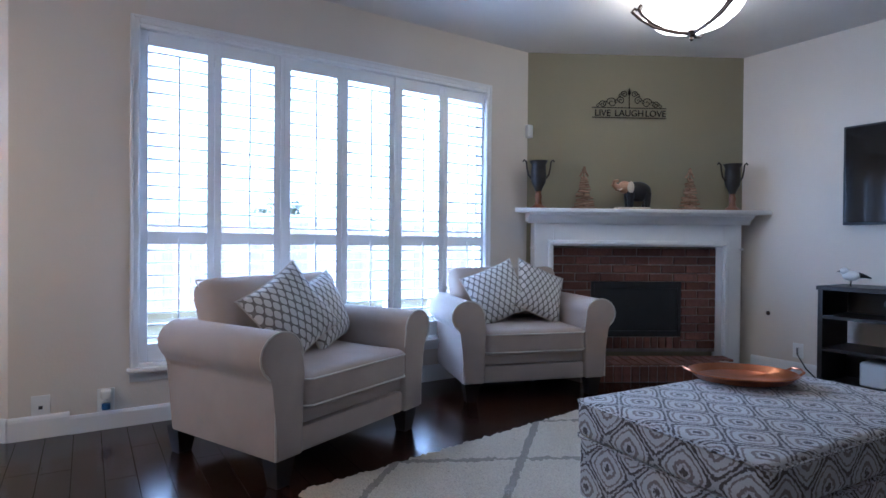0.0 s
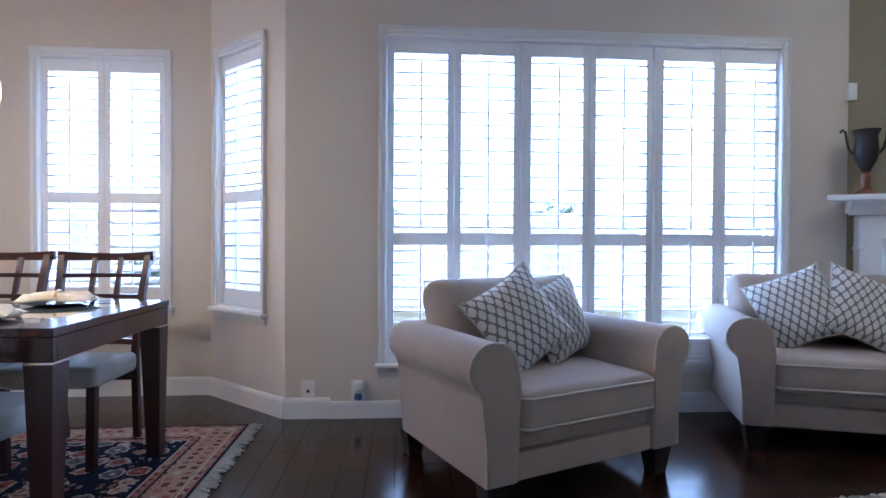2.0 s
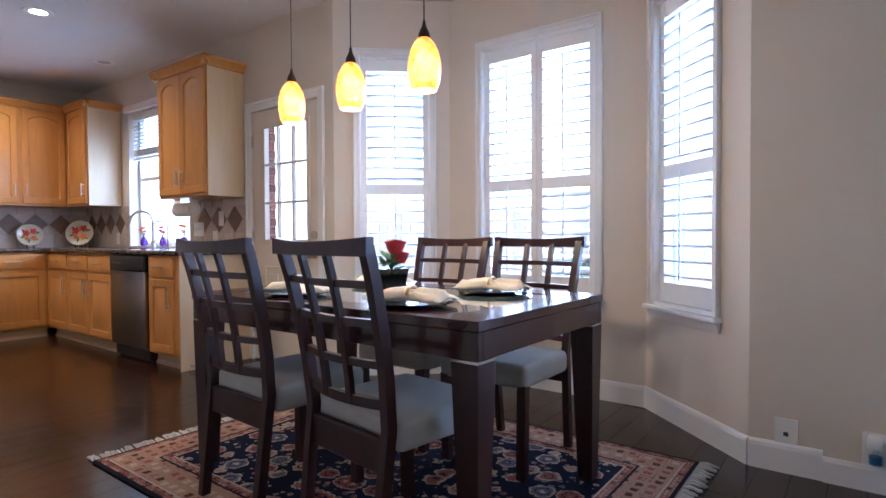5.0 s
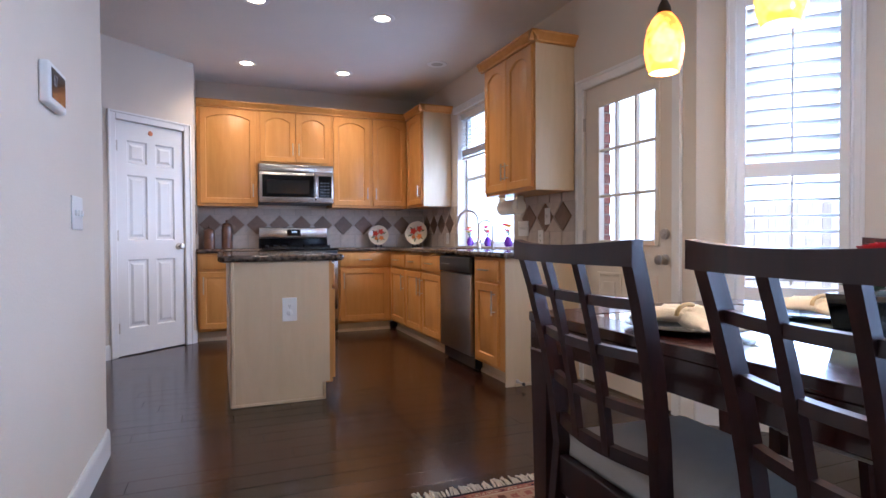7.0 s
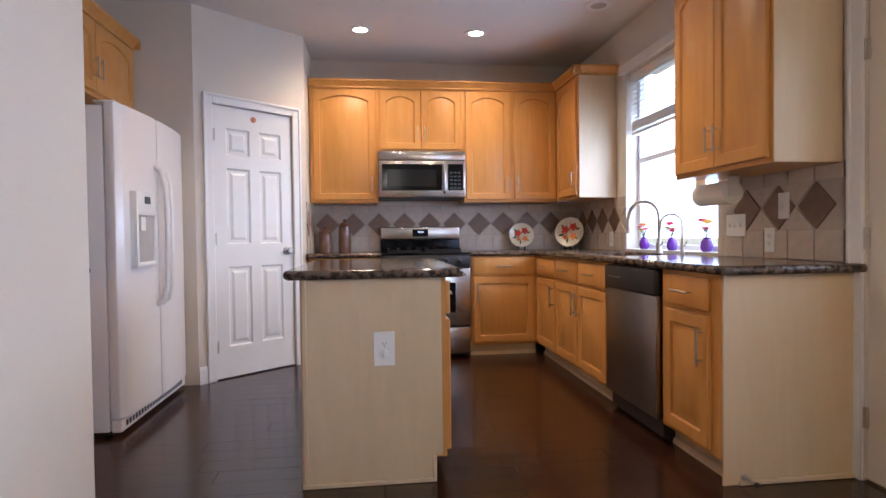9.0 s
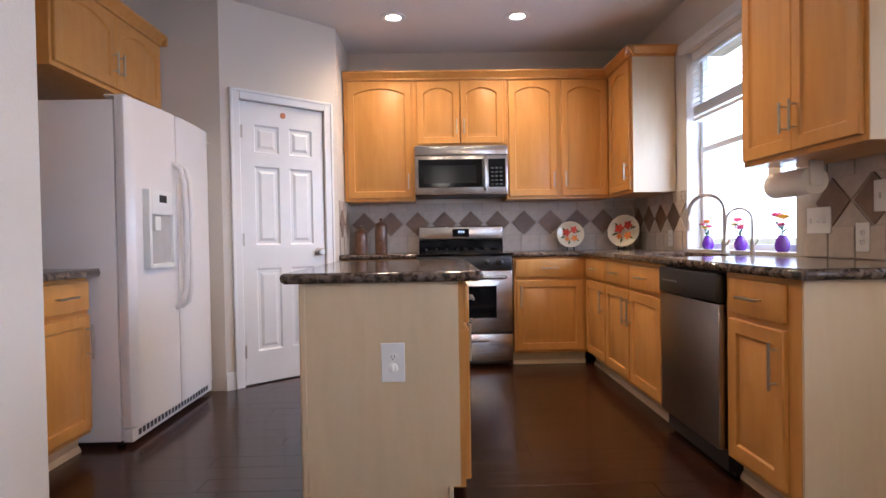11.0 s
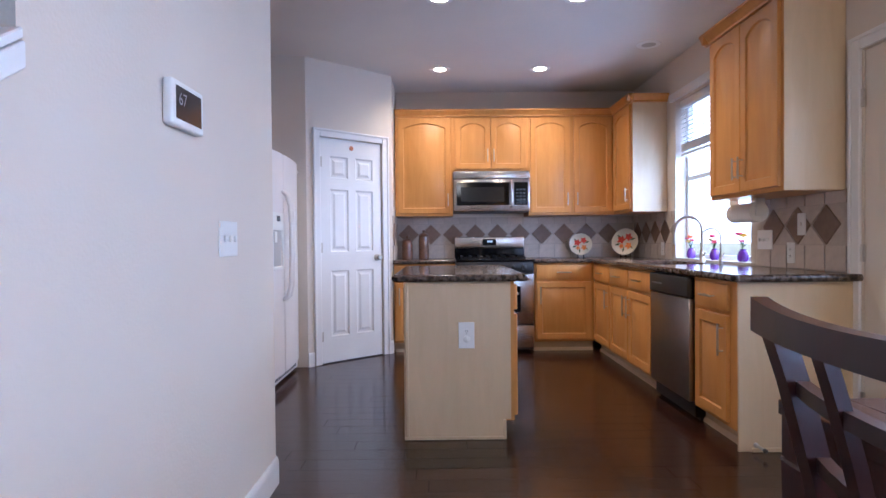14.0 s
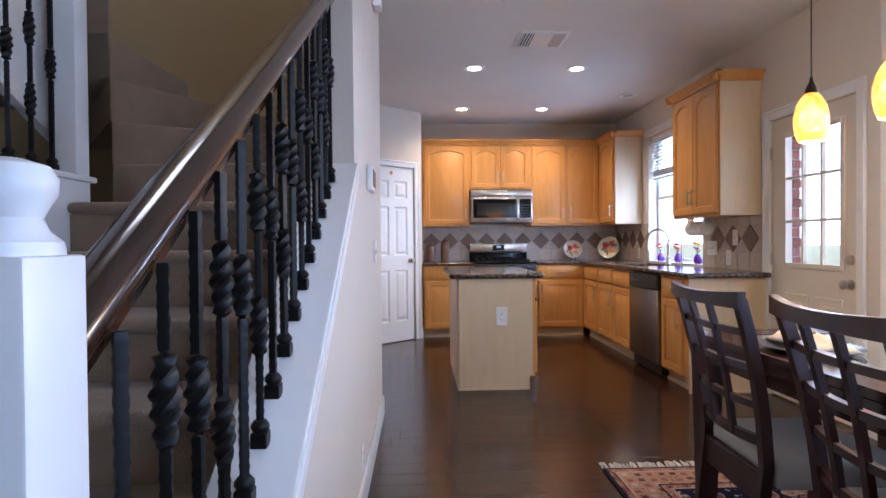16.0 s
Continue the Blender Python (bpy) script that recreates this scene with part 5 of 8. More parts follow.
RX0, RX1, RY0, RY1 = -0.36, 1.83, 5.33, 6.93
rug = thing("oriental_rug", pose((RX0 + RX1) / 2, (RY0 + RY1) / 2, 0), "navy and rose oriental rug with cream fringe under the table", "rug")
hx, hy = (RX1 - RX0) / 2, (RY1 - RY0) / 2
bm = bmesh.new()
box(bm, -hx, hx, -hy, hy, 0.001, 0.010, 0.003)
part("rug_body", bm, oriental_material(hx, hy), rug)
FRINGE = material("fringe_cotton", (0.62, 0.56, 0.46), 0.95, scale=60, vary=0.12)
rnd = random.Random(5)
for s in (-1, 1):
    bm = bmesh.new()
    n = 110
    for i in range(n):
        y = -hy + 2 * hy * (i + 0.5) / n
        x, a = s * (hx - 0.002), rnd.uniform(-0.5, 0.5)
        pts = [(x, y, 0.006), (x + s * 0.03, y + a * 0.012, 0.008 + rnd.random() * 0.006), (x + s * rnd.uniform(0.055, 0.085), y + a * 0.035, 0.005)]
        sweep(bm, pts, [0.005, 0.0065, 0.004], 5)
    part("fringe", bm, FRINGE, rug, "cream cotton fringe")["kind"] = "stuff"

TX0, TX1, TY0, TY1, TZ = 0.02, 1.54, 5.60, 6.53, 0.768
tb = thing("dining_table", pose((TX0 + TX1) / 2, (TY0 + TY1) / 2, 0), "dark cherry dining table with glass inset top", "dining table")
tw2, td2 = (TX1 - TX0) / 2, (TY1 - TY0) / 2
MAHX = wood_material("dark_cherry_top", (0.022, 0.005, 0.004), (0.05, 0.012, 0.008), 0.2, "X", coat=0.25, stretch=10, scale=3)
bm = bmesh.new()
f = 0.14
for a, b, c, d in ((-tw2, tw2, -td2, -td2 + f), (-tw2, tw2, td2 - f, td2), (-tw2, -tw2 + f, -td2 + f, td2 - f), (tw2 - f, tw2, -td2 + f, td2 - f)):
    box(bm, a, b, c, d, TZ - 0.03, TZ, 0.002)
part("tabletop_frame", bm, MAHX, tb)
bm = bmesh.new()
box(bm, -tw2 + f + 0.001, tw2 - f - 0.001, -td2 + f + 0.001, td2 - f - 0.001, TZ - 0.02, TZ - 0.002, 0.001)
part("glass_inset", bm, material("frosted_glass_top", (0.16, 0.19, 0.19), 0.08, vary=0.02, coat=1.0), tb, "grey-green glass inset")
for a, b, c, d in ((-tw2 + 0.004, tw2 - 0.004, -td2 + 0.004, -td2 + 0.03), (-tw2 + 0.004, tw2 - 0.004, td2 - 0.03, td2 - 0.004), (-tw2 + 0.004, -tw2 + 0.03, -td2 + 0.03, td2 - 0.03), (tw2 - 0.03, tw2 - 0.004, -td2 + 0.03, td2 - 0.03)):
    bm = bmesh.new()
    box(bm, a, b, c, d, TZ - 0.115, TZ - 0.031, 0.002)
    part("apron", bm, MAHX, tb)
for sx in (-1, 1):
    for sy in (-1, 1):
        bm = bmesh.new()
        sub = bmesh.new()
        x1, y1 = sx * (tw2 - 0.004), sy * (td2 - 0.004)
        top = [(x1, y1), (x1 - sx * 0.095, y1), (x1 - sx * 0.095, y1 - sy * 0.095), (x1, y1 - sy * 0.095)]
        bot = [(x1 - sx * 0.012, y1 - sy * 0.012), (x1 - sx * 0.072, y1 - sy * 0.012), (x1 - sx * 0.072, y1 - sy * 0.072), (x1 - sx * 0.012, y1 - sy * 0.072)]
        va = [sub.verts.new((x, y, 0.011)) for x, y in bot]
        vb = [sub.verts.new((x, y, TZ - 0.124)) for x, y in top]
        sub.faces.new(va)
        sub.faces.new(vb)
        for i in range(4):
            sub.faces.new((va[i], va[(i + 1) % 4], vb[(i + 1) % 4], vb[i]))
        merge(bm, sub)
        lg = part("leg", bm, MAHOG, tb, smooth=False)
        bm = bmesh.new()
        xa, xb = sorted((x1, x1 - sx * 0.095))
        ya, yb = sorted((y1, y1 - sy * 0.095))
        box(bm, xa - 0.001, xb + 0.001, ya - 0.001, yb + 0.001, TZ - 0.1238, TZ - 0.1155)
        part("metal_band", bm, STEEL, lg, "thin silver band")

SEATF = material("seat_fabric", (0.47, 0.44, 0.37), 0.9, scale=10, vary=0.05, bump=0.5, bscale=260, sheen=0.2)


def bar(bm, pts, w, d, m=None):
    """A rectangular bar along points; w along x (or across), d in depth."""
    sub = bmesh.new()
    rings = []
    for p in pts:
        p = Vector(p)
        rings.append([sub.verts.new(p + Vector(o)) for o in ((-w / 2, -d / 2, 0), (w / 2, -d / 2, 0), (w / 2, d / 2, 0), (-w / 2, d / 2, 0))])
    for a, b in zip(rings, rings[1:]):
        for i in range(4):
            sub.faces.new((a[i], a[(i + 1) % 4], b[(i + 1) % 4], b[i]))
    sub.faces.new(rings[0][::-1])
    sub.faces.new(rings[-1])
    merge(bm, sub, m)


def curved_rail(bm, x0, x1, y0, z0, sag, h, d, n=8, dip=0.0):
    """A level rail bowed backwards in plan."""
    sub = bmesh.new()
    rings = []
    for i in range(n + 1):
        u = i / n
        x = x0 + (x1 - x0) * u
        y = y0 - sag * 4 * u * (1 - u)
        rings.append([sub.verts.new((x, y + a, z0 + b)) for a, b in ((-d / 2, 0), (d / 2, 0), (d / 2, h - dip * 4 * u * (1 - u)), (-d / 2, h - dip * 4 * u * (1 - u)))])
    for a, b in zip(rings, rings[1:]):
        for i in range(4):
            sub.faces.new((a[i], a[(i + 1) % 4], b[(i + 1) % 4], b[i]))
    sub.faces.new(rings[0][::-1])
    sub.faces.new(rings[-1])
    merge(bm, sub)


def back_y(z):
    u = max(0.0, (z - 0.46) / 0.56)
    return -0.205 - 0.035 * u - 0.075 * u * u


def half_w(z):
    return 0.195 + 0.030 * max(0.0, (z - 0.46) / 0.56)


def dining_chair(m):
    c = thing("dining_chair", m, "dark cherry dining chair with lattice back and beige seat", "chair", "chairs round the dining table")
    for s in (-1, 1):
        bm = bmesh.new()
        zs = [0.012, 0.25, 0.46, 0.6, 0.74, 0.88, 0.985]
        pts = [(s * (0.185 + 0.01 * z / 0.46 if z < 0.46 else half_w(z)), (-0.205 - 0.05 * (0.46 - z) / 0.46) if z < 0.46 else back_y(z), z) for z in zs]
        bar(bm, pts, 0.032, 0.034)
        part("back_leg", bm, MAHOG, c, smooth=False)
        bm = bmesh.new()
        bar(bm, [(s * 0.19, 0.2, 0.012), (s * 0.195, 0.2, 0.40)], 0.038, 0.038)
        part("front_leg", bm, MAHOG, c, smooth=False)
    for z, h, sag in ((0.515, 0.03, 0.03), (0.635, 0.022, 0.03), (0.755, 0.022, 0.03), (0.865, 0.022, 0.03)):
        bm = bmesh.new()
        w = half_w(z) - 0.017
        curved_rail(bm, -w, w, back_y(z), z, sag, h, 0.02)
        part("back_slat", bm, MAHOG, c)
    bm = bmesh.new()
    w = half_w(1.0) + 0.024
    curved_rail(bm, -w, w, back_y(1.0), 0.955, 0.034, 0.052, 0.026, 14, 0.012)
    part("top_rail", bm, MAHOG, c)
    for s in (-1, 1):
        bm = bmesh.new()
        pts = []
        for i in range(7):
            z = 0.52 + i * 0.075
            w = (half_w(z) - 0.017) / 3
            pts.append((s * w, back_y(z) - 0.03 * (1 - 1 / 9.0) - 0.002, z))
        bar(bm, pts, 0.024, 0.018)
        part("back_spindle", bm, MAHOG, c, smooth=False)
    bm = bmesh.new()
    box(bm, -0.18, 0.18, -0.222, -0.195, 0.33, 0.43, 0.003)
    part("back_apron", bm, MAHOG, c)
    bm = bmesh.new()
    box(bm, -0.22, 0.22, -0.185, 0.225, 0.385, 0.485, 0.028, 4)
    box(bm, -0.17, 0.17, -0.20, -0.16, 0.43, 0.48, 0.012, 3)
    part("seat", bm, SEATF, c, "beige upholstered seat")
    return c


ch = dining_chair(pose(0.555, 5.70, 0, 0, 0, -3))
copy_thing(ch, pose(1.165, 5.69, 0, 0, 0, -8))
copy_thing(ch, pose(1.10, 6.50, 0, 0, 0, 180))
copy_thing(ch, pose(0.58, 6.50, 0, 0, 0, 180))

# place settings
NAPKIN = material("napkin_linen", (0.66, 0.58, 0.45), 0.9, scale=25, vary=0.06, bump=0.5, bscale=220)


def place_setting(x, y, rz):
    p = thing("charger_plate", pose(x, y, TZ), "dark round charger plate on the dining table", "plate", "place settings")
    bm = bmesh.new()
    lathe(bm, [(0.09, 0), (0.11, 0.004), (0.16, 0.014), (0.162, 0.017), (0.11, 0.009), (0.004, 0.006)], 40, caps=False)
    lathe(bm, [(0.09, 0.0), (0.09, 0.006)], 32)
    part("dish", bm, material("black_charger", (0.012, 0.012, 0.014), 0.2, vary=0.1, coat=0.4), p)
    n = thing("napkin", pose(x, y, TZ + 0.0175, 0, 0, rz), "folded cream napkin with ring on a charger plate", "napkin", "napkins on plates")
    bm = bmesh.new()
    nx, ny = 26, 12
    grid = []
    for i in range(nx + 1):
        u = i / nx * 2 - 1
        row = []
        for j in range(ny + 1):
            v = j / ny * 2 - 1
            pinch = 0.35 + 0.65 * min(1, abs(u) * 1.5) ** 0.8
            hgt = 0.042 * (1 - abs(v) ** 2.5) * (1 - 0.35 * abs(u)) * (1.0 - 0.25 * (abs(u) < 0.15)) * (1 - max(0, abs(u) - 0.85) * 5)
            hgt += 0.011 * math.sin(v * 7 + u * 2) * (1 - abs(v)) + 0.006 * noise.noise(Vector((u * 4, v * 4, x * 7)))
            row.append(bm.verts.new((u * 0.155, v * 0.085 * pinch, max(0.001, hgt))))
        grid.append(row)
    for i in range(nx):
        for j in range(ny):
            bm.faces.new((grid[i][j], grid[i + 1][j], grid[i + 1][j + 1], grid[i][j + 1]))
    base = [grid[i][0] for i in range(nx + 1)] + [grid[nx][j] for j in range(1, ny + 1)] + [grid[i][ny] for i in range(nx - 1, -1, -1)] + [grid[0][j] for j in range(ny - 1, 0, -1)]
    bm.faces.new(base)
    part("cloth", bm, NAPKIN, n, smooth="all")
    bm = bmesh.new()
    sweep(bm, [(0, 0.036 * math.cos(a), 0.018 + 0.03 * math.sin(a)) for a in [math.pi * k / 8 for k in range(9)]], 0.006, 8)
    part("napkin_ring", bm, material("ring_brass", (0.5, 0.36, 0.18), 0.35, 0.8), n)


for x, y, rz in ((1.13, 5.80, 8), (0.50, 5.80, -6), (1.13, 6.33, 5), (0.50, 6.33, -10)):
    place_setting(x, y, rz)

# potted rose in the middle of the table
pl = thing("potted_rose", pose(0.77, 6.08, TZ), "artificial red rose with leaves in a black pot", "plant")
bm = bmesh.new()
box(bm, -0.075, 0.075, -0.075, 0.075, 0.0, 0.01, 0.003)
part("saucer", bm, BLACKGLOSS, pl)
bm = bmesh.new()
sub = bmesh.new()
va = [sub.verts.new((x * 0.045, y * 0.045, 0.0105)) for x, y in ((-1, -1), (1, -1), (1, 1), (-1, 1))]
vb = [sub.verts.new((x * 0.058, y * 0.058, 0.105)) for x, y in ((-1, -1), (1, -1), (1, 1), (-1, 1))]
sub.faces.new(va)
sub.faces.new(vb)
for i in range(4):
    sub.faces.new((va[i], va[(i + 1) % 4], vb[(i + 1) % 4], vb[i]))
merge(bm, sub)
part("pot", bm, BLACKGLOSS, pl, "black square pot", smooth=False)
rnd = random.Random(4)
ROSE = material("rose_red", (0.42, 0.012, 0.02), 0.55, scale=50, vary=0.25)
for k, (fx, fy, fz, r) in enumerate(((0.04, -0.01, 0.20, 0.042), (0.05, 0.01, 0.155, 0.034))):
    bm = bmesh.new()
    sweep(bm, [(0, 0, 0.09), (fx * 0.5, fy, 0.14), (fx, fy, fz - r * 0.6)], 0.003, 6)
    part("stem", bm, LEAFG, pl)
    bm = bmesh.new()
    for ring, nn in ((1.0, 6), (0.75, 5), (0.5, 4), (0.28, 3)):
        for i in range(nn):
            a = 2 * math.pi * (i / nn + ring * 0.7)
            sub = bmesh.new()
            rows = []
            for p in range(5):
                row = []
                for q in range(5):
                    th = a + (q / 4 - 0.5) * 1.6
                    rr = r * ring * (0.55 + 0.45 * math.sin(p / 4 * math.pi * 0.55)) * (1.0 + (0.18 if p == 4 else 0))
                    row.append(sub.verts.new((fx + rr * math.cos(th), fy + rr * math.sin(th), fz - r * 0.8 + p / 4 * r * 1.5 * (1.05 - 0.2 * ring))))
                rows.append(row)
            for p in range(4):
                for q in range(4):
                    sub.faces.new((rows[p][q], rows[p][q + 1], rows[p + 1][q + 1], rows[p + 1][q]))
            merge(bm, sub)
    part("rose_bloom", bm, ROSE, pl, "red rose bloom", smooth="all")
for k in range(22):
    bm = bmesh.new()
    s = rnd.uniform(0.7, 1.15)
    prism(bm, [(0, 0), (0.02 * s, 0.016 * s), (0.045 * s, 0.017 * s), (0.075 * s, 0), (0.045 * s, -0.017 * s), (0.02 * s, -0.016 * s)], 0, 0.001, m=pose(rnd.uniform(-0.03, 0.03), rnd.uniform(-0.03, 0.03), rnd.uniform(0.10, 0.155), 0, 0, rnd.uniform(0, 360)) @ pose(0.015, 0, 0, rnd.uniform(-15, 15), rnd.uniform(-40, 12), 0))
    part("leaf", bm, LEAFG, pl)


# ---- pendant lamps ----
def amber_material():
    mat = bpy.data.materials.new("amber_art_glass")
    mat.use_nodes = True
    nt = mat.node_tree
    N, L = nt.nodes, nt.links
    b = N["Principled BSDF"]
    b.inputs["Roughness"].default_value = 0.15
    tc = N.new("ShaderNodeTexCoord")
    vo = N.new("ShaderNodeTexVoronoi")
    vo.inputs["Scale"].default_value = 38
    no = N.new("ShaderNodeTexNoise")
    no.inputs["Scale"].default_value = 16
    cr = N.new("ShaderNodeValToRGB")
    e = cr.color_ramp.elements
    e[0].position, e[0].color = 0.46, (1.0, 0.58, 0.06, 1)
    e[1].position, e[1].color = 0.70, (0.70, 0.17, 0.01, 1)
    for n in (vo, no):
        L.new(tc.outputs["Object"], n.inputs["Vector"])
    ad = N.new("ShaderNodeMath")
    ad.operation = "MULTIPLY_ADD"
    ad.inputs[1].default_value = 0.22
    L.new(vo.outputs["Distance"], ad.inputs[0])
    L.new(no.outputs["Fac"], ad.inputs[2])
    L.new(ad.outputs[0], cr.inputs[0])
    L.new(cr.outputs[0], b.inputs["Base Color"])
    L.new(cr.outputs[0], b.inputs["Emission Color"])
    b.inputs["Emission Strength"].default_value = 1.9
    tr = N.new("ShaderNodeBsdfTransparent")
    tr.inputs[0].default_value = (1.0, 0.74, 0.30, 1)
    mx = N.new("ShaderNodeMixShader")
    mx.inputs[0].default_value = 0.24
    L.new(b.outputs[0], mx.inputs[1])
    L.new(tr.outputs[0], mx.inputs[2])
    L.new(mx.outputs[0], N["Material Output"].inputs[0])
    return mat


AMBER = amber_material()
PBULB = glow_material("pendant_bulb", (1.0, 0.88, 0.6), 26.0)
BRONZE = material("dark_bronze", (0.05, 0.03, 0.02), 0.4, 0.7, vary=0.1)


def pendant(x, y, zb):
    p = thing("pendant_lamp", pose(x, y, zb), "amber art-glass pendant lamp hanging over the table, lit", "pendant lamp", "pendant lamps over the table")
    h = 0.20
    prof = [(0.048, 0), (0.059, 0.03), (0.065, 0.07), (0.064, 0.11), (0.055, 0.15), (0.040, 0.18), (0.024, h)]
    bm = bmesh.new()
    lathe(bm, prof + [(r - 0.003, z) for r, z in prof[::-1]], 28, caps=False)
    part("shade", bm, AMBER, p, "amber crackled glass shade")
    bm = bmesh.new()
    lathe(bm, [(0.004, 0.035), (0.030, 0.045), (0.046, 0.075), (0.040, 0.115), (0.022, 0.145), (0.012, 0.165)], 18)
    part("bulb", bm, PBULB, p)
    bm = bmesh.new()
    lathe(bm, [(0.025, h), (0.022, h + 0.02), (0.008, h + 0.05), (0.005, h + 0.07)], 18)
    part("socket_cap", bm, BRONZE, p)
    bm = bmesh.new()
    lathe(bm, [(0.0025, h + 0.07), (0.0025, H - zb - 0.02)], 8)
    part("cord", bm, BRONZE, p)
    bm = bmesh.new()
    lathe(bm, [(0.055, H - zb - 0.022), (0.06, H - zb - 0.012), (0.06, H - zb - 0.001)], 24)
    part("canopy", bm, BRONZE, p)
    li = bpy.data.lights.new("pendant_light", "POINT")
    li.energy, li.color, li.shadow_soft_size = 9.5, (1.0, 0.76, 0.42), 0.05
    new("pendant_light", li).matrix_world = pose(x, y, zb - 0.02)
    return p


for x, y in ((0.13, 6.07), (0.58, 6.04), (1.03, 6.0)):
    pendant(x, y, 1.575)

# ---- living room ----
def pattern_material(name, kind, ground, line, third=None, pitch=0.06, space="Object", rough=0.9):
    """Woven patterns over object coordinates: a trellis, or an ogee of medallions."""
    mat = bpy.data.materials.new(name)
    mat.use_nodes = True
    nt = mat.node_tree
    N, L = nt.nodes, nt.links
    b = N["Principled BSDF"]
    b.inputs["Roughness"].default_value = rough
    b.inputs["Sheen Weight"].default_value = 0.15
    tc = N.new("ShaderNodeTexCoord")

    def math_(op, a, c=None, e=None):
        n = N.new("ShaderNodeMath")
        n.operation = op
        for i, v in enumerate((a, c, e)):
            if v is None:
                continue
            if isinstance(v, (int, float)):
                n.inputs[i].default_value = v
            else:
                L.new(v, n.inputs[i])
        return n.outputs[0]

    def mix(f, a, c):
        n = N.new("ShaderNodeMix")
        n.data_type = "RGBA"
        for i, v in ((0, f), (6, a), (7, c)):
            if isinstance(v, tuple):
                n.inputs[i].default_value = (*v, 1)
            else:
                L.new(v, n.inputs[i])
        return n.outputs[2]

    se = N.new("ShaderNodeSeparateXYZ")
    L.new(tc.outputs[space], se.inputs[0])
    u, v = se.outputs[0], se.outputs[1]
    if kind == "ogee":
        # lay the same repeat over the top and over the upright faces
        ge = N.new("ShaderNodeNewGeometry")
        sn = N.new("ShaderNodeSeparateXYZ")
        vt = N.new("ShaderNodeVectorTransform")
        vt.vector_type, vt.convert_from, vt.convert_to = "NORMAL", "WORLD", "OBJECT"
        L.new(ge.outputs["True Normal"], vt.inputs[0])
        L.new(vt.outputs[0], sn.inputs[0])
        side_x = math_("GREATER_THAN", math_("ABSOLUTE", sn.outputs[0]), 0.7)
        side_y = math_("GREATER_THAN", math_("ABSOLUTE", sn.outputs[1]), 0.7)
        z = se.outputs[2]
        u = math_("ADD", math_("MULTIPLY", math_("SUBTRACT", 1.0, side_x), u), math_("MULTIPLY", side_x, z))
        v = math_("ADD", math_("MULTIPLY", math_("SUBTRACT", 1.0, side_y), v), math_("MULTIPLY", side_y, z))
    k = 2 * math.pi / pitch
    cu, cv = math_("COSINE", math_("MULTIPLY", u, k)), math_("COSINE", math_("MULTIPLY", v, k * (1.0 if kind == "ogee" else 0.62)))
    if kind == "ogee":
        cu, cv = [math_("ADD", math_("MULTIPLY", math_("ARCSINE", math_("MULTIPLY", c, 0.999)), 0.24), math_("MULTIPLY", c, 0.62)) for c in (cu, cv)]
    s = math_("ADD", cu, cv)
    no = N.new("ShaderNodeTexNoise")
    no.inputs["Scale"].default_value = 90
    L.new(tc.outputs["Object"], no.inputs["Vector"])
    if kind == "trellis":
        m1 = math_("LESS_THAN", math_("ABSOLUTE", s), 0.50)
        col = mix(m1, ground, line)
    else:
        wob = math_("ADD", s, math_("MULTIPLY", math_("SUBTRACT", no.outputs["Fac"], 0.5), 0.5))
        a = math_("ABSOLUTE", wob)
        col = mix(math_("LESS_THAN", a, 0.34), ground, line)
        ring = math_("MULTIPLY", math_("GREATER_THAN", a, 0.62), math_("LESS_THAN", a, 0.82))
        col = mix(ring, col, third)
        col = mix(math_("GREATER_THAN", a, 1.35), col, third)
        col = mix(math_("GREATER_THAN", a, 1.62), col, ground)
        col = mix(math_("GREATER_THAN", a, 1.82), col, line)
        col = mix(math_("MULTIPLY", math_("LESS_THAN", a, 0.10), 0.8), col, ground)
    fine = N.new("ShaderNodeTexNoise")
    fine.inputs["Scale"].default_value = 420
    L.new(tc.outputs["Object"], fine.inputs["Vector"])
    mr = N.new("ShaderNodeMapRange")
    mr.inputs[3].default_value, mr.inputs[4].default_value = 0.82, 1.18
    L.new(fine.outputs["Fac"], mr.inputs[0])
    vm = N.new("ShaderNodeVectorMath")
    vm.operation = "SCALE"
    L.new(col, vm.inputs[0])
    L.new(mr.outputs[0], vm.inputs["Scale"])
    L.new(vm.outputs[0], b.inputs["Base Color"])
    bp = N.new("ShaderNodeBump")
    bp.inputs["Strength"].default_value = 0.35
    bp.inputs["Distance"].default_value = 0.002
    L.new(fine.outputs["Fac"], bp.inputs["Height"])
    L.new(bp.outputs[0], b.inputs["Normal"])
    return mat


LINEN = material("greige_linen", (0.41, 0.33, 0.268), 0.9, scale=7, vary=0.05, bump=0.45, bscale=320, sheen=0.15)
PIPING = material("pale_piping", (0.58, 0.53, 0.45), 0.85, vary=0.04)
TRELLIS = pattern_material("trellis_fabric", "trellis", (0.68, 0.65, 0.61), (0.21, 0.19, 0.17), pitch=0.047)
OGEE = pattern_material("medallion_fabric", "ogee", (0.40, 0.36, 0.32), (0.055, 0.038, 0.03), (0.16, 0.12, 0.10), pitch=0.225)


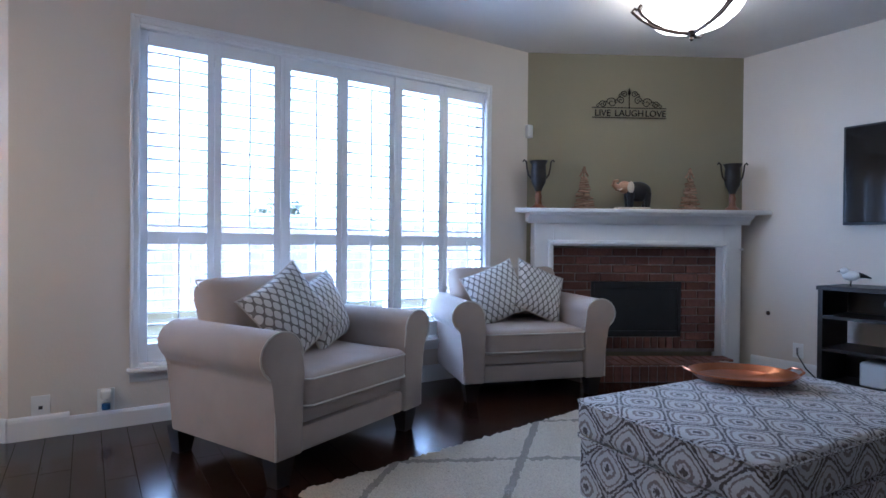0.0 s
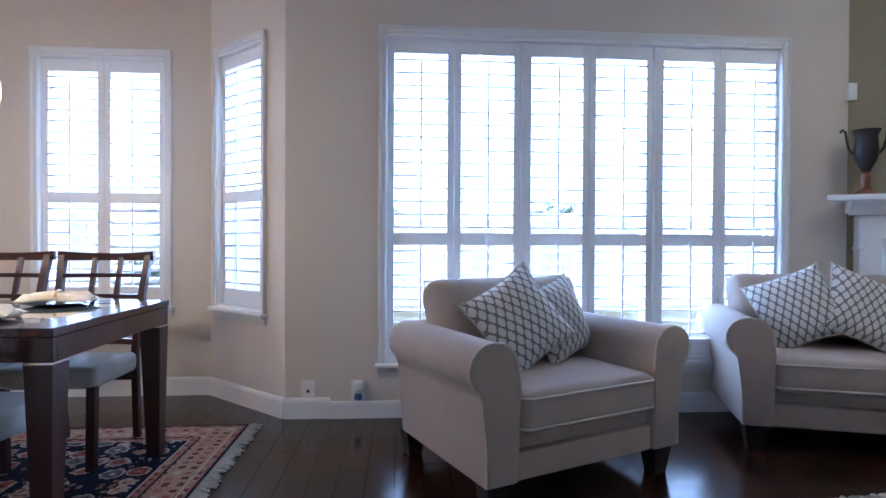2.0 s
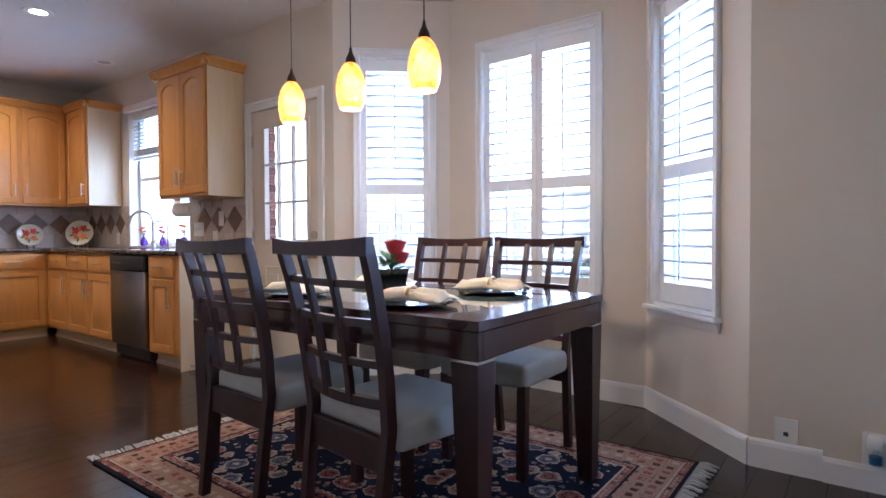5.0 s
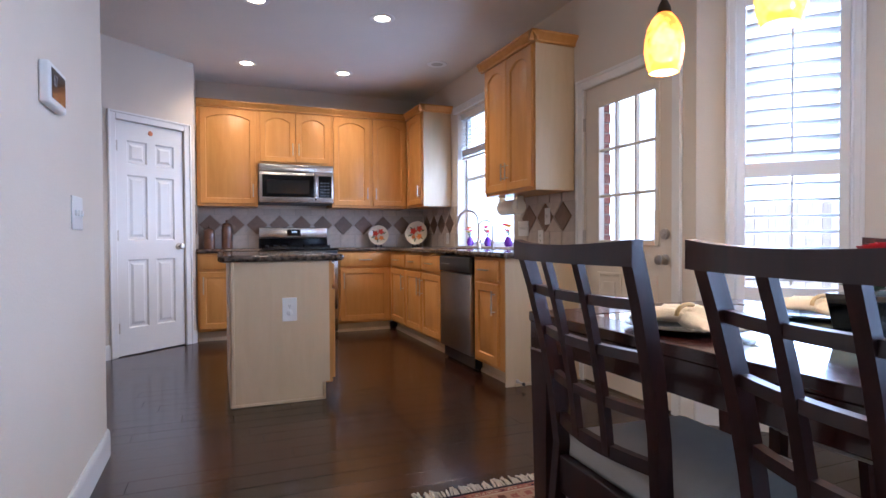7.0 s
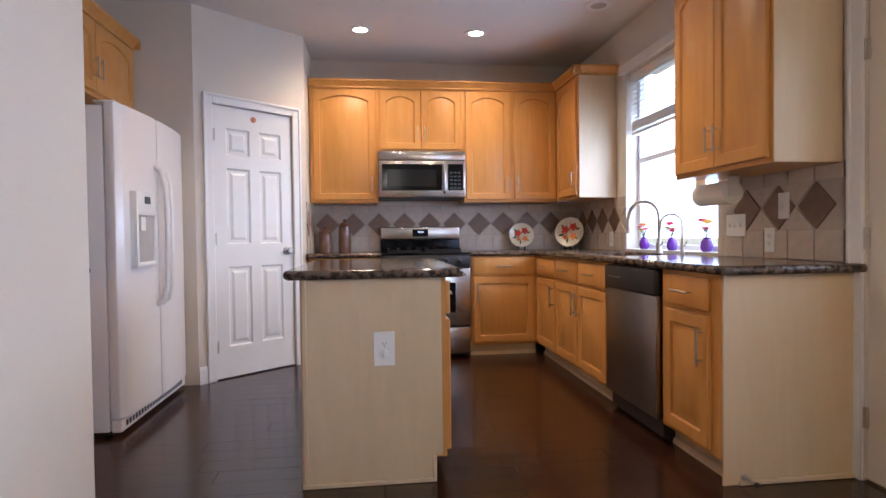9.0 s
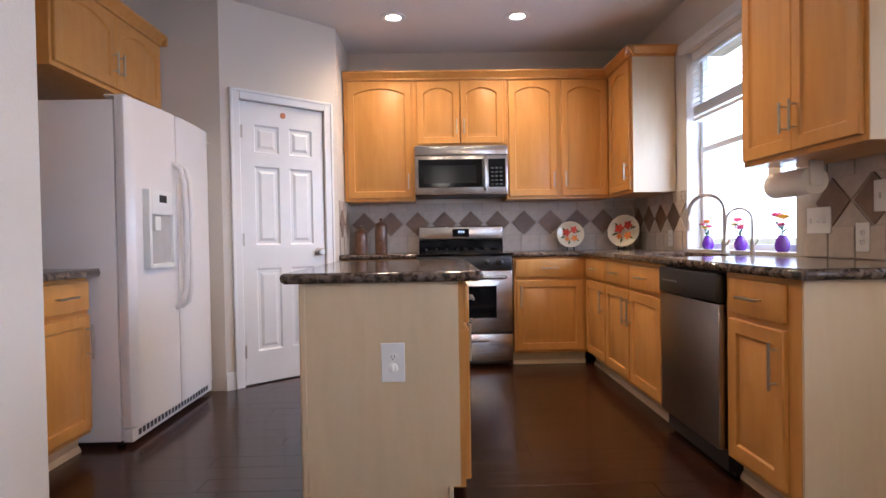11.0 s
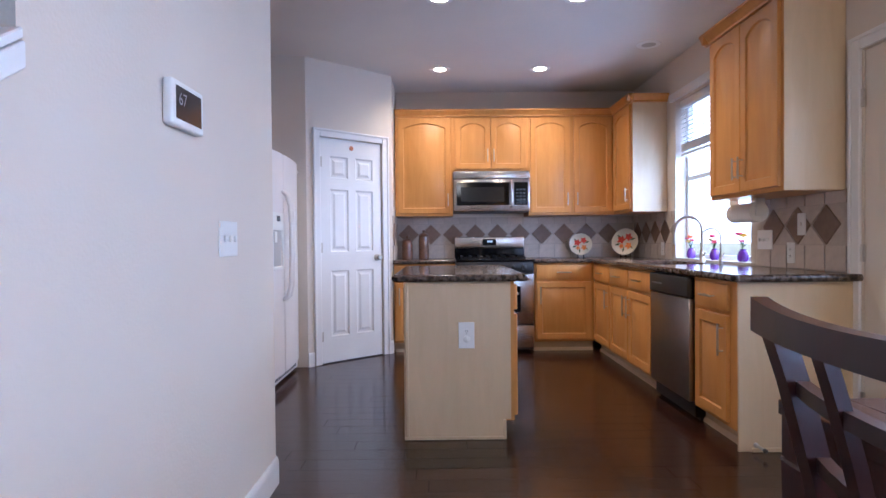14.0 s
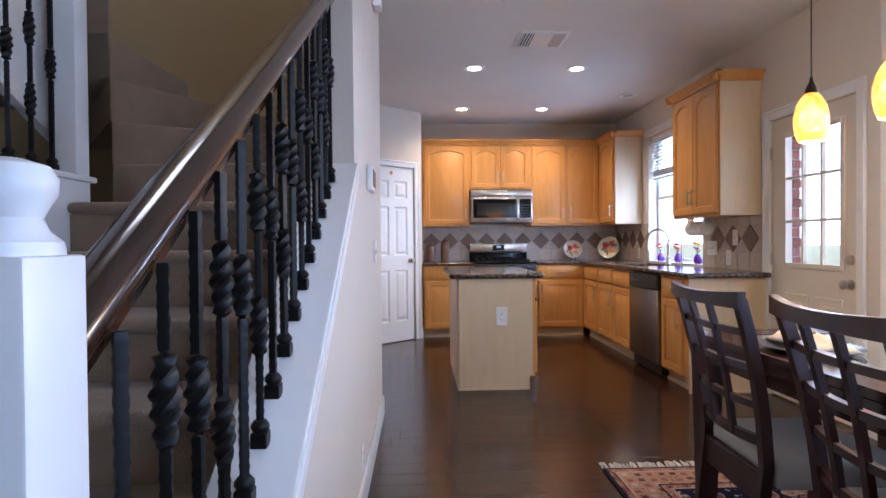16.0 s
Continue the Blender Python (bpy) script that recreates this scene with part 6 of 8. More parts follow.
def pillow_mesh(w, h, t, n=18, pinch=0.06, power=2.6):
    """A knife-edged cushion in the xy plane, thick along z."""
    bm = bmesh.new()
    sides = []
    for s in (1, -1):
        grid = []
        for i in range(n + 1):
            u = i / n * 2 - 1
            row = []
            for j in range(n + 1):
                v = j / n * 2 - 1
                k = (1 - abs(u) ** power) * (1 - abs(v) ** power)
                x = u * w / 2 * (1 - pinch * (1 - v * v))
                y = v * h / 2 * (1 - pinch * (1 - u * u))
                z = s * t / 2 * max(k, 0) ** 0.55 + 0.006 * noise.noise(Vector((u * 2.2, v * 2.2, s + w * 9)))* (k ** 0.5 if k > 0 else 0)
                row.append(bm.verts.new((x, y, z)))
            grid.append(row)
        for i in range(n):
            for j in range(n):
                q = (grid[i][j], grid[i + 1][j], grid[i + 1][j + 1], grid[i][j + 1])
                bm.faces.new(q if s > 0 else q[::-1])
        sides.append(grid)
    bmesh.ops.remove_doubles(bm, verts=bm.verts[:], dist=1e-4)
    return bm


def pillow_rim(w, h, pinch=0.06, n=12):
    pts = []
    for a, b in (((-1, -1), (1, -1)), ((1, -1), (1, 1)), ((1, 1), (-1, 1)), ((-1, 1), (-1, -1))):
        for i in range(n):
            u = a[0] + (b[0] - a[0]) * i / n
            v = a[1] + (b[1] - a[1]) * i / n
            pts.append((u * w / 2 * (1 - pinch * (1 - v * v)), v * h / 2 * (1 - pinch * (1 - u * u)), 0))
    return pts


def throw_pillow(m, size, label):
    p = thing("throw_pillow", m, label, "pillow", "trellis pillows on the armchairs")
    part("cover", pillow_mesh(size, size, 0.16, pinch=0.09), TRELLIS, p, smooth="all")
    bm = bmesh.new()
    sweep(bm, pillow_rim(size, size, 0.09), 0.0045, 6, closed=True)
    part("piping", bm, PIPING, p)
    return p


def arm_outline(side):
    """Front view of a rolled arm: (x, z), for the arm on the given side."""
    cx, cz, r = 0.445, 0.58, 0.105
    pts = [(0.35, 0.13), (0.50, 0.13), (0.50, 0.47)]
    for k in range(0, 13):
        a = math.radians(-55 + k * 20.5)
        pts.append((cx + 0.02 + r * 1.03 * math.cos(a), cz + r * math.sin(a)))
    pts.append((0.35, 0.49))
    return [(side * x, z) for x, z in pts]


def armchair(m, label):
    c = thing("armchair", m @ Matrix.Diagonal((1.05, 1, 1, 1)), label, "armchair", "greige armchairs by the window")
    up = pose(0, 0, 0, 90, 0, 0)
    for s in (-1, 1):
        bm = bmesh.new()
        prism(bm, arm_outline(s), -0.36, 0.42, m=up, bevel=0.018, seg=2)
        part("arm", bm, LINEN, c)
        bm = bmesh.new()
        sweep(bm, [(x, -0.415, z) for x, z in arm_outline(s)[2:]], 0.005, 6)
        sweep(bm, [(s * 0.497, -0.415, 0.14), (s * 0.497, -0.415, 0.47)], 0.005, 6)
        part("arm_piping", bm, PIPING, c)
    bm = bmesh.new()
    box(bm, -0.352, 0.352, -0.40, 0.36, 0.13, 0.245, 0.012, 2)
    box(bm, -0.352, 0.352, -0.385, 0.36, 0.25, 0.315, 0.01, 2)
    part("base", bm, LINEN, c)
    bm = bmesh.new()
    box(bm, -0.348, 0.348, -0.44, 0.22, 0.315, 0.485, 0.045, 5)
    for v in bm.verts:
        u = 1 - (v.co.x / 0.36) ** 2
        w = 1 - ((v.co.y + 0.11) / 0.34) ** 2
        if v.co.z > 0.42:
            v.co.z += 0.025 * max(u, 0) * max(w, 0)
    sc_ = part("seat_cushion", bm, LINEN, c)
    bm = bmesh.new()
    for z in (0.34, 0.458):
        sweep(bm, [(-0.35, -0.2, z), (-0.349, -0.41, z), (-0.32, -0.441, z), (0.32, -0.441, z), (0.349, -0.41, z), (0.35, -0.2, z)], 0.0048, 6)
    part("piping", bm, PIPING, sc_)
    bm = bmesh.new()
    box(bm, -0.46, 0.46, 0.30, 0.44, 0.13, 0.67, 0.05, 4)
    part("backrest", bm, LINEN, c)
    bm = bmesh.new()
    box(bm, -0.43, 0.43, -0.195, 0.195, -0.10, 0.10, 0.085, 6)
    bmesh.ops.subdivide_edges(bm, edges=[e for e in bm.edges if e.calc_length() > 0.12], cuts=7, use_grid_fill=True)
    for v in bm.verts:
        u, w = v.co.x / 0.435, v.co.y / 0.19
        k = max(0.0, 1 - u * u) * max(0.0, 1 - w * w)
        v.co.z += math.copysign(0.05 * k ** 0.6, v.co.z) + 0.006 * noise.noise(Vector((u * 2.5, w * 2.0, 3.0)))
        v.co.x *= 1 - 0.035 * (1 - w * w)
        v.co.y *= 1 - 0.05 * (1 - u * u) + 0.04 * noise.noise(Vector((u * 2.0, 5.0, 1.0)))
    part("back_cushion", bm, LINEN, c, smooth="all", m=pose(0, 0.22, 0.695, 70, 0, 0))
    bm = bmesh.new()
    sweep(bm, [(x * 0.98, y, 0.0) for x, y, z in pillow_rim(0.86, 0.375, 0.05)], 0.0045, 6, closed=True)
    part("piping", bm, LINEN, c, m=pose(0, 0.22, 0.695, 70, 0, 0))
    for x in (-0.43, 0.43):
        for y in (-0.35, 0.38):
            bm = bmesh.new()
            sub = bmesh.new()
            va = [sub.verts.new((x + a * 0.032, y + b * 0.032, 0.0)) for a, b in ((-1, -1), (1, -1), (1, 1), (-1, 1))]
            vb = [sub.verts.new((x + a * 0.05, y + b * 0.05, 0.132)) for a, b in ((-1, -1), (1, -1), (1, 1), (-1, 1))]
            sub.faces.new(va)
            sub.faces.new(vb)
            for i in range(4):
                sub.faces.new((va[i], va[(i + 1) % 4], vb[(i + 1) % 4], vb[i]))
            merge(bm, sub)
            part("foot", bm, BLACKWOOD, c, "black tapered wooden foot", smooth=False)
    return c


A1 = pose(3.325, 6.30, 0, 0, 0, 24)
A2 = pose(5.07, 6.62, 0, 0, 0, -18)
armchair(A1, "greige linen rolled-arm armchair with two trellis pillows")
armchair(A2, "greige linen rolled-arm armchair beside the fireplace")
throw_pillow(A1 @ pose(-0.09, -0.02, 0.70, 66, 0, -10) @ pose(0, 0, 0, 0, 0, 30), 0.43, "white and grey trellis throw pillow leaning on an armchair")
throw_pillow(A1 @ pose(0.20, 0.04, 0.68, 70, 0, 14) @ pose(0, 0, 0, 0, 0, 12), 0.40, "white and grey trellis throw pillow on an armchair")
throw_pillow(A2 @ pose(-0.14, 0.0, 0.70, 66, 0, -14) @ pose(0, 0, 0, 0, 0, 24), 0.43, "white and grey trellis throw pillow leaning on an armchair")
throw_pillow(A2 @ pose(0.20, 0.0, 0.705, 64, 0, 16) @ pose(0, 0, 0, 0, 0, -26), 0.43, "white and grey trellis throw pillow on an armchair")

# ---- ottoman and tray ----
ott = thing("ottoman", pose(4.60, 4.52, 0, 0, 0, -4), "upholstered ottoman with grey medallion fabric", "ottoman")
bm = bmesh.new()
box(bm, -0.62, 0.62, -0.385, 0.385, 0.06, 0.30, 0.02, 3)
part("base", bm, OGEE, ott)
bm = bmesh.new()
box(bm, -0.63, 0.63, -0.395, 0.395, 0.30, 0.455, 0.035, 4)
for v in bm.verts:
    if v.co.z > 0.40:
        v.co.z += 0.02 * max(0, 1 - (v.co.x / 0.64) ** 2) * max(0, 1 - (v.co.y / 0.4) ** 2)
part("cushion", bm, OGEE, ott)
for z in (0.305, 0.44):
    bm = bmesh.new()
    sweep(bm, [(-0.632, -0.37, z), (-0.61, -0.398, z), (0.61, -0.398, z), (0.632, -0.37, z), (0.632, 0.37, z), (0.61, 0.398, z), (-0.61, 0.398, z), (-0.632, 0.37, z)], 0.005, 6, closed=True)
    part("piping", bm, OGEE, ott)
for x in (-0.56, 0.56):
    for y in (-0.33, 0.33):
        bm = bmesh.new()
        lathe(bm, [(0.022, 0), (0.03, 0.062)], 14, m=pose(x, y, 0.0))
        part("foot", bm, BLACKWOOD, ott)
COPPER = material("aged_copper", (0.46, 0.18, 0.085), 0.28, 1.0, scale=9, vary=0.25)
tray = thing("copper_tray", pose(4.82, 4.74, 0.474, 0, 0, -35) @ Matrix.Diagonal((0.84, 0.84, 0.9, 1)), "oval hammered copper tray with handles on the ottoman", "tray")
bm = bmesh.new()
lathe(bm, [(0.01, 0.0), (0.215, 0.0), (0.25, 0.03), (0.255, 0.032), (0.25, 0.036), (0.212, 0.006), (0.01, 0.005)], 48, m=Matrix.Diagonal((1.08, 0.86, 1, 1)), caps=False)
part("dish", bm, COPPER, tray)
for s in (-1, 1):
    bm = bmesh.new()
    sweep(bm, [(s * 0.262, -0.06, 0.03), (s * 0.29, -0.055, 0.045), (s * 0.305, 0, 0.05), (s * 0.29, 0.055, 0.045), (s * 0.262, 0.06, 0.03)], 0.006, 8)
    part("handle", bm, COPPER, tray)

# ---- shag rug ----
def shag_material():
    mat = bpy.data.materials.new("white_shag")
    mat.use_nodes = True
    nt = mat.node_tree
    N, L = nt.nodes, nt.links
    b = N["Principled BSDF"]
    b.inputs["Roughness"].default_value = 1.0
    tc = N.new("ShaderNodeTexCoord")
    se = N.new("ShaderNodeSeparateXYZ")
    no = N.new("ShaderNodeTexNoise")
    no.inputs["Scale"].default_value = 22
    L.new(tc.outputs["Object"], no.inputs["Vector"])
    L.new(tc.outputs["Object"], se.inputs[0])

    def math_(op, a, c=None):
        n = N.new("ShaderNodeMath")
        n.operation = op
        for i, v in enumerate((a, c)):
            if v is None:
                continue
            if isinstance(v, (int, float)):
                n.inputs[i].default_value = v
            else:
                L.new(v, n.inputs[i])
        return n.outputs[0]
    wob = math_("MULTIPLY", math_("SUBTRACT", no.outputs["Fac"], 0.5), 0.035)
    lines = []
    for sgn in (1, -1):
        w = math_("ADD", math_("ADD", math_("MULTIPLY", se.outputs[0], 0.62), math_("MULTIPLY", se.outputs[1], 0.9 * sgn)), wob)
        fr = math_("ABSOLUTE", math_("SUBTRACT", math_("FRACT", math_("DIVIDE", w, 0.62)), 0.5))
        lines.append(math_("LESS_THAN", fr, 0.032))
    ln = math_("MAXIMUM", *lines)
    fine = N.new("ShaderNodeTexNoise")
    fine.inputs["Scale"].default_value = 130
    fine.inputs["Detail"].default_value = 4
    L.new(tc.outputs["Object"], fine.inputs["Vector"])
    mx = N.new("ShaderNodeMix")
    mx.data_type = "RGBA"
    mx.inputs[6].default_value = (0.58, 0.515, 0.405, 1)
    mx.inputs[7].default_value = (0.24, 0.215, 0.18, 1)
    L.new(math_("MULTIPLY", ln, 0.8), mx.inputs[0])
    mr = N.new("ShaderNodeMapRange")
    mr.inputs[3].default_value, mr.inputs[4].default_value = 0.62, 1.3
    L.new(fine.outputs["Fac"], mr.inputs[0])
    vm = N.new("ShaderNodeVectorMath")
    vm.operation = "SCALE"
    L.new(mx.outputs[2], vm.inputs[0])
    L.new(mr.outputs[0], vm.inputs["Scale"])
    L.new(vm.outputs[0], b.inputs["Base Color"])
    bp = N.new("ShaderNodeBump")
    bp.inputs["Strength"].default_value = 1.0
    bp.inputs["Distance"].default_value = 0.012
    L.new(fine.outputs["Fac"], bp.inputs["Height"])
    L.new(bp.outputs[0], b.inputs["Normal"])
    return mat


SX, SYY = 2.5, 2.1
shag = thing("shag_rug", pose(3.10, 5.66, 0, 0, 0, 6.5), "white shag rug with grey diamond lines on the wood floor", "rug")
nx, ny = 250, 210
vs = []
for j in range(ny + 1):
    for i in range(nx + 1):
        x, y = SX * i / nx, -SYY * j / ny
        e = min(x, SX - x, -y, SYY + y)
        jx = 0.010 * noise.noise(Vector((x * 40, y * 40, 3)))
        jy = 0.010 * noise.noise(Vector((x * 40, y * 40, 9)))
        z = 0.022 + 0.012 * noise.noise(Vector((x * 55, y * 55, 0))) + 0.006 * noise.noise(Vector((x * 14, y * 14, 5)))
        vs.append((x + jx, y + jy, z if e > 0.004 else 0.001))
fs = [(j * (nx + 1) + i, (j + 1) * (nx + 1) + i, (j + 1) * (nx + 1) + i + 1, j * (nx + 1) + i + 1) for j in range(ny) for i in range(nx)]
me = bpy.data.meshes.new("rug_body")
me.from_pydata(vs, [], fs)
me.materials.append(shag_material())
shade(me, "all")
part("rug_body", me, None, shag)

# ---- fireplace ----
FP = along(CORNER, (EX, 6.10))
FL = math.dist(CORNER, (EX, 6.10))
FC = FL / 2 - 0.03
fp = thing("fireplace", FP, "white wooden fireplace mantel with red brick surround", "fireplace")
OW, IW, OH = 0.895, 0.73, 1.055
for s in (-1, 1):
    bm = bmesh.new()
    a, b = sorted((FC + s * IW, FC + s * OW))
    box(bm, a, b, -0.16, -0.002, 0.0, 1.245, 0.004)
    a, b = sorted((FC + s * (IW + 0.012), FC + s * (IW + 0.05)))
    box(bm, a, b, -0.185, -0.16, 0.0, OH + 0.05, 0.006, 2)
    a, b = sorted((FC + s * (OW - 0.02), FC + s * (OW + 0.012)))
    box(bm, a, b, -0.175, -0.03, 1.03, 1.05, 0.004)
    part("pilaster", bm, TRIM, fp)
bm = bmesh.new()
box(bm, FC - IW, FC + IW, -0.16, -0.002, OH, 1.245, 0.004)
box(bm, FC - IW - 0.05, FC + IW + 0.05, -0.185, -0.16, OH + 0.012, OH + 0.05, 0.006, 2)
part("frieze", bm, TRIM, fp)
bm = bmesh.new()
prof = [(0.0, 0), (0.02, 0), (0.025, 0.02), (0.05, 0.045), (0.085, 0.065), (0.09, 0.085), (0.0, 0.085)]
moulding(bm, prof, (FC + OW + 0.06, -0.16, 1.245), (FC - OW - 0.06, -0.16, 1.245))
for s in (-1, 1):
    a, b = sorted((FC + s * (OW - 0.001), FC + s * (OW + 0.06)))
    prism(bm, [(a, -0.165), (b, -0.165), (b, -0.06), (a, -0.002)] if s > 0 else [(a, -0.165), (b, -0.165), (b, -0.002), (a, -0.06)], 1.262, 1.33)
part("bed_moulding", bm, TRIM, fp)
bm = bmesh.new()
prism(bm, [(FC - OW - 0.19, -0.28), (FC + OW + 0.19, -0.28), (FC + OW + 0.16, -0.23), (FC + OW + 0.0, -0.002), (FC - OW - 0.0, -0.002), (FC - OW - 0.16, -0.23)], 1.33, 1.366, bevel=0.006)
part("mantel_shelf", bm, TRIM, fp)
SOOT = material("sooty_steel", (0.012, 0.012, 0.012), 0.55, vary=0.2)
FX0, FX1, FZ0, FZ1 = FC - 0.375, FC + 0.42, 0.275, 0.75
bm = bmesh.new()
box(bm, FX0, FX1, -0.034, -0.004, FZ0, FZ1)
part("firebox_back", bm, SOOT, fp)
bm = bmesh.new()
for a, b, c, d in ((FX0, FX0 + 0.03, FZ0, FZ1), (FX1 - 0.03, FX1, FZ0, FZ1), (FX0 + 0.03, FX1 - 0.03, FZ1 - 0.06, FZ1), (FX0 + 0.03, FX1 - 0.03, FZ0, FZ0 + 0.05)):
    box(bm, a, b, -0.062, -0.034, c, d, 0.003)
part("firebox_frame", bm, BLACK, fp)
bm = bmesh.new()
box(bm, FX0 + 0.03, FX1 - 0.03, -0.048, -0.044, FZ0 + 0.05, FZ1 - 0.06)
part("firebox_glass", bm, BLACK, fp)
MORTAR = material("brick_mortar", (0.30, 0.25, 0.215), 0.9, scale=30, vary=0.15)
bm = bmesh.new()
for a, b, c, d in ((FC - IW, FX0, 0.14, OH), (FX1, FC + IW, 0.14, OH), (FX0, FX1, FZ1, OH), (FX0, FX1, 0.14, FZ0)):
    box(bm, a, b, -0.045, -0.003, c, d)
part("brick_backing", bm, MORTAR, fp)
hearth = thing("hearth", FP, "raised red brick fireplace hearth", "hearth")
bm = bmesh.new()
prism(bm, [(FC - IW - 0.16, -0.19), (FC - IW + 0.12, -0.55), (FC + IW - 0.12, -0.55), (FC + IW + 0.0, -0.19)], 0.0, 0.128)
part("hearth_base", bm, MORTAR, hearth)

# ---- things on the mantel ----
URN = material("dark_zinc", (0.035, 0.030, 0.027), 0.5, 0.5, scale=14, vary=0.25)
URNB = wood_material("turned_brown_wood", (0.10, 0.035, 0.012), (0.25, 0.09, 0.03), 0.4, "Z")
MZ = 1.366


def urn(x):
    u = thing("urn_vase", FP @ pose(x, -0.20, MZ) @ Matrix.Diagonal((1.15, 1.15, 1.12, 1)), "dark metal trophy urn with handles on a wooden foot", "vase", "urns on the mantel")
    bm = bmesh.new()
    lathe(bm, [(0.055, 0), (0.05, 0.014), (0.028, 0.03), (0.02, 0.06), (0.026, 0.09), (0.018, 0.115), (0.024, 0.125)], 24)
    part("foot", bm, URNB, u, "turned brown wooden foot")
    bm = bmesh.new()
    lathe(bm, [(0.02, 0.1255), (0.03, 0.15), (0.05, 0.19), (0.056, 0.24), (0.052, 0.29), (0.05, 0.32), (0.062, 0.345), (0.066, 0.35), (0.058, 0.35), (0.046, 0.32)], 28)
    part("bowl", bm, URN, u)
    for s in (-1, 1):
        bm = bmesh.new()
        sweep(bm, [(s * 0.052, 0, 0.22), (s * 0.075, 0, 0.25), (s * 0.085, 0, 0.30), (s * 0.09, 0, 0.345), (s * 0.105, 0, 0.36), (s * 0.115, 0, 0.345)], 0.006, 8)
        part("handle", bm, URN, u)
    return u


urn(FC - 0.875)
urn(FC + 0.785)
DRIFT = wood_material("driftwood", (0.14, 0.065, 0.035), (0.46, 0.30, 0.19), 0.8, "X", stretch=8, scale=6, random_obj=0.3)


def stick_tree(x, seed):
    t = thing("driftwood_tree", FP @ pose(x, -0.15, MZ) @ Matrix.Diagonal((1.25, 1.25, 1.2, 1)), "small tree ornament of stacked driftwood sticks", "ornament", "driftwood trees on the mantel")
    rnd = random.Random(seed)
    bm = bmesh.new()
    box(bm, -0.075, 0.075, -0.04, 0.04, 0, 0.016, 0.003)
    part("base", bm, DRIFT, t)
    for k in range(13):
        z = 0.024 + k * 0.0165
        w = 0.068 * (1 - k / 17)
        bm = bmesh.new()
        a = rnd.uniform(-6, 6)
        sweep(bm, [(-w, 0, -0.002), (-w * 0.3, 0.003, 0.002), (w * 0.4, -0.003, -0.001), (w, 0, 0.001)], [0.007, 0.009, 0.008, 0.006], 7, m=pose(rnd.uniform(-0.006, 0.006), rnd.uniform(-0.015, 0.015), z, 0, a * 0.6, a * 4))
        part("stick", bm, DRIFT, t)
    for s in (-1, 1):
        bm = bmesh.new()
        sweep(bm, [(s * 0.03, 0, 0.232), (s * 0.012, 0, 0.262), (0.002, 0, 0.30)], 0.0065, 7)
        part("stick", bm, DRIFT, t)
    bm = bmesh.new()
    lathe(bm, [(0.006, 0.016), (0.006, 0.285)], 8)
    part("trunk", bm, DRIFT, t)


stick_tree(FC - 0.475, 1)
stick_tree(FC + 0.44, 2)

# carved elephant, one plain mesh
el = bmesh.new()


def blob(c, r, mi, m=None):
    sub = bmesh.new()
    bmesh.ops.create_icosphere(sub, subdivisions=3, radius=1)
    sub.transform(Matrix.Translation(c) @ Matrix.Diagonal((*r, 1)))
    for f in sub.faces:
        f.material_index = mi
    merge(el, sub, m)


box(el, -0.16, 0.12, -0.05, 0.05, 0, 0.02, 0.004, mi=2)
blob((0.03, 0, 0.155), (0.115, 0.06, 0.085), 0)
for lx in (-0.045, 0.10):
    for ly in (-0.03, 0.03):
        lathe(el, [(0.022, 0.02), (0.026, 0.06), (0.034, 0.14)], 14, m=pose(lx, ly, 0), mi=0)
blob((-0.085, 0, 0.19), (0.055, 0.048, 0.055), 1)
sweep(el, [(-0.11, 0, 0.19), (-0.15, 0, 0.185), (-0.178, 0, 0.21), (-0.17, 0, 0.238), (-0.14, 0, 0.245)], [0.034, 0.028, 0.022, 0.017, 0.012], 12, mi=1)
for s in (-1, 1):
    blob((-0.05, s * 0.05, 0.185), (0.03, 0.008, 0.05), 2)
    sweep(el, [(-0.115, s * 0.03, 0.175), (-0.14, s * 0.035, 0.162), (-0.16, s * 0.03, 0.172)], [0.007, 0.006, 0.002], 8, mi=2)
solo("elephant_figurine", el, [BLACKWOOD, wood_material("light_carved_wood", (0.30, 0.16, 0.08), (0.45, 0.26, 0.14), 0.5, "X"), material("bone", (0.55, 0.45, 0.33), 0.6)], FP @ pose(FC - 0.045, -0.16, MZ), "carved black and tan wooden elephant on a base", "figurine")

# wall sign: words and scrolls in dark iron
sg = thing("wall_sign", FP @ pose(FC - 0.04, -0.012, 2.22), "dark metal wall sign with scrolls reading Live Laugh Love", "sign")


def words(txt, size, m, mat, parent, depth=0.004, name="lettering"):
    cu = bpy.data.curves.new(name, "FONT")
    cu.body, cu.size, cu.extrude, cu.align_x = txt, size, depth, "CENTER"
    tmp = bpy.data.objects.new(name, cu)
    scene.collection.objects.link(tmp)
    bpy.context.view_layer.update()
    me = bpy.data.meshes.new_from_object(tmp.evaluated_get(bpy.context.evaluated_depsgraph_get()))
    bpy.data.objects.remove(tmp)
    me.materials.clear()
    me.materials.append(mat)
    return part(name, me, None, parent, m=m)


for txt, x in (("LIVE", -0.235), ("LAUGH", 0.0), ("LOVE", 0.235)):
    words(txt, 0.078, pose(x, 0, -0.030, 90, 0, 0), IRON, sg)
bm = bmesh.new()
for z in (-0.044, 0.042):
    box(bm, -0.33, 0.33, -0.003, 0.003, z - 0.003, z + 0.003)
part("rail", bm, IRON, sg)


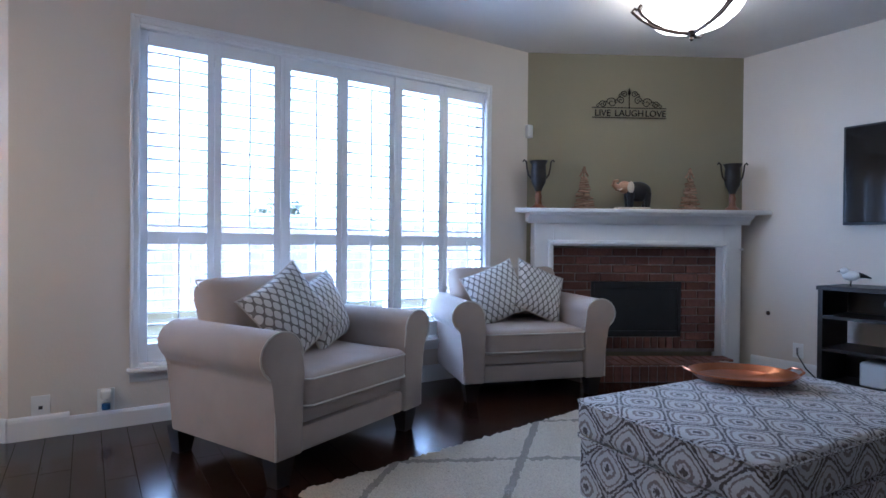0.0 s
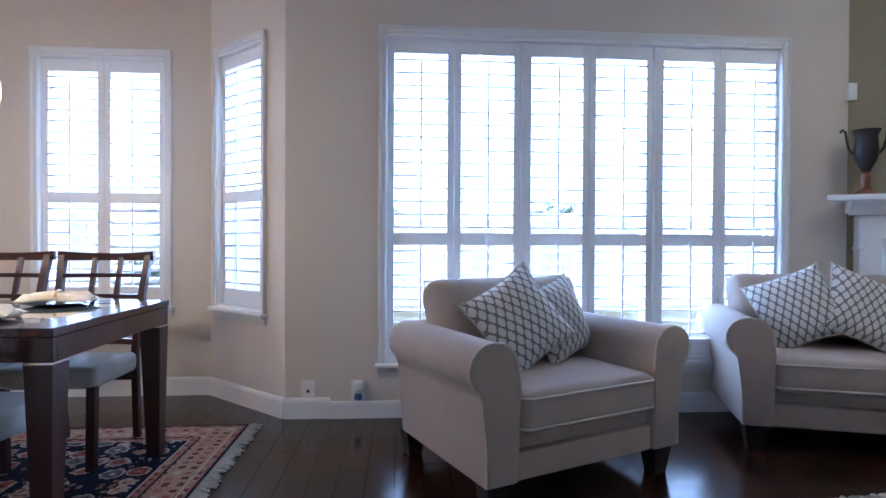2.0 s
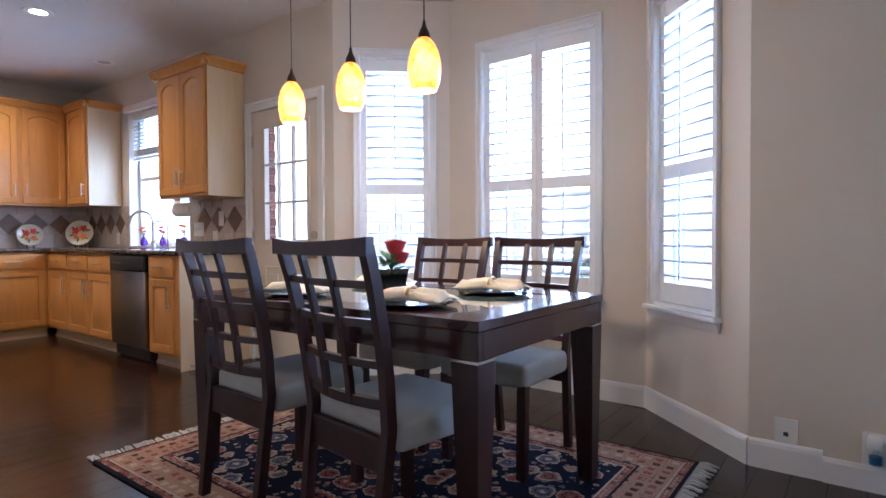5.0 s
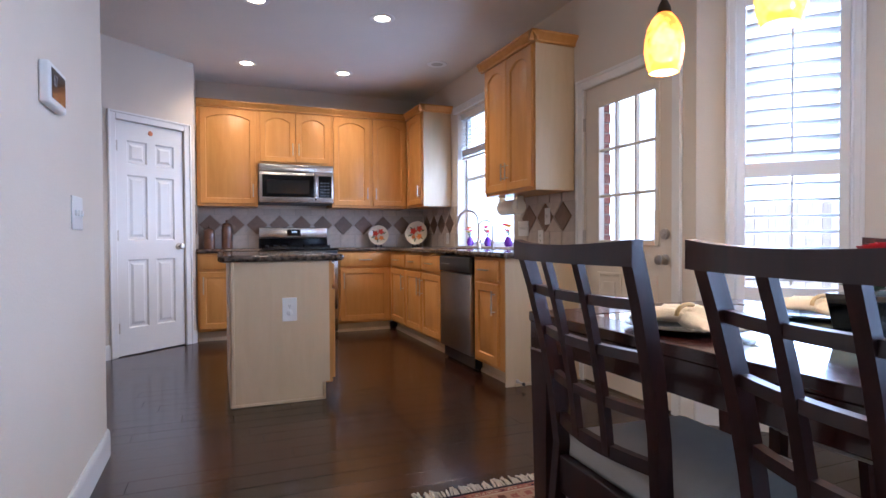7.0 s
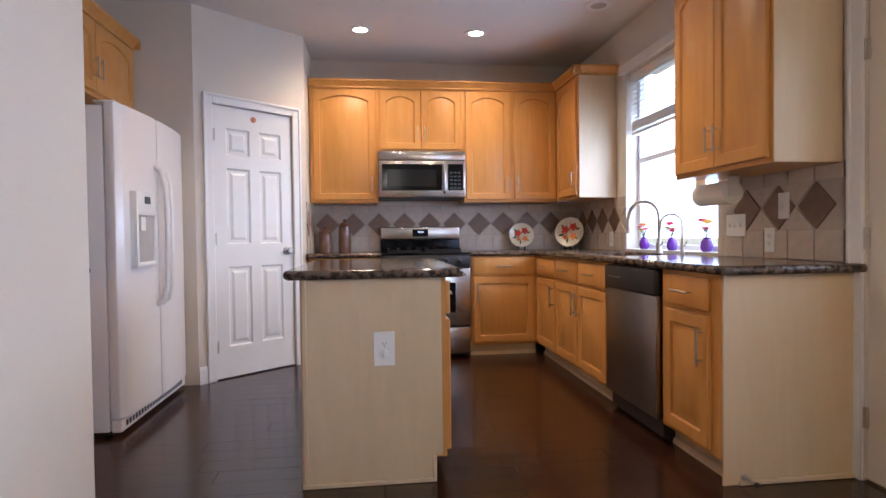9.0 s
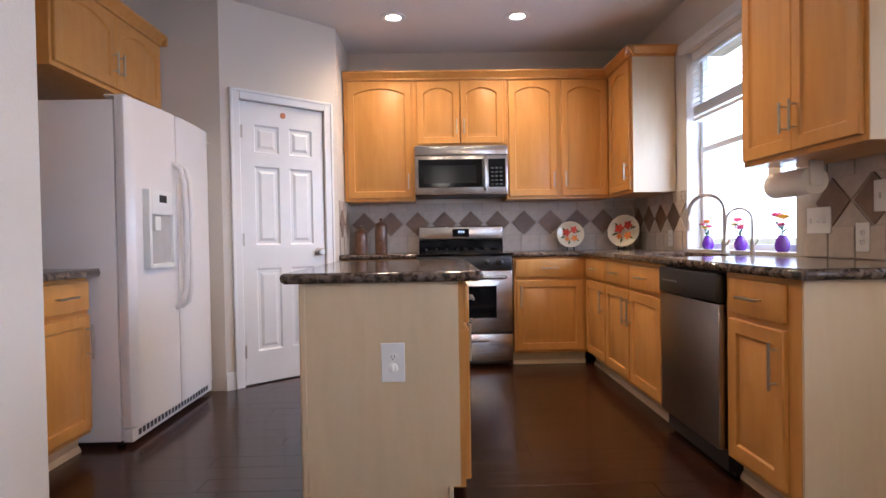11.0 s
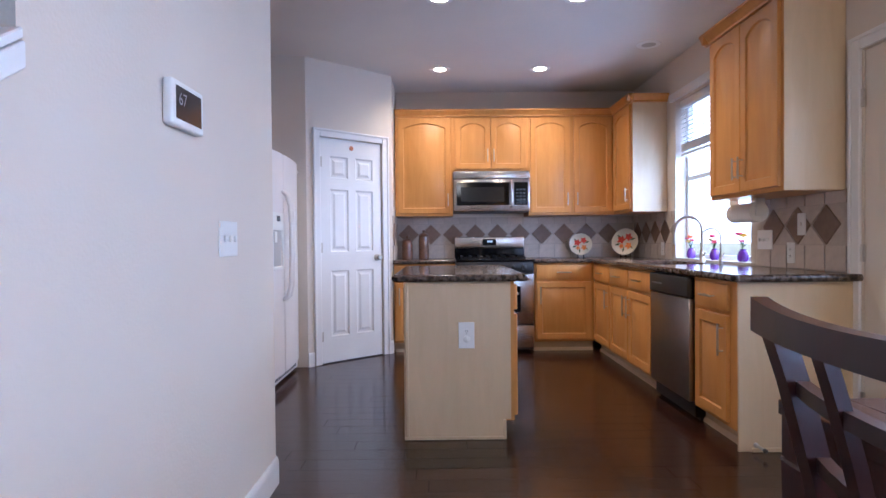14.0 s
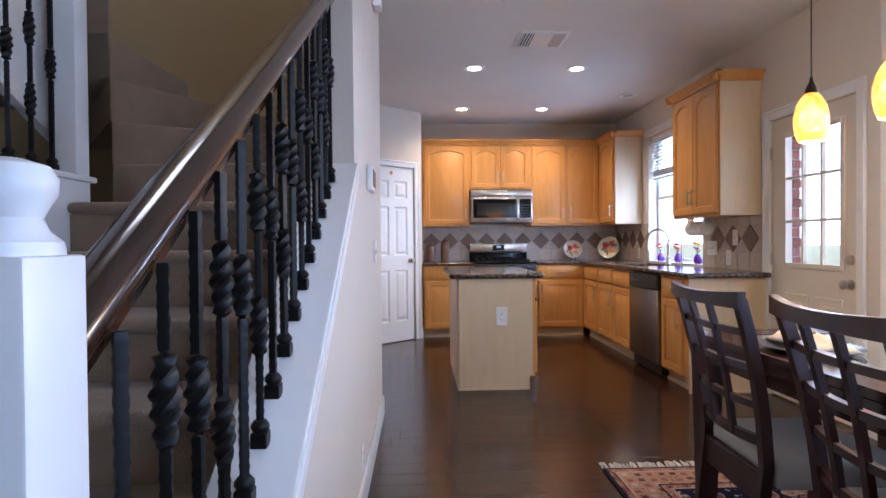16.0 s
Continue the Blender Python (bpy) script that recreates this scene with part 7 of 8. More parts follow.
def scroll(cx, cz, r, turns, flip):
    pts = []
    n = int(18 * turns)
    for i in range(n + 1):
        a = 2 * math.pi * i / 18
        rr = r * (1 - 0.8 * i / n)
        pts.append((cx + flip * rr * math.cos(a + math.pi), 0, cz + rr * math.sin(a)))
    return pts


for f in (-1, 1):
    for cx, cz, r in ((0.235, 0.07, 0.034), (0.155, 0.085, 0.048), (0.075, 0.105, 0.036), (0.045, 0.16, 0.03)):
        bm = bmesh.new()
        sweep(bm, scroll(f * cx, cz, r, 1.4, -f), 0.0035, 6)
        sweep(bm, scroll(f * (cx + r * 1.2), cz - 0.012, r * 0.6, 1.1, f), 0.003, 6)
        part("scroll", bm, IRON, sg)
bm = bmesh.new()
lathe(bm, [(0.004, 0.036), (0.004, 0.15), (0.014, 0.17), (0.009, 0.19), (0.003, 0.215)], 10)
part("finial", bm, IRON, sg)

# alarm sensor
sn = thing("motion_sensor", pose(5.56, NY - 0.001, 2.04, 0, 0, 0), "small white alarm sensor on the wall", "sensor")
bm = bmesh.new()
box(bm, -0.03, 0.03, -0.04, 0, -0.055, 0.055, 0.008, 3)
part("case", bm, WHITEPL, sn)
bm = bmesh.new()
box(bm, -0.02, 0.02, -0.043, -0.0405, -0.04, 0.0, 0.001)
part("sensor_lens", bm, WHITEPL, sn)

# ---- television and console ----
tv = thing("television", pose(EX - 0.03, 5.29, 1.23, 0, 0, -90), "black flat television hung on the wall", "television")
bm = bmesh.new()
box(bm, 0, 1.25, -0.045, 0.0, 0, 0.74, 0.006, 2)
part("case", bm, BLACK, tv)
bm = bmesh.new()
box(bm, 0.016, 1.234, -0.0475, -0.0455, 0.022, 0.726)
part("screen", bm, material("screen_glass", (0.008, 0.008, 0.009), 0.06, vary=0), tv)
bm = bmesh.new()
box(bm, 0.45, 0.8, 0.0005, 0.028, 0.25, 0.5)
part("wall_bracket", bm, BLACK, tv)
co = thing("media_console", pose(6.74, 5.27, 0, 0, 0, -90), "black wooden media console with open shelves", "console")
CW, CD, CHH = 1.3, 0.42, 0.79
bm = bmesh.new()
box(bm, -0.01, CW, -0.01, CD, CHH - 0.03, CHH, 0.003)
part("top", bm, BLACKWOOD, co)
for x in (0.0, CW - 0.03):
    bm = bmesh.new()
    box(bm, x, x + 0.03, 0, CD - 0.02, 0, CHH - 0.0305)
    part("side_panel", bm, BLACKWOOD, co)
for z in (0.08, 0.33, 0.56):
    bm = bmesh.new()
    box(bm, 0.0305, CW - 0.0305, 0.005, CD - 0.02, z, z + 0.022)
    part("shelf", bm, BLACKWOOD, co)
bm = bmesh.new()
box(bm, 0.0305, CW - 0.0305, CD - 0.019, CD - 0.008, 0.10, 0.33)
box(bm, 0.0305, CW - 0.0305, CD - 0.019, CD - 0.008, 0.56, CHH - 0.0305)
part("back_panel", bm, BLACKWOOD, co)
for x in (0.3, 0.43):
    bm = bmesh.new()
    lathe(bm, [(0.04, 0), (0.042, 0.008), (0.034, 0.012)], 24, m=pose(x, CD - 0.0195, 0.66, 90, 0, 0))
    part("cable_port", bm, WHITEPL, co)
rb = thing("router", pose(6.95, 4.9, 0.102), "white box device on the console shelf", "router")
bm = bmesh.new()
box(bm, -0.09, 0.09, -0.16, 0.16, 0, 0.17, 0.02, 3)
part("case", bm, WHITEPL, rb)
bird = bmesh.new()


def blob2(c, r, mi):
    sub = bmesh.new()
    bmesh.ops.create_icosphere(sub, subdivisions=3, radius=1)
    sub.transform(Matrix.Translation(c) @ Matrix.Diagonal((*r, 1)))
    for f in sub.faces:
        f.material_index = mi
    merge(bird, sub)


blob2((0, 0, 0.075), (0.055, 0.036, 0.036), 0)
blob2((0.04, 0, 0.105), (0.028, 0.025, 0.026), 0)
sweep(bird, [(0.064, 0, 0.105), (0.085, 0, 0.10)], [0.007, 0.001], 8, mi=1)
sweep(bird, [(-0.04, 0, 0.08), (-0.08, 0, 0.072), (-0.115, 0, 0.06)], [0.022, 0.013, 0.004], 8, mi=1)
for s in (-1, 1):
    sweep(bird, [(0.0, s * 0.012, 0.045), (0.004, s * 0.014, 0.0)], 0.003, 6, mi=1)
    lathe(bird, [(0.012, 0), (0.012, 0.003)], 10, m=pose(0.008, s * 0.016, 0), mi=1)
solo("bird_figurine", bird, [material("white_ceramic", (0.72, 0.71, 0.68), 0.3, vary=0.05), IRON], pose(6.88, 5.12, CHH, 0, 0, 120), "white bird figurine with dark tail on the console", "figurine")
cordm = bmesh.new()
sweep(cordm, [(EX - 0.02, 5.62, 0.24), (EX - 0.06, 5.60, 0.20), (EX - 0.09, 5.52, 0.10), (EX - 0.1, 5.42, 0.02), (EX - 0.12, 5.30, 0.008), (EX - 0.2, 5.22, 0.008)], 0.006, 8)
solo("power_cord", cordm, BLACK, I4, "black power cord from the outlet to the console", "cord")
bm = bmesh.new()
lathe(bm, [(0.018, 0), (0.018, 0.006), (0.01, 0.008)], 16, m=pose(EX - 0.001, 5.86, 0.50, 0, -90, 0))
solo("gas_key_plate", bm, BRONZE, I4, "small round dark gas key plate on the wall", "valve plate")

# ---- ceiling lamp ----
cl = thing("ceiling_lamp", pose(5.48, 5.45, H) @ Matrix.Diagonal((1.15, 1.15, 1.0, 1)), "semi-flush ceiling lamp with glowing glass bowl and iron arms", "ceiling lamp")
bm = bmesh.new()
lathe(bm, [(0.02, -0.335), (0.10, -0.325), (0.18, -0.29), (0.235, -0.235), (0.255, -0.20), (0.248, -0.20), (0.17, -0.28), (0.02, -0.325)], 40, caps=False)
part("glass_bowl", bm, glow_material("lit_alabaster", (1.0, 0.86, 0.60), 5.0), cl, "glowing cream glass bowl")
bm = bmesh.new()
lathe(bm, [(0.004, -0.40), (0.012, -0.39), (0.008, -0.375), (0.022, -0.36), (0.026, -0.345), (0.018, -0.336)], 16)
part("finial", bm, BRONZE, cl)
for k in range(3):
    bm = bmesh.new()
    m = pose(0, 0, 0, 0, 0, 120 * k + 20)
    sweep(bm, [(0.0, 0, -0.35), (0.06, 0, -0.345), (0.13, 0, -0.325), (0.20, 0, -0.285), (0.25, 0, -0.235), (0.275, 0, -0.19), (0.262, 0, -0.165)], 0.009, 8, m=m)
    sweep(bm, [(0.0, 0, -0.36), (0.09, 0, -0.345), (0.19, 0, -0.31), (0.27, 0, -0.25), (0.31, 0, -0.205), (0.295, 0, -0.185), (0.28, 0, -0.2)], 0.008, 8, m=m)
    part("arm", bm, BRONZE, cl)
bm = bmesh.new()
lathe(bm, [(0.018, -0.33), (0.018, -0.05), (0.05, -0.04), (0.075, -0.001)], 20)
part("stem", bm, BRONZE, cl)
li = bpy.data.lights.new("ceiling_lamp_light", "POINT")
li.energy, li.color, li.shadow_soft_size = 10, (1.0, 0.85, 0.62), 0.12
new("ceiling_lamp_light", li).matrix_world = pose(5.48, 5.45, H - 0.16)

# ---- stairs ----
CARPET = material("beige_carpet", (0.25, 0.175, 0.112), 1.0, scale=9, vary=0.10, bump=0.9, bscale=160, sheen=0.2)
st = thing("staircase", I4, "carpeted staircase with white skirt and winding top steps", "staircase")
RISE, RUN, SX0 = 0.19, 0.275, 1.84
SY0, SY1 = 3.06, 4.022


def tread(bm, poly, z0, z1):
    prism(bm, poly, z0, z1, bevel=0.018, seg=3)


for k in range(7):
    bm = bmesh.new()
    x1 = SX0 - k * RUN
    x0 = x1 - RUN - 0.02
    z = (k + 1) * RISE
    box(bm, x0, x1, SY0, SY1, max(0.0, z - RISE), z - 0.045)
    box(bm, x0, x1 + 0.03, SY0, SY1, z - 0.046, z, 0.02, 4)
    part("step", bm, CARPET, st)
XT = SX0 - 7 * RUN
corner = (XT - 0.02, SY0)
for k, (a0, a1) in enumerate(((90, 120), (120, 150), (150, 180), (180, 210), (210, 240), (240, 270))):
    z = (8 + k) * RISE
    pts = [corner]
    for a in (a0 - 3, (a0 + a1) / 2, a1 + 6):
        c, s = math.cos(radians(a)), math.sin(radians(a))
        t = min(0.95 / max(abs(c), 1e-6), 0.945 / max(abs(s), 1e-6))
        t = min(t, (XT - 0.02 + 0.857) / max(-c, 1e-6) if c < 0 else t)
        pts.append((corner[0] + c * t, corner[1] + s * t))
    bm = bmesh.new()
    prism(bm, pts, max(0.0, z - 2 * RISE), z, bevel=0.015, seg=2)
    part("step", bm, CARPET, st)
for k in range(5):
    bm = bmesh.new()
    x0 = XT - 0.02 + k * RUN
    z = (14 + k) * RISE
    box(bm, x0 - 0.03, x0 + RUN + 0.02, 2.08, SY0 - 0.09, z - 2 * RISE, z, 0.018, 3)
    part("step", bm, CARPET, st)

# white skirt walls and caps
sk = new("trim_stair_skirt")
tagged(sk, "white painted stair skirts and sloping cap", kind="structure")


def sloped(name, x0, z0, x1, z1, y0, y1, drop):
    bm = bmesh.new()
    prism(bm, [(x0, z0 - drop), (x1, z1 - drop), (x1, z1), (x0, z0)], -y1, -y0, m=pose(0, 0, 0, 90, 0, 0), bevel=0.003, seg=1)
    return part(name, bm, TRIM, sk)


sloped("cap", 0.149, CAPZ(0.149) + 0.024, 1.80, CAPZ(1.80) + 0.024, 4.0, SY + 0.016, 0.022)
sloped("cap_moulding", 0.149, CAPZ(0.149) - 0.001, 1.80, CAPZ(1.80) - 0.001, SY + 0.001, SY + 0.02, 0.05)
# low wall between the flights, with a level cap at the turn
bm = bmesh.new()
prism(bm, [(SX0 - 0.05, 0), (SX0 - 0.05, 0.30), (0.75, 1.12), (0.62, 1.42), (0.05, 1.42), (0.05, 0)], -SY0 + 0.002, -SY0 + 0.10, m=pose(0, 0, 0, 90, 0, 0))
part("inner_wall", bm, TRIM, sk)
bm = bmesh.new()
box(bm, 0.02, 0.66, SY0 - 0.115, SY0 + 0.012, 1.421, 1.445, 0.004)
part("inner_cap", bm, TRIM, sk)
bm = bmesh.new()
prism(bm, [(0.0, 1.6), (1.6, 2.4), (1.6, 3.42), (0.0, 2.40)], -2.90, -2.86, m=pose(0, 0, 0, 90, 0, 0))
part("upper_skirt", bm, TRIM, sk)
bm = bmesh.new()
prism(bm, [(SY0 - 0.05, 7 * RISE), (SY0 - 0.05, 10.6 * RISE), (3.6, 8.6 * RISE), (4.0, 7.9 * RISE), (4.0, 6 * RISE)], 0.0, 0.012, m=pose(-0.858, 0, 0) @ Matrix(((0, 0, 1, 0), (1, 0, 0, 0), (0, 1, 0, 0), (0, 0, 0, 1))))
part("wall_skirt", bm, TRIM, sk)
bm = bmesh.new()
prism(bm, [(0.12, 7 * RISE - 0.05), (-0.85, 7 * RISE + 0.25), (-0.85, 7 * RISE + 0.45), (0.12, 7 * RISE + 0.12)], -4.024, -4.012, m=pose(0, 0, 0, 90, 0, 0))
part("wall_skirt", bm, TRIM, sk)


def newel(m, h_box, label, lean=0.0):
    n = thing("newel_post", m, label, "newel post", "newel posts")
    w = 0.045
    bm = bmesh.new()
    box(bm, -w, w, -w, w, 0, h_box, 0.004, 2)
    part("post", bm, TRIM, n)
    bm = bmesh.new()
    lathe(bm, [(0.046, h_box), (0.044, h_box + 0.012), (0.033, h_box + 0.022), (0.028, h_box + 0.034), (0.034, h_box + 0.046), (0.04, h_box + 0.056), (0.041, h_box + 0.07), (0.034, h_box + 0.082), (0.015, h_box + 0.088)], 28)
    part("cap_ball", bm, TRIM, n)
    return n


newel(pose(1.895, 4.042, 0), 1.155, "white square newel post with turned cap")
newel(pose(0.09, SY0 - 0.05, 1.445), 1.5, "white square newel post on the stair turn")

# iron balusters with twisted baskets
def baluster_mesh(h, knots):
    bm = bmesh.new()
    n = 84
    prof = []
    for i in range(n + 1):
        z = h * i / n
        r = 0.0088 + 0.0010 * math.sin(i * 2.3)
        for c, l in knots:
            d = abs(z - c) / l
            if d < 1:
                r = max(r, 0.0088 + 0.0098 * (1 - d * d) ** 0.7)
            if abs(d - 1.05) < 0.18:
                r = 0.0145
        prof.append((r, z))
    sub = bmesh.new()
    segs = 8
    rings = []
    for r, z in prof:
        tw = z * 60
        ring = []
        for k in range(segs):
            a = 2 * math.pi * k / segs + tw
            rr = r * (1.12 if k % 2 else 0.86) if r > 0.0118 else r * (1.15 if k % 2 else 0.92)
            if r <= 0.0118:
                a = 2 * math.pi * k / segs
            ring.append(sub.verts.new((rr * math.cos(a), rr * math.sin(a), z)))
        rings.append(ring)
    for a, b in zip(rings, rings[1:]):
        for k in range(segs):
            sub.faces.new((a[k], a[(k + 1) % segs], b[(k + 1) % segs], b[k]))
    sub.faces.new(rings[0][::-1])
    sub.faces.new(rings[-1])
    merge(bm, sub)
    return bm


RAILZ = lambda x: CAPZ(x) + 0.725
rl = thing("stair_railing", I4, "dark wooden handrail on black wrought iron balusters", "railing")
BH = 0.685
KN = [mesh_of("baluster", baluster_mesh(BH, [(BH * 0.60, 0.048)]), IRON, True), mesh_of("baluster", baluster_mesh(BH, [(BH * 0.36, 0.048), (BH * 0.74, 0.048)]), IRON, True)]
bm = bmesh.new()
box(bm, -0.017, 0.017, -0.017, 0.017, -0.014, 0.018, 0.002)
lathe(bm, [(0.014, 0.018), (0.0195, 0.026), (0.0195, 0.032), (0.012, 0.042)], 12)
SHOE = mesh_of("shoe", bm, IRON, True)
BY = 4.082
for k in range(15):
    x = 0.288 + 0.1068 * k
    z = CAPZ(x) + 0.026
    b = part("baluster", KN[k % 2], None, rl, m=pose(x, BY, z, 0, 0, 22 * k))
    part("shoe", SHOE, None, b, m=pose(0, 0, 0.012, 0, 0, -22 * k))
RAILW = wood_material("dark_walnut_rail", (0.014, 0.006, 0.004), (0.04, 0.017, 0.009), 0.2, "X", coat=0.6, stretch=14, scale=3)


def handrail(p0, p1, name="handrail"):
    """A moulded rail between two points."""
    p0, p1 = Vector(p0), Vector(p1)
    d = (p1 - p0).normalized()
    side = Vector((0, 1, 0))
    up = side.cross(d) * -1
    if up.z < 0:
        up = -up
    prof = [(-0.018, -0.032), (0.018, -0.032), (0.019, -0.018), (0.027, -0.012), (0.032, 0.0), (0.031, 0.012), (0.024, 0.024), (0.012, 0.030), (-0.012, 0.030), (-0.024, 0.024), (-0.031, 0.012), (-0.032, 0.0), (-0.027, -0.012), (-0.019, -0.018)]
    bm = bmesh.new()
    ends = [[bm.verts.new(p + side * a * 1.06 + up * b * 1.12) for a, b in prof] for p in (p0, p1)]
    n = len(prof)
    for i in range(n):
        bm.faces.new((ends[0][i], ends[0][(i + 1) % n], ends[1][(i + 1) % n], ends[1][i]))
    bm.faces.new(ends[0][::-1])
    bm.faces.new(ends[1])
    return part(name, bm, RAILW, rl, "glossy dark walnut handrail")


handrail((1.851, 4.048, RAILZ(1.851) + 0.014), (0.148, BY - 0.012, RAILZ(0.148)))
rl2 = thing("stair_railing", I4, "black wrought iron balusters of the upper flight", "railing")
for k in range(4):
    b = part("baluster", KN[k % 2], None, rl2, m=pose(0.21 + 0.115 * k, SY0 - 0.05, 1.447, 0, 0, 17 * k))
    part("shoe", SHOE, None, b, m=pose(0, 0, 0.012, 0, 0, -17 * k))
rl3 = thing("stair_railing", I4, "black wrought iron balusters of the upper flight", "railing")
bm = bmesh.new()
prism(bm, [(0.0, 2.40), (1.6, 3.42), (1.6, 3.445), (0.0, 2.425)], -2.92, -2.84, m=pose(0, 0, 0, 90, 0, 0))
part("rail_foot", bm, TRIM, rl3)
for k in range(9):
    x = 0.12 + 0.125 * k
    b = part("baluster", KN[k % 2], None, rl3, m=pose(x, 2.88, 2.43 + x * 0.6375, 0, 0, 17 * k))
    part("shoe", SHOE, None, b, m=pose(0, 0, 0.012, 0, 0, -17 * k))

# ---- things on the stair wall ----
th = thing("thermostat", pose(-0.475, SY + 0.001, 1.49, 0, 0, 180), "white wall thermostat with a dark display", "thermostat")
bm = bmesh.new()
box(bm, -0.1, 0.1, -0.03, 0, -0.065, 0.065, 0.008, 3)
cs = part("case", bm, WHITEPL, th)
bm = bmesh.new()
box(bm, -0.082, 0.078, -0.032, -0.0305, -0.045, 0.047)
part("display", bm, material("thermostat_display", (0.055, 0.045, 0.042), 0.12, vary=0.05), cs, "dark glass display")
words("67", 0.05, pose(-0.045, -0.033, -0.004, 90, 0, 0), material("display_grey", (0.22, 0.22, 0.23), 0.5, vary=0), cs, 0.0004, "digits")
bm = bmesh.new()
for k in range(11):
    box(bm, 0.0995, 0.101, -0.026, -0.006, -0.05 + k * 0.0095, -0.0455 + k * 0.0095)
part("vent_slots", bm, SLOT, cs)
wall_plate(pose(-0.835, SY + 0.0005, 1.113, 0, 0, 180), "switch3", "white triple light switch on the wall", 0.165, 0.125)
wall_plate(pose(-0.02, SY + 0.0005, 0.225, 0, 0, 180), "outlet", "white wall outlet near the stairs", 0.075, 0.12)
ck = thing("door_chime", pose(-0.9, SY + 0.001, 2.58, 0, 0, 180), "small white box high on the wall", "chime")
bm = bmesh.new()
box(bm, -0.05, 0.05, -0.05, 0, -0.04, 0.04, 0.008, 2)
part("case", bm, WHITEPL, ck)

# ---- outside ----
GRASS = material("winter_lawn", (0.20, 0.18, 0.09), 0.95, scale=3, vary=0.3, bump=0.8, bscale=60)
CONC = material("patio_concrete", (0.45, 0.43, 0.40), 0.9, scale=4, vary=0.1)
bm = bmesh.new()
prism(bm, [(-600, 7.9), (600, 7.9), (600, 900), (-600, 900)], -0.3, -0.16)
prism(bm, [(-600, -300), (600, -300), (600, 7.9), (-600, 7.9)], -0.34, -0.30)
structure("ground", bm, GRASS, "pale dry lawn behind the house")
bm = bmesh.new()
box(bm, -3.5, 7.0, 7.95, 10.6, -0.155, -0.10)
structure("pavement", bm, CONC, "concrete patio outside the windows")
# glowing sheet added beyond the garden, so the windows look out on white
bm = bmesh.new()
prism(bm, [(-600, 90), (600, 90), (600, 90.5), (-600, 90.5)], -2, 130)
structure("backdrop", bm, glow_material("backdrop_glow", (0.90, 0.95, 1.0), 0.85), "plain glowing white backdrop sheet in the distance")
FENCEW = wood_material("weathered_cedar", (0.46, 0.39, 0.32), (0.62, 0.55, 0.47), 0.9, "Z", stretch=10, scale=3, random_obj=0.2)
fn = thing("fence", pose(0, 14.5, -0.16), "weathered wooden board fence across the lawn", "fence")
bm = bmesh.new()
prism(bm, [(-0.07, 0), (0.07, 0), (0.07, 1.76), (0.04, 1.82), (-0.04, 1.82), (-0.07, 1.76)], -0.01, 0.01, m=pose(0, 0, 0, 90, 0, 0))
BOARD = mesh_of("board", bm, FENCEW)
for i in range(150):
    part("board", BOARD, None, fn, m=pose(-9 + i * 0.148, 0.006 * math.sin(i * 2.7), -0.01 * (i * 7 % 3)))
for z in (0.35, 1.45):
    bm = bmesh.new()
    box(bm, -9.1, 13.2, 0.02, 0.06, z, z + 0.09)
    part("fence_rail", bm, FENCEW, fn)

BARK = wood_material("bark", (0.05, 0.04, 0.03), (0.16, 0.12, 0.09), 0.95, "Z", stretch=5, scale=8)
LEAF = material("foliage", (0.12, 0.17, 0.10), 0.6, scale=1.5, vary=0.4)


def leafy(bm, centres, n, size, rnd):
    for c, r in centres:
        for _ in range(n):
            v = Vector((rnd.gauss(0, 1), rnd.gauss(0, 1), rnd.gauss(0, 0.8))).normalized() * r * rnd.uniform(0.55, 1.05)
            m = Matrix.Translation(Vector(c) + v) @ Euler((rnd.uniform(0, 6), rnd.uniform(0, 6), rnd.uniform(0, 6))).to_matrix().to_4x4()
            s = size * rnd.uniform(0.6, 1.3)
            q = [bm.verts.new(m @ Vector(p)) for p in ((-s, 0, 0), (0, -s * 0.45, 0.01), (s, 0, 0), (0, s * 0.45, 0.01))]
            bm.faces.new(q)


def shrub(x, y, r, seed):
    rnd = random.Random(seed)
    s = thing("shrub", pose(x, y, -0.16), "rounded green garden shrub on the lawn", "shrub", "garden shrubs")
    bm = bmesh.new()
    for k in range(6):
        a = rnd.uniform(0, 6.28)
        sweep(bm, [(0, 0, 0), (r * 0.2 * math.cos(a), r * 0.2 * math.sin(a), r * 0.5), (r * 0.6 * math.cos(a), r * 0.6 * math.sin(a), r * rnd.uniform(0.8, 1.2))], [0.02, 0.014, 0.006], 6)
    part("branches", bm, BARK, s)
    bm = bmesh.new()
    cs = [((rnd.uniform(-0.6, 0.6) * r, rnd.uniform(-0.6, 0.6) * r, rnd.uniform(0.45, 1.1) * r), r * rnd.uniform(0.35, 0.55)) for _ in range(9)]
    leafy(bm, cs, 150, 0.05, rnd)
    part("foliage", bm, LEAF, s, smooth=False)


shrub(-1.4, 13.4, 0.7, 42)


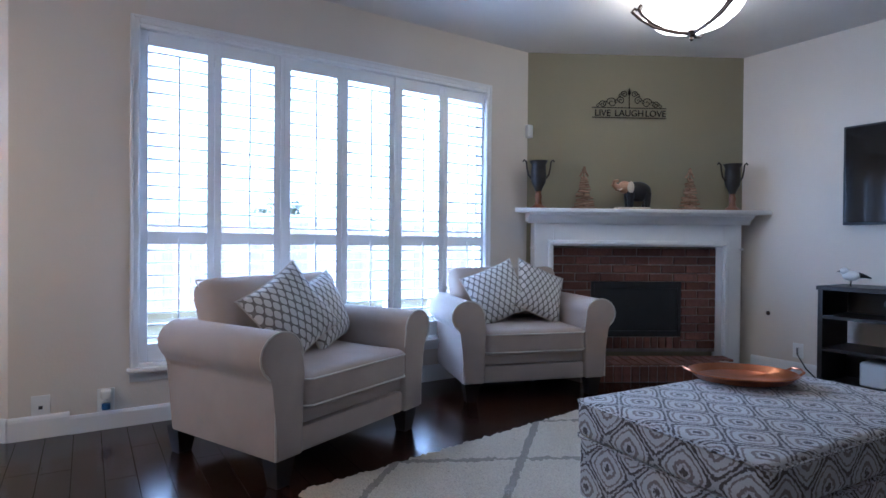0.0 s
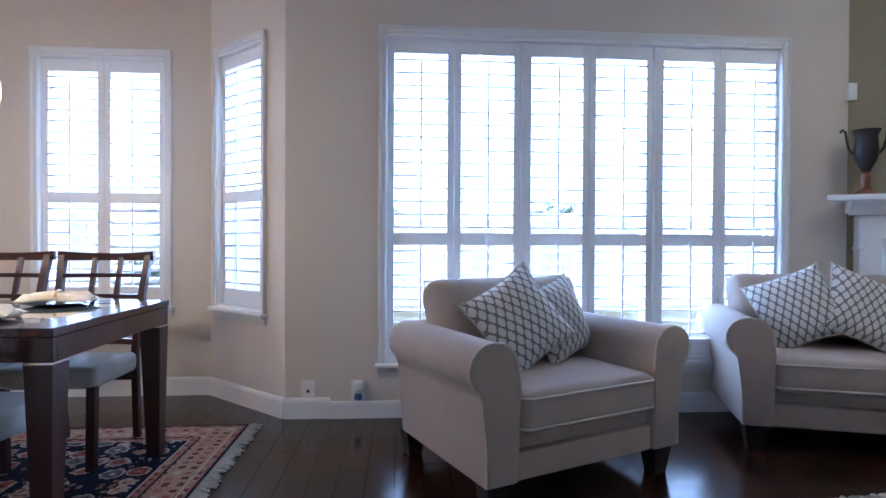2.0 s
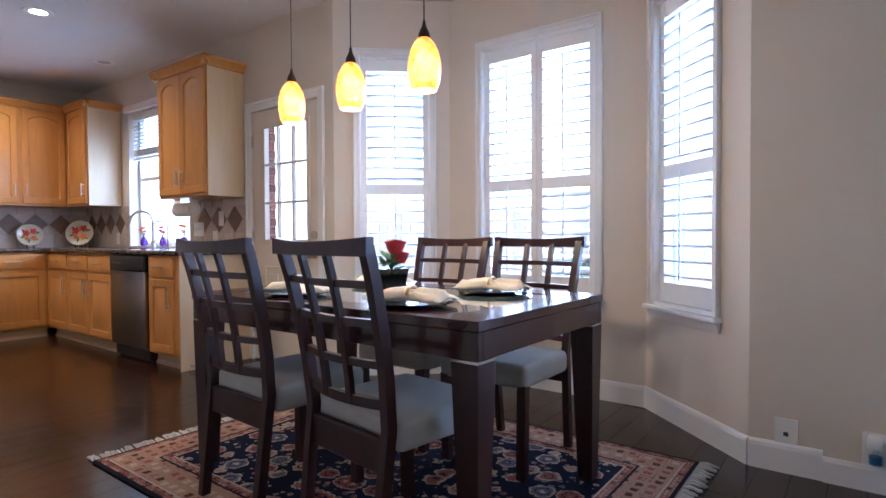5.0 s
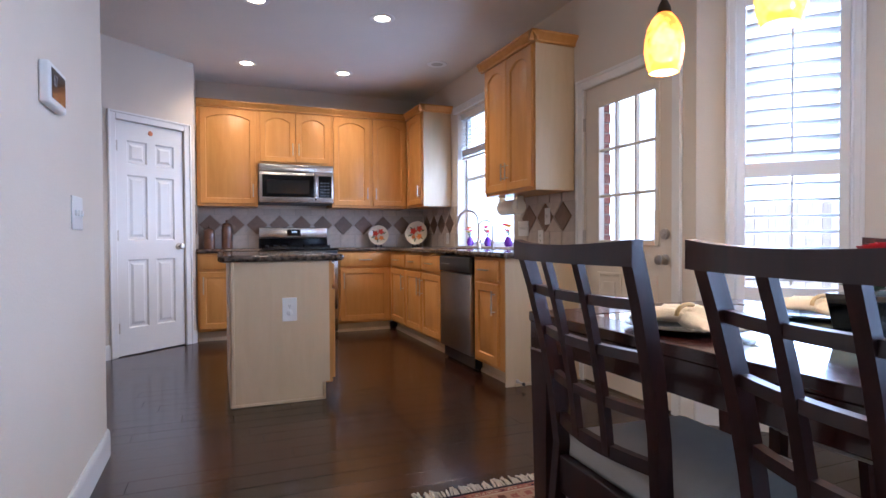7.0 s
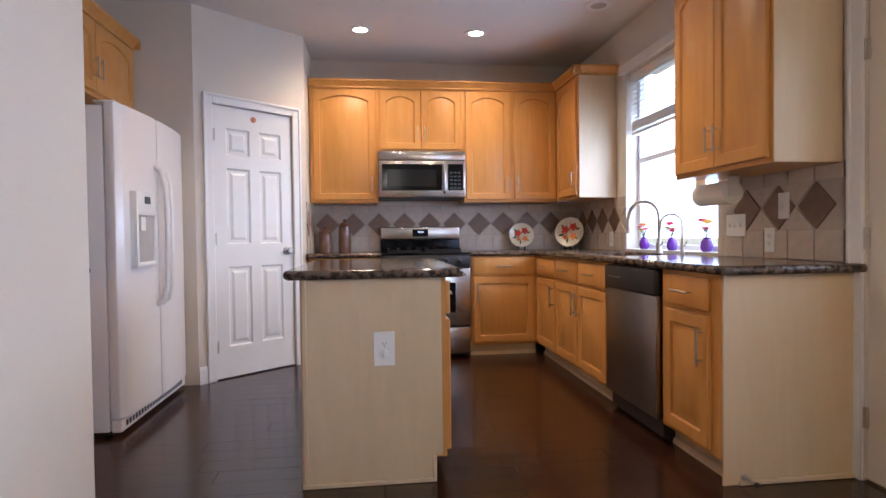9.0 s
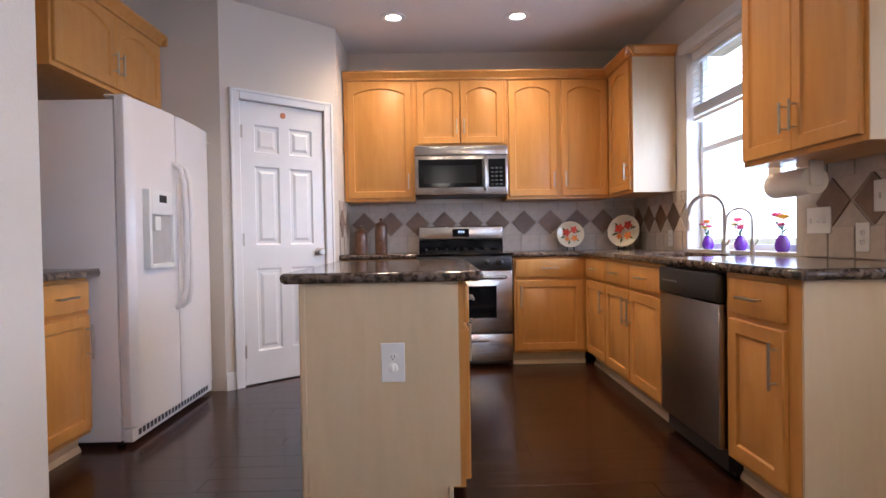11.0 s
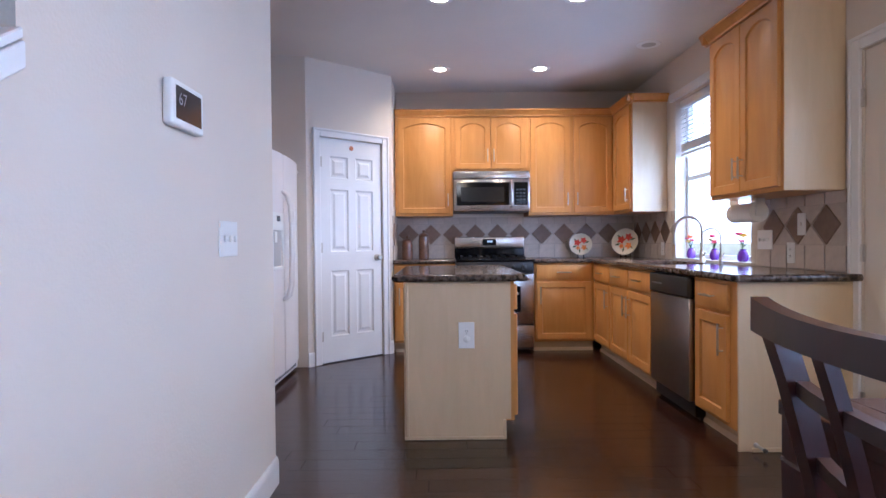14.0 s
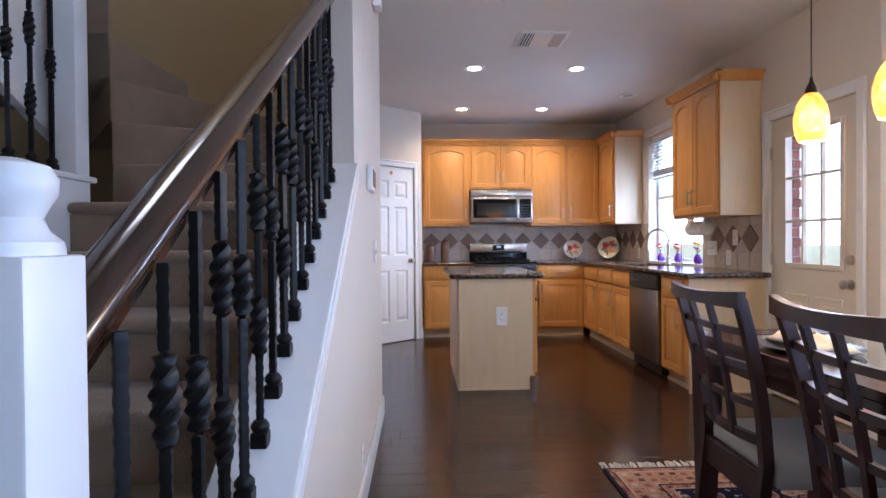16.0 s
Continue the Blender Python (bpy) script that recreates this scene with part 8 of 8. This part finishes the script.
def tree(x, y, h, seed, leaves):
    rnd = random.Random(seed)
    t = thing("tree", pose(x, y, -0.16), "garden tree with an open crown behind the fence", "tree", "garden trees")
    bm = bmesh.new()
    sweep(bm, [(0, 0, 0), (0.05, 0.02, h * 0.25), (-0.04, 0.05, h * 0.5), (0.06, 0, h * 0.8)], [0.13, 0.10, 0.08, 0.03], 9)
    tips = []
    for k in range(14):
        a, z = rnd.uniform(0, 6.28), h * rnd.uniform(0.35, 0.78)
        e = Vector((math.cos(a) * h * 0.3, math.sin(a) * h * 0.3, z + h * rnd.uniform(0.1, 0.25)))
        mid = Vector((e.x * 0.5, e.y * 0.5, z + h * 0.06))
        sweep(bm, [(0, 0, z), mid, e], [0.045, 0.03, 0.008], 6)
        tips += [e, mid + Vector((0, 0, h * 0.06))]
        for j in range(4):
            b2 = e + Vector((rnd.uniform(-1, 1), rnd.uniform(-1, 1), rnd.uniform(-0.2, 1))) * h * 0.12
            sweep(bm, [mid.lerp(e, 0.6), b2], [0.012, 0.003], 5)
    part("trunk", bm, BARK, t)
    bm = bmesh.new()
    leafy(bm, [(p, h * rnd.uniform(0.08, 0.13)) for p in tips], leaves, 0.07, rnd)
    part("crown", bm, LEAF, t, smooth=False)


tree(2.4, 24.5, 2.6, 3, 60)
tree(8.5, 25.0, 2.8, 4, 60)

# brick side wall outside the back door
BRICKM = material("red_brick", (0.23, 0.075, 0.05), 0.85, scale=26, vary=0.28, bump=0.6, bscale=120, random_obj=0.22)
gw = new("wall_garden_brick")
tagged(gw, "red brick outer wall beside the back door", kind="structure")
bm = bmesh.new()
box(bm, -2.0, -1.672, 7.214, 7.288, -0.155, 2.9)
part("brick_core", bm, MORTAR, gw)
bm = bmesh.new()
box(bm, -0.001, 0.011, 0, 0.062, 0, 0.062, 0.003)
OUTB = mesh_of("brick", bm, BRICKM)
for r in range(28):
    part("brick", OUTB, None, gw, m=pose(-1.672, 7.216 + (0.012 if r % 2 else 0), 0.6 + r * 0.073))

# ---- fireplace bricks ----
FBRICK = material("fireplace_brick", (0.155, 0.066, 0.048), 0.8, scale=30, vary=0.25, bump=0.6, bscale=130, random_obj=0.3)
BRICKS = {}


def brick_mesh(w, h, d=0.014):
    key = (round(w, 3), round(h, 3))
    if key not in BRICKS:
        bm = bmesh.new()
        box(bm, 0, w, -d, 0.004, 0, h, 0.003)
        BRICKS[key] = mesh_of("brick", bm, FBRICK)
    return BRICKS[key]


BWD, BHH, BG = 0.205, 0.062, 0.011
row, z = 0, 0.172
while z + BHH < OH + 0.005:
    x = FC - IW + 0.004 - (0.5 * (BWD + BG) if row % 2 else 0)
    while x < FC + IW:
        a, b = max(x, FC - IW + 0.004), min(x + BWD, FC + IW - 0.004)
        spans = [(a, b)]
        if z + BHH > FZ0 and z < FZ1:
            spans = [s for s in ((a, min(b, FX0 - 0.003)), (max(a, FX1 + 0.003), b))]
        elif z + BHH <= FZ0 and b > FX0 and a < FX1:
            spans = [s for s in ((a, min(b, FX0 - 0.003)), (max(a, FX1 + 0.003), b))]
        for s0, s1 in spans:
            if s1 - s0 > 0.02:
                part("brick", brick_mesh(s1 - s0, min(BHH, OH - z)), None, fp, m=pose(s0, -0.045, z))
        x += BWD + BG
    row, z = row + 1, z + BHH + BG
n = 12
for i in range(n):
    w = (FX1 - FX0) / n
    part("brick", brick_mesh(w - 0.01, 0.095), None, fp, m=pose(FX0 + i * w + 0.005, -0.045, 0.172))
n = 19
for r in range(2):
    for i in range(n):
        w = 1.45 / n
        x = FC - 0.725 + i * w
        if r and (i < 2 or i > n - 3):
            continue
        bm_w = w - 0.009
        part("brick", brick_mesh(bm_w, 0.165), None, hearth, m=pose(x, -0.205 - r * 0.172, 0.133, 90, 0, 0) @ pose(0, 0, 0))
for i in range(16):
    w = 1.12 / 16
    part("brick", brick_mesh(w - 0.009, 0.12), None, hearth, m=pose(FC - 0.56 + i * w, -0.552, 0.006))

# ---- backsplash tiles ----
TILEP = material("pale_stone_tile", (0.50, 0.42, 0.35), 0.5, scale=18, vary=0.10, bump=0.2, bscale=80, random_obj=0.07)
TILED = material("brown_stone_tile", (0.20, 0.125, 0.085), 0.45, scale=18, vary=0.16, bump=0.2, bscale=80, random_obj=0.18)
GROUT = material("tile_grout", (0.44, 0.38, 0.32), 0.9, scale=30, vary=0.05)
PITCH, DH = 0.243, 0.109
zc = 1.172


def tile_poly(name, pts, mat):
    bm = bmesh.new()
    prism(bm, pts, 0, 0.007, m=pose(0, 0, 0, 90, 0, 0))
    return mesh_of(name, bm, mat)


g = 0.0025
DIA = tile_poly("tile", [(0, -DH), (DH, 0), (0, DH), (-DH, 0)], TILED)
hp = PITCH / 2
UPT = tile_poly("tile", [(-hp + 0.012 + g, DH), (-0.006, 0.012), (0.006, 0.012), (hp - 0.012 - g, DH)], TILEP)
DNT = tile_poly("tile", [(-hp + 0.012 + g, -DH), (hp - 0.012 - g, -DH), (0.006, -0.012), (-0.006, -0.012)], TILEP)
SQ = tile_poly("tile", [(-0.0785, 0), (0.0785, 0), (0.0785, 0.137), (-0.0785, 0.137)], TILEP)
TOPT = tile_poly("tile", [(-0.0785, 0), (0.0785, 0), (0.0785, 0.07), (-0.0785, 0.07)], TILEP)


def backsplash(name, m, length, low_only=()):
    b = new(name)
    b.matrix_basis = m
    tagged(b, "tiled backsplash with brown stone diamonds", kind="structure")
    bm = bmesh.new()
    wall_boxes(bm, length, -0.004, -0.0005, 0.916, 1.358, low_only)
    part("grout_bed", bm, GROUT, b)
    for i in range(int(length / PITCH)):
        x = hp + i * PITCH
        inside = any(a < x + 0.06 and x - 0.06 < c for a, c, *_ in low_only)
        if inside:
            continue
        part("tile", DIA, None, b, m=pose(x, -0.0045, zc))
        if i + 1 < int(length / PITCH):
            part("tile", UPT, None, b, m=pose(x + hp, -0.0045, zc))
            part("tile", DNT, None, b, m=pose(x + hp, -0.0045, zc))
    k = int(length / 0.162)
    for i in range(k):
        x = 0.081 + i * length / k
        if any(a < x + 0.07 and x - 0.07 < c for a, c, *_ in low_only):
            continue
        part("tile", SQ, None, b, m=pose(x, -0.0045, 0.919))
        part("tile", TOPT, None, b, m=pose(x, -0.0045, 1.286))
    return b


backsplash("trim_backsplash_west", pose(KX, 4.455, 0, 0, 0, 90), 2.585)
backsplash("trim_backsplash_north", pose(KX + 0.012, NY, 0), 3.20, [(1.068, 2.288, 0.93, 2.34)])
backsplash("trim_backsplash_pantry", pose(-4.345, 4.45, 0, 0, 0, 180), 0.59)

# ---- floor planks ----
fl = bpy.data.objects["floor"]
PWID, rnd = 0.127, random.Random(11)
PLANKS = {}


def plank_mesh(length):
    key = round(length, 2)
    if key not in PLANKS:
        bm = bmesh.new()
        box(bm, 0.0005, PWID - 0.0005, 0.0005, key - 0.0005, -0.0115, 0.0, 0.0012)
        PLANKS[key] = mesh_of("plank", bm, FLOORY)
    return PLANKS[key]


FLOORY = wood_material("dark_floor_plank", (0.012, 0.0042, 0.0026), (0.042, 0.0145, 0.0075), 0.22, "Y", coat=0.10, stretch=12, scale=2.2, random_obj=0.4)
rest = bmesh.new()
count = 0
x = KX
while x < EX:
    y = 0.72 - rnd.random() * 1.1
    while y < 7.62:
        ln = rnd.choice((0.6, 0.9, 1.2, 1.2, 1.5))
        y0, y1 = max(y, 0.72), min(y + ln, 7.62)
        if y1 - y0 > 0.05:
            near = (-4.3 < x < -0.5 and 4.0 < y0 and y1 < 6.6) or (-0.6 < x < 3.4 and 4.3 < y1 and y0 < 7.0)
            if near and count < 300 and not (-0.3 < x < 1.7 and y0 > 5.4 and y1 < 6.9):
                part("plank", plank_mesh(round(y1 - y0, 2)), None, fl, m=pose(x, y0, 0))
                count += 1
            else:
                box(rest, x + 0.0005, x + PWID - 0.0005, y0 + 0.0005, y1 - 0.0005, -0.0115, 0.0)
        y += ln
    x += PWID
FLOORR = wood_material("dark_floor_plank_far", (0.012, 0.0042, 0.0026), (0.042, 0.0145, 0.0075), 0.22, "Y", coat=0.10, stretch=12, scale=2.2, random_obj=0.0)
nt = FLOORR.node_tree
geo = nt.nodes.new("ShaderNodeNewGeometry")
for n_ in nt.nodes:
    if n_.bl_idname == "ShaderNodeMapRange":
        n_.inputs[3].default_value, n_.inputs[4].default_value = 0.6, 1.4
        nt.links.new(geo.outputs["Random Per Island"], n_.inputs[0])
part("plank_field", rest, FLOORR, fl, smooth=False)["kind"] = "stuff"
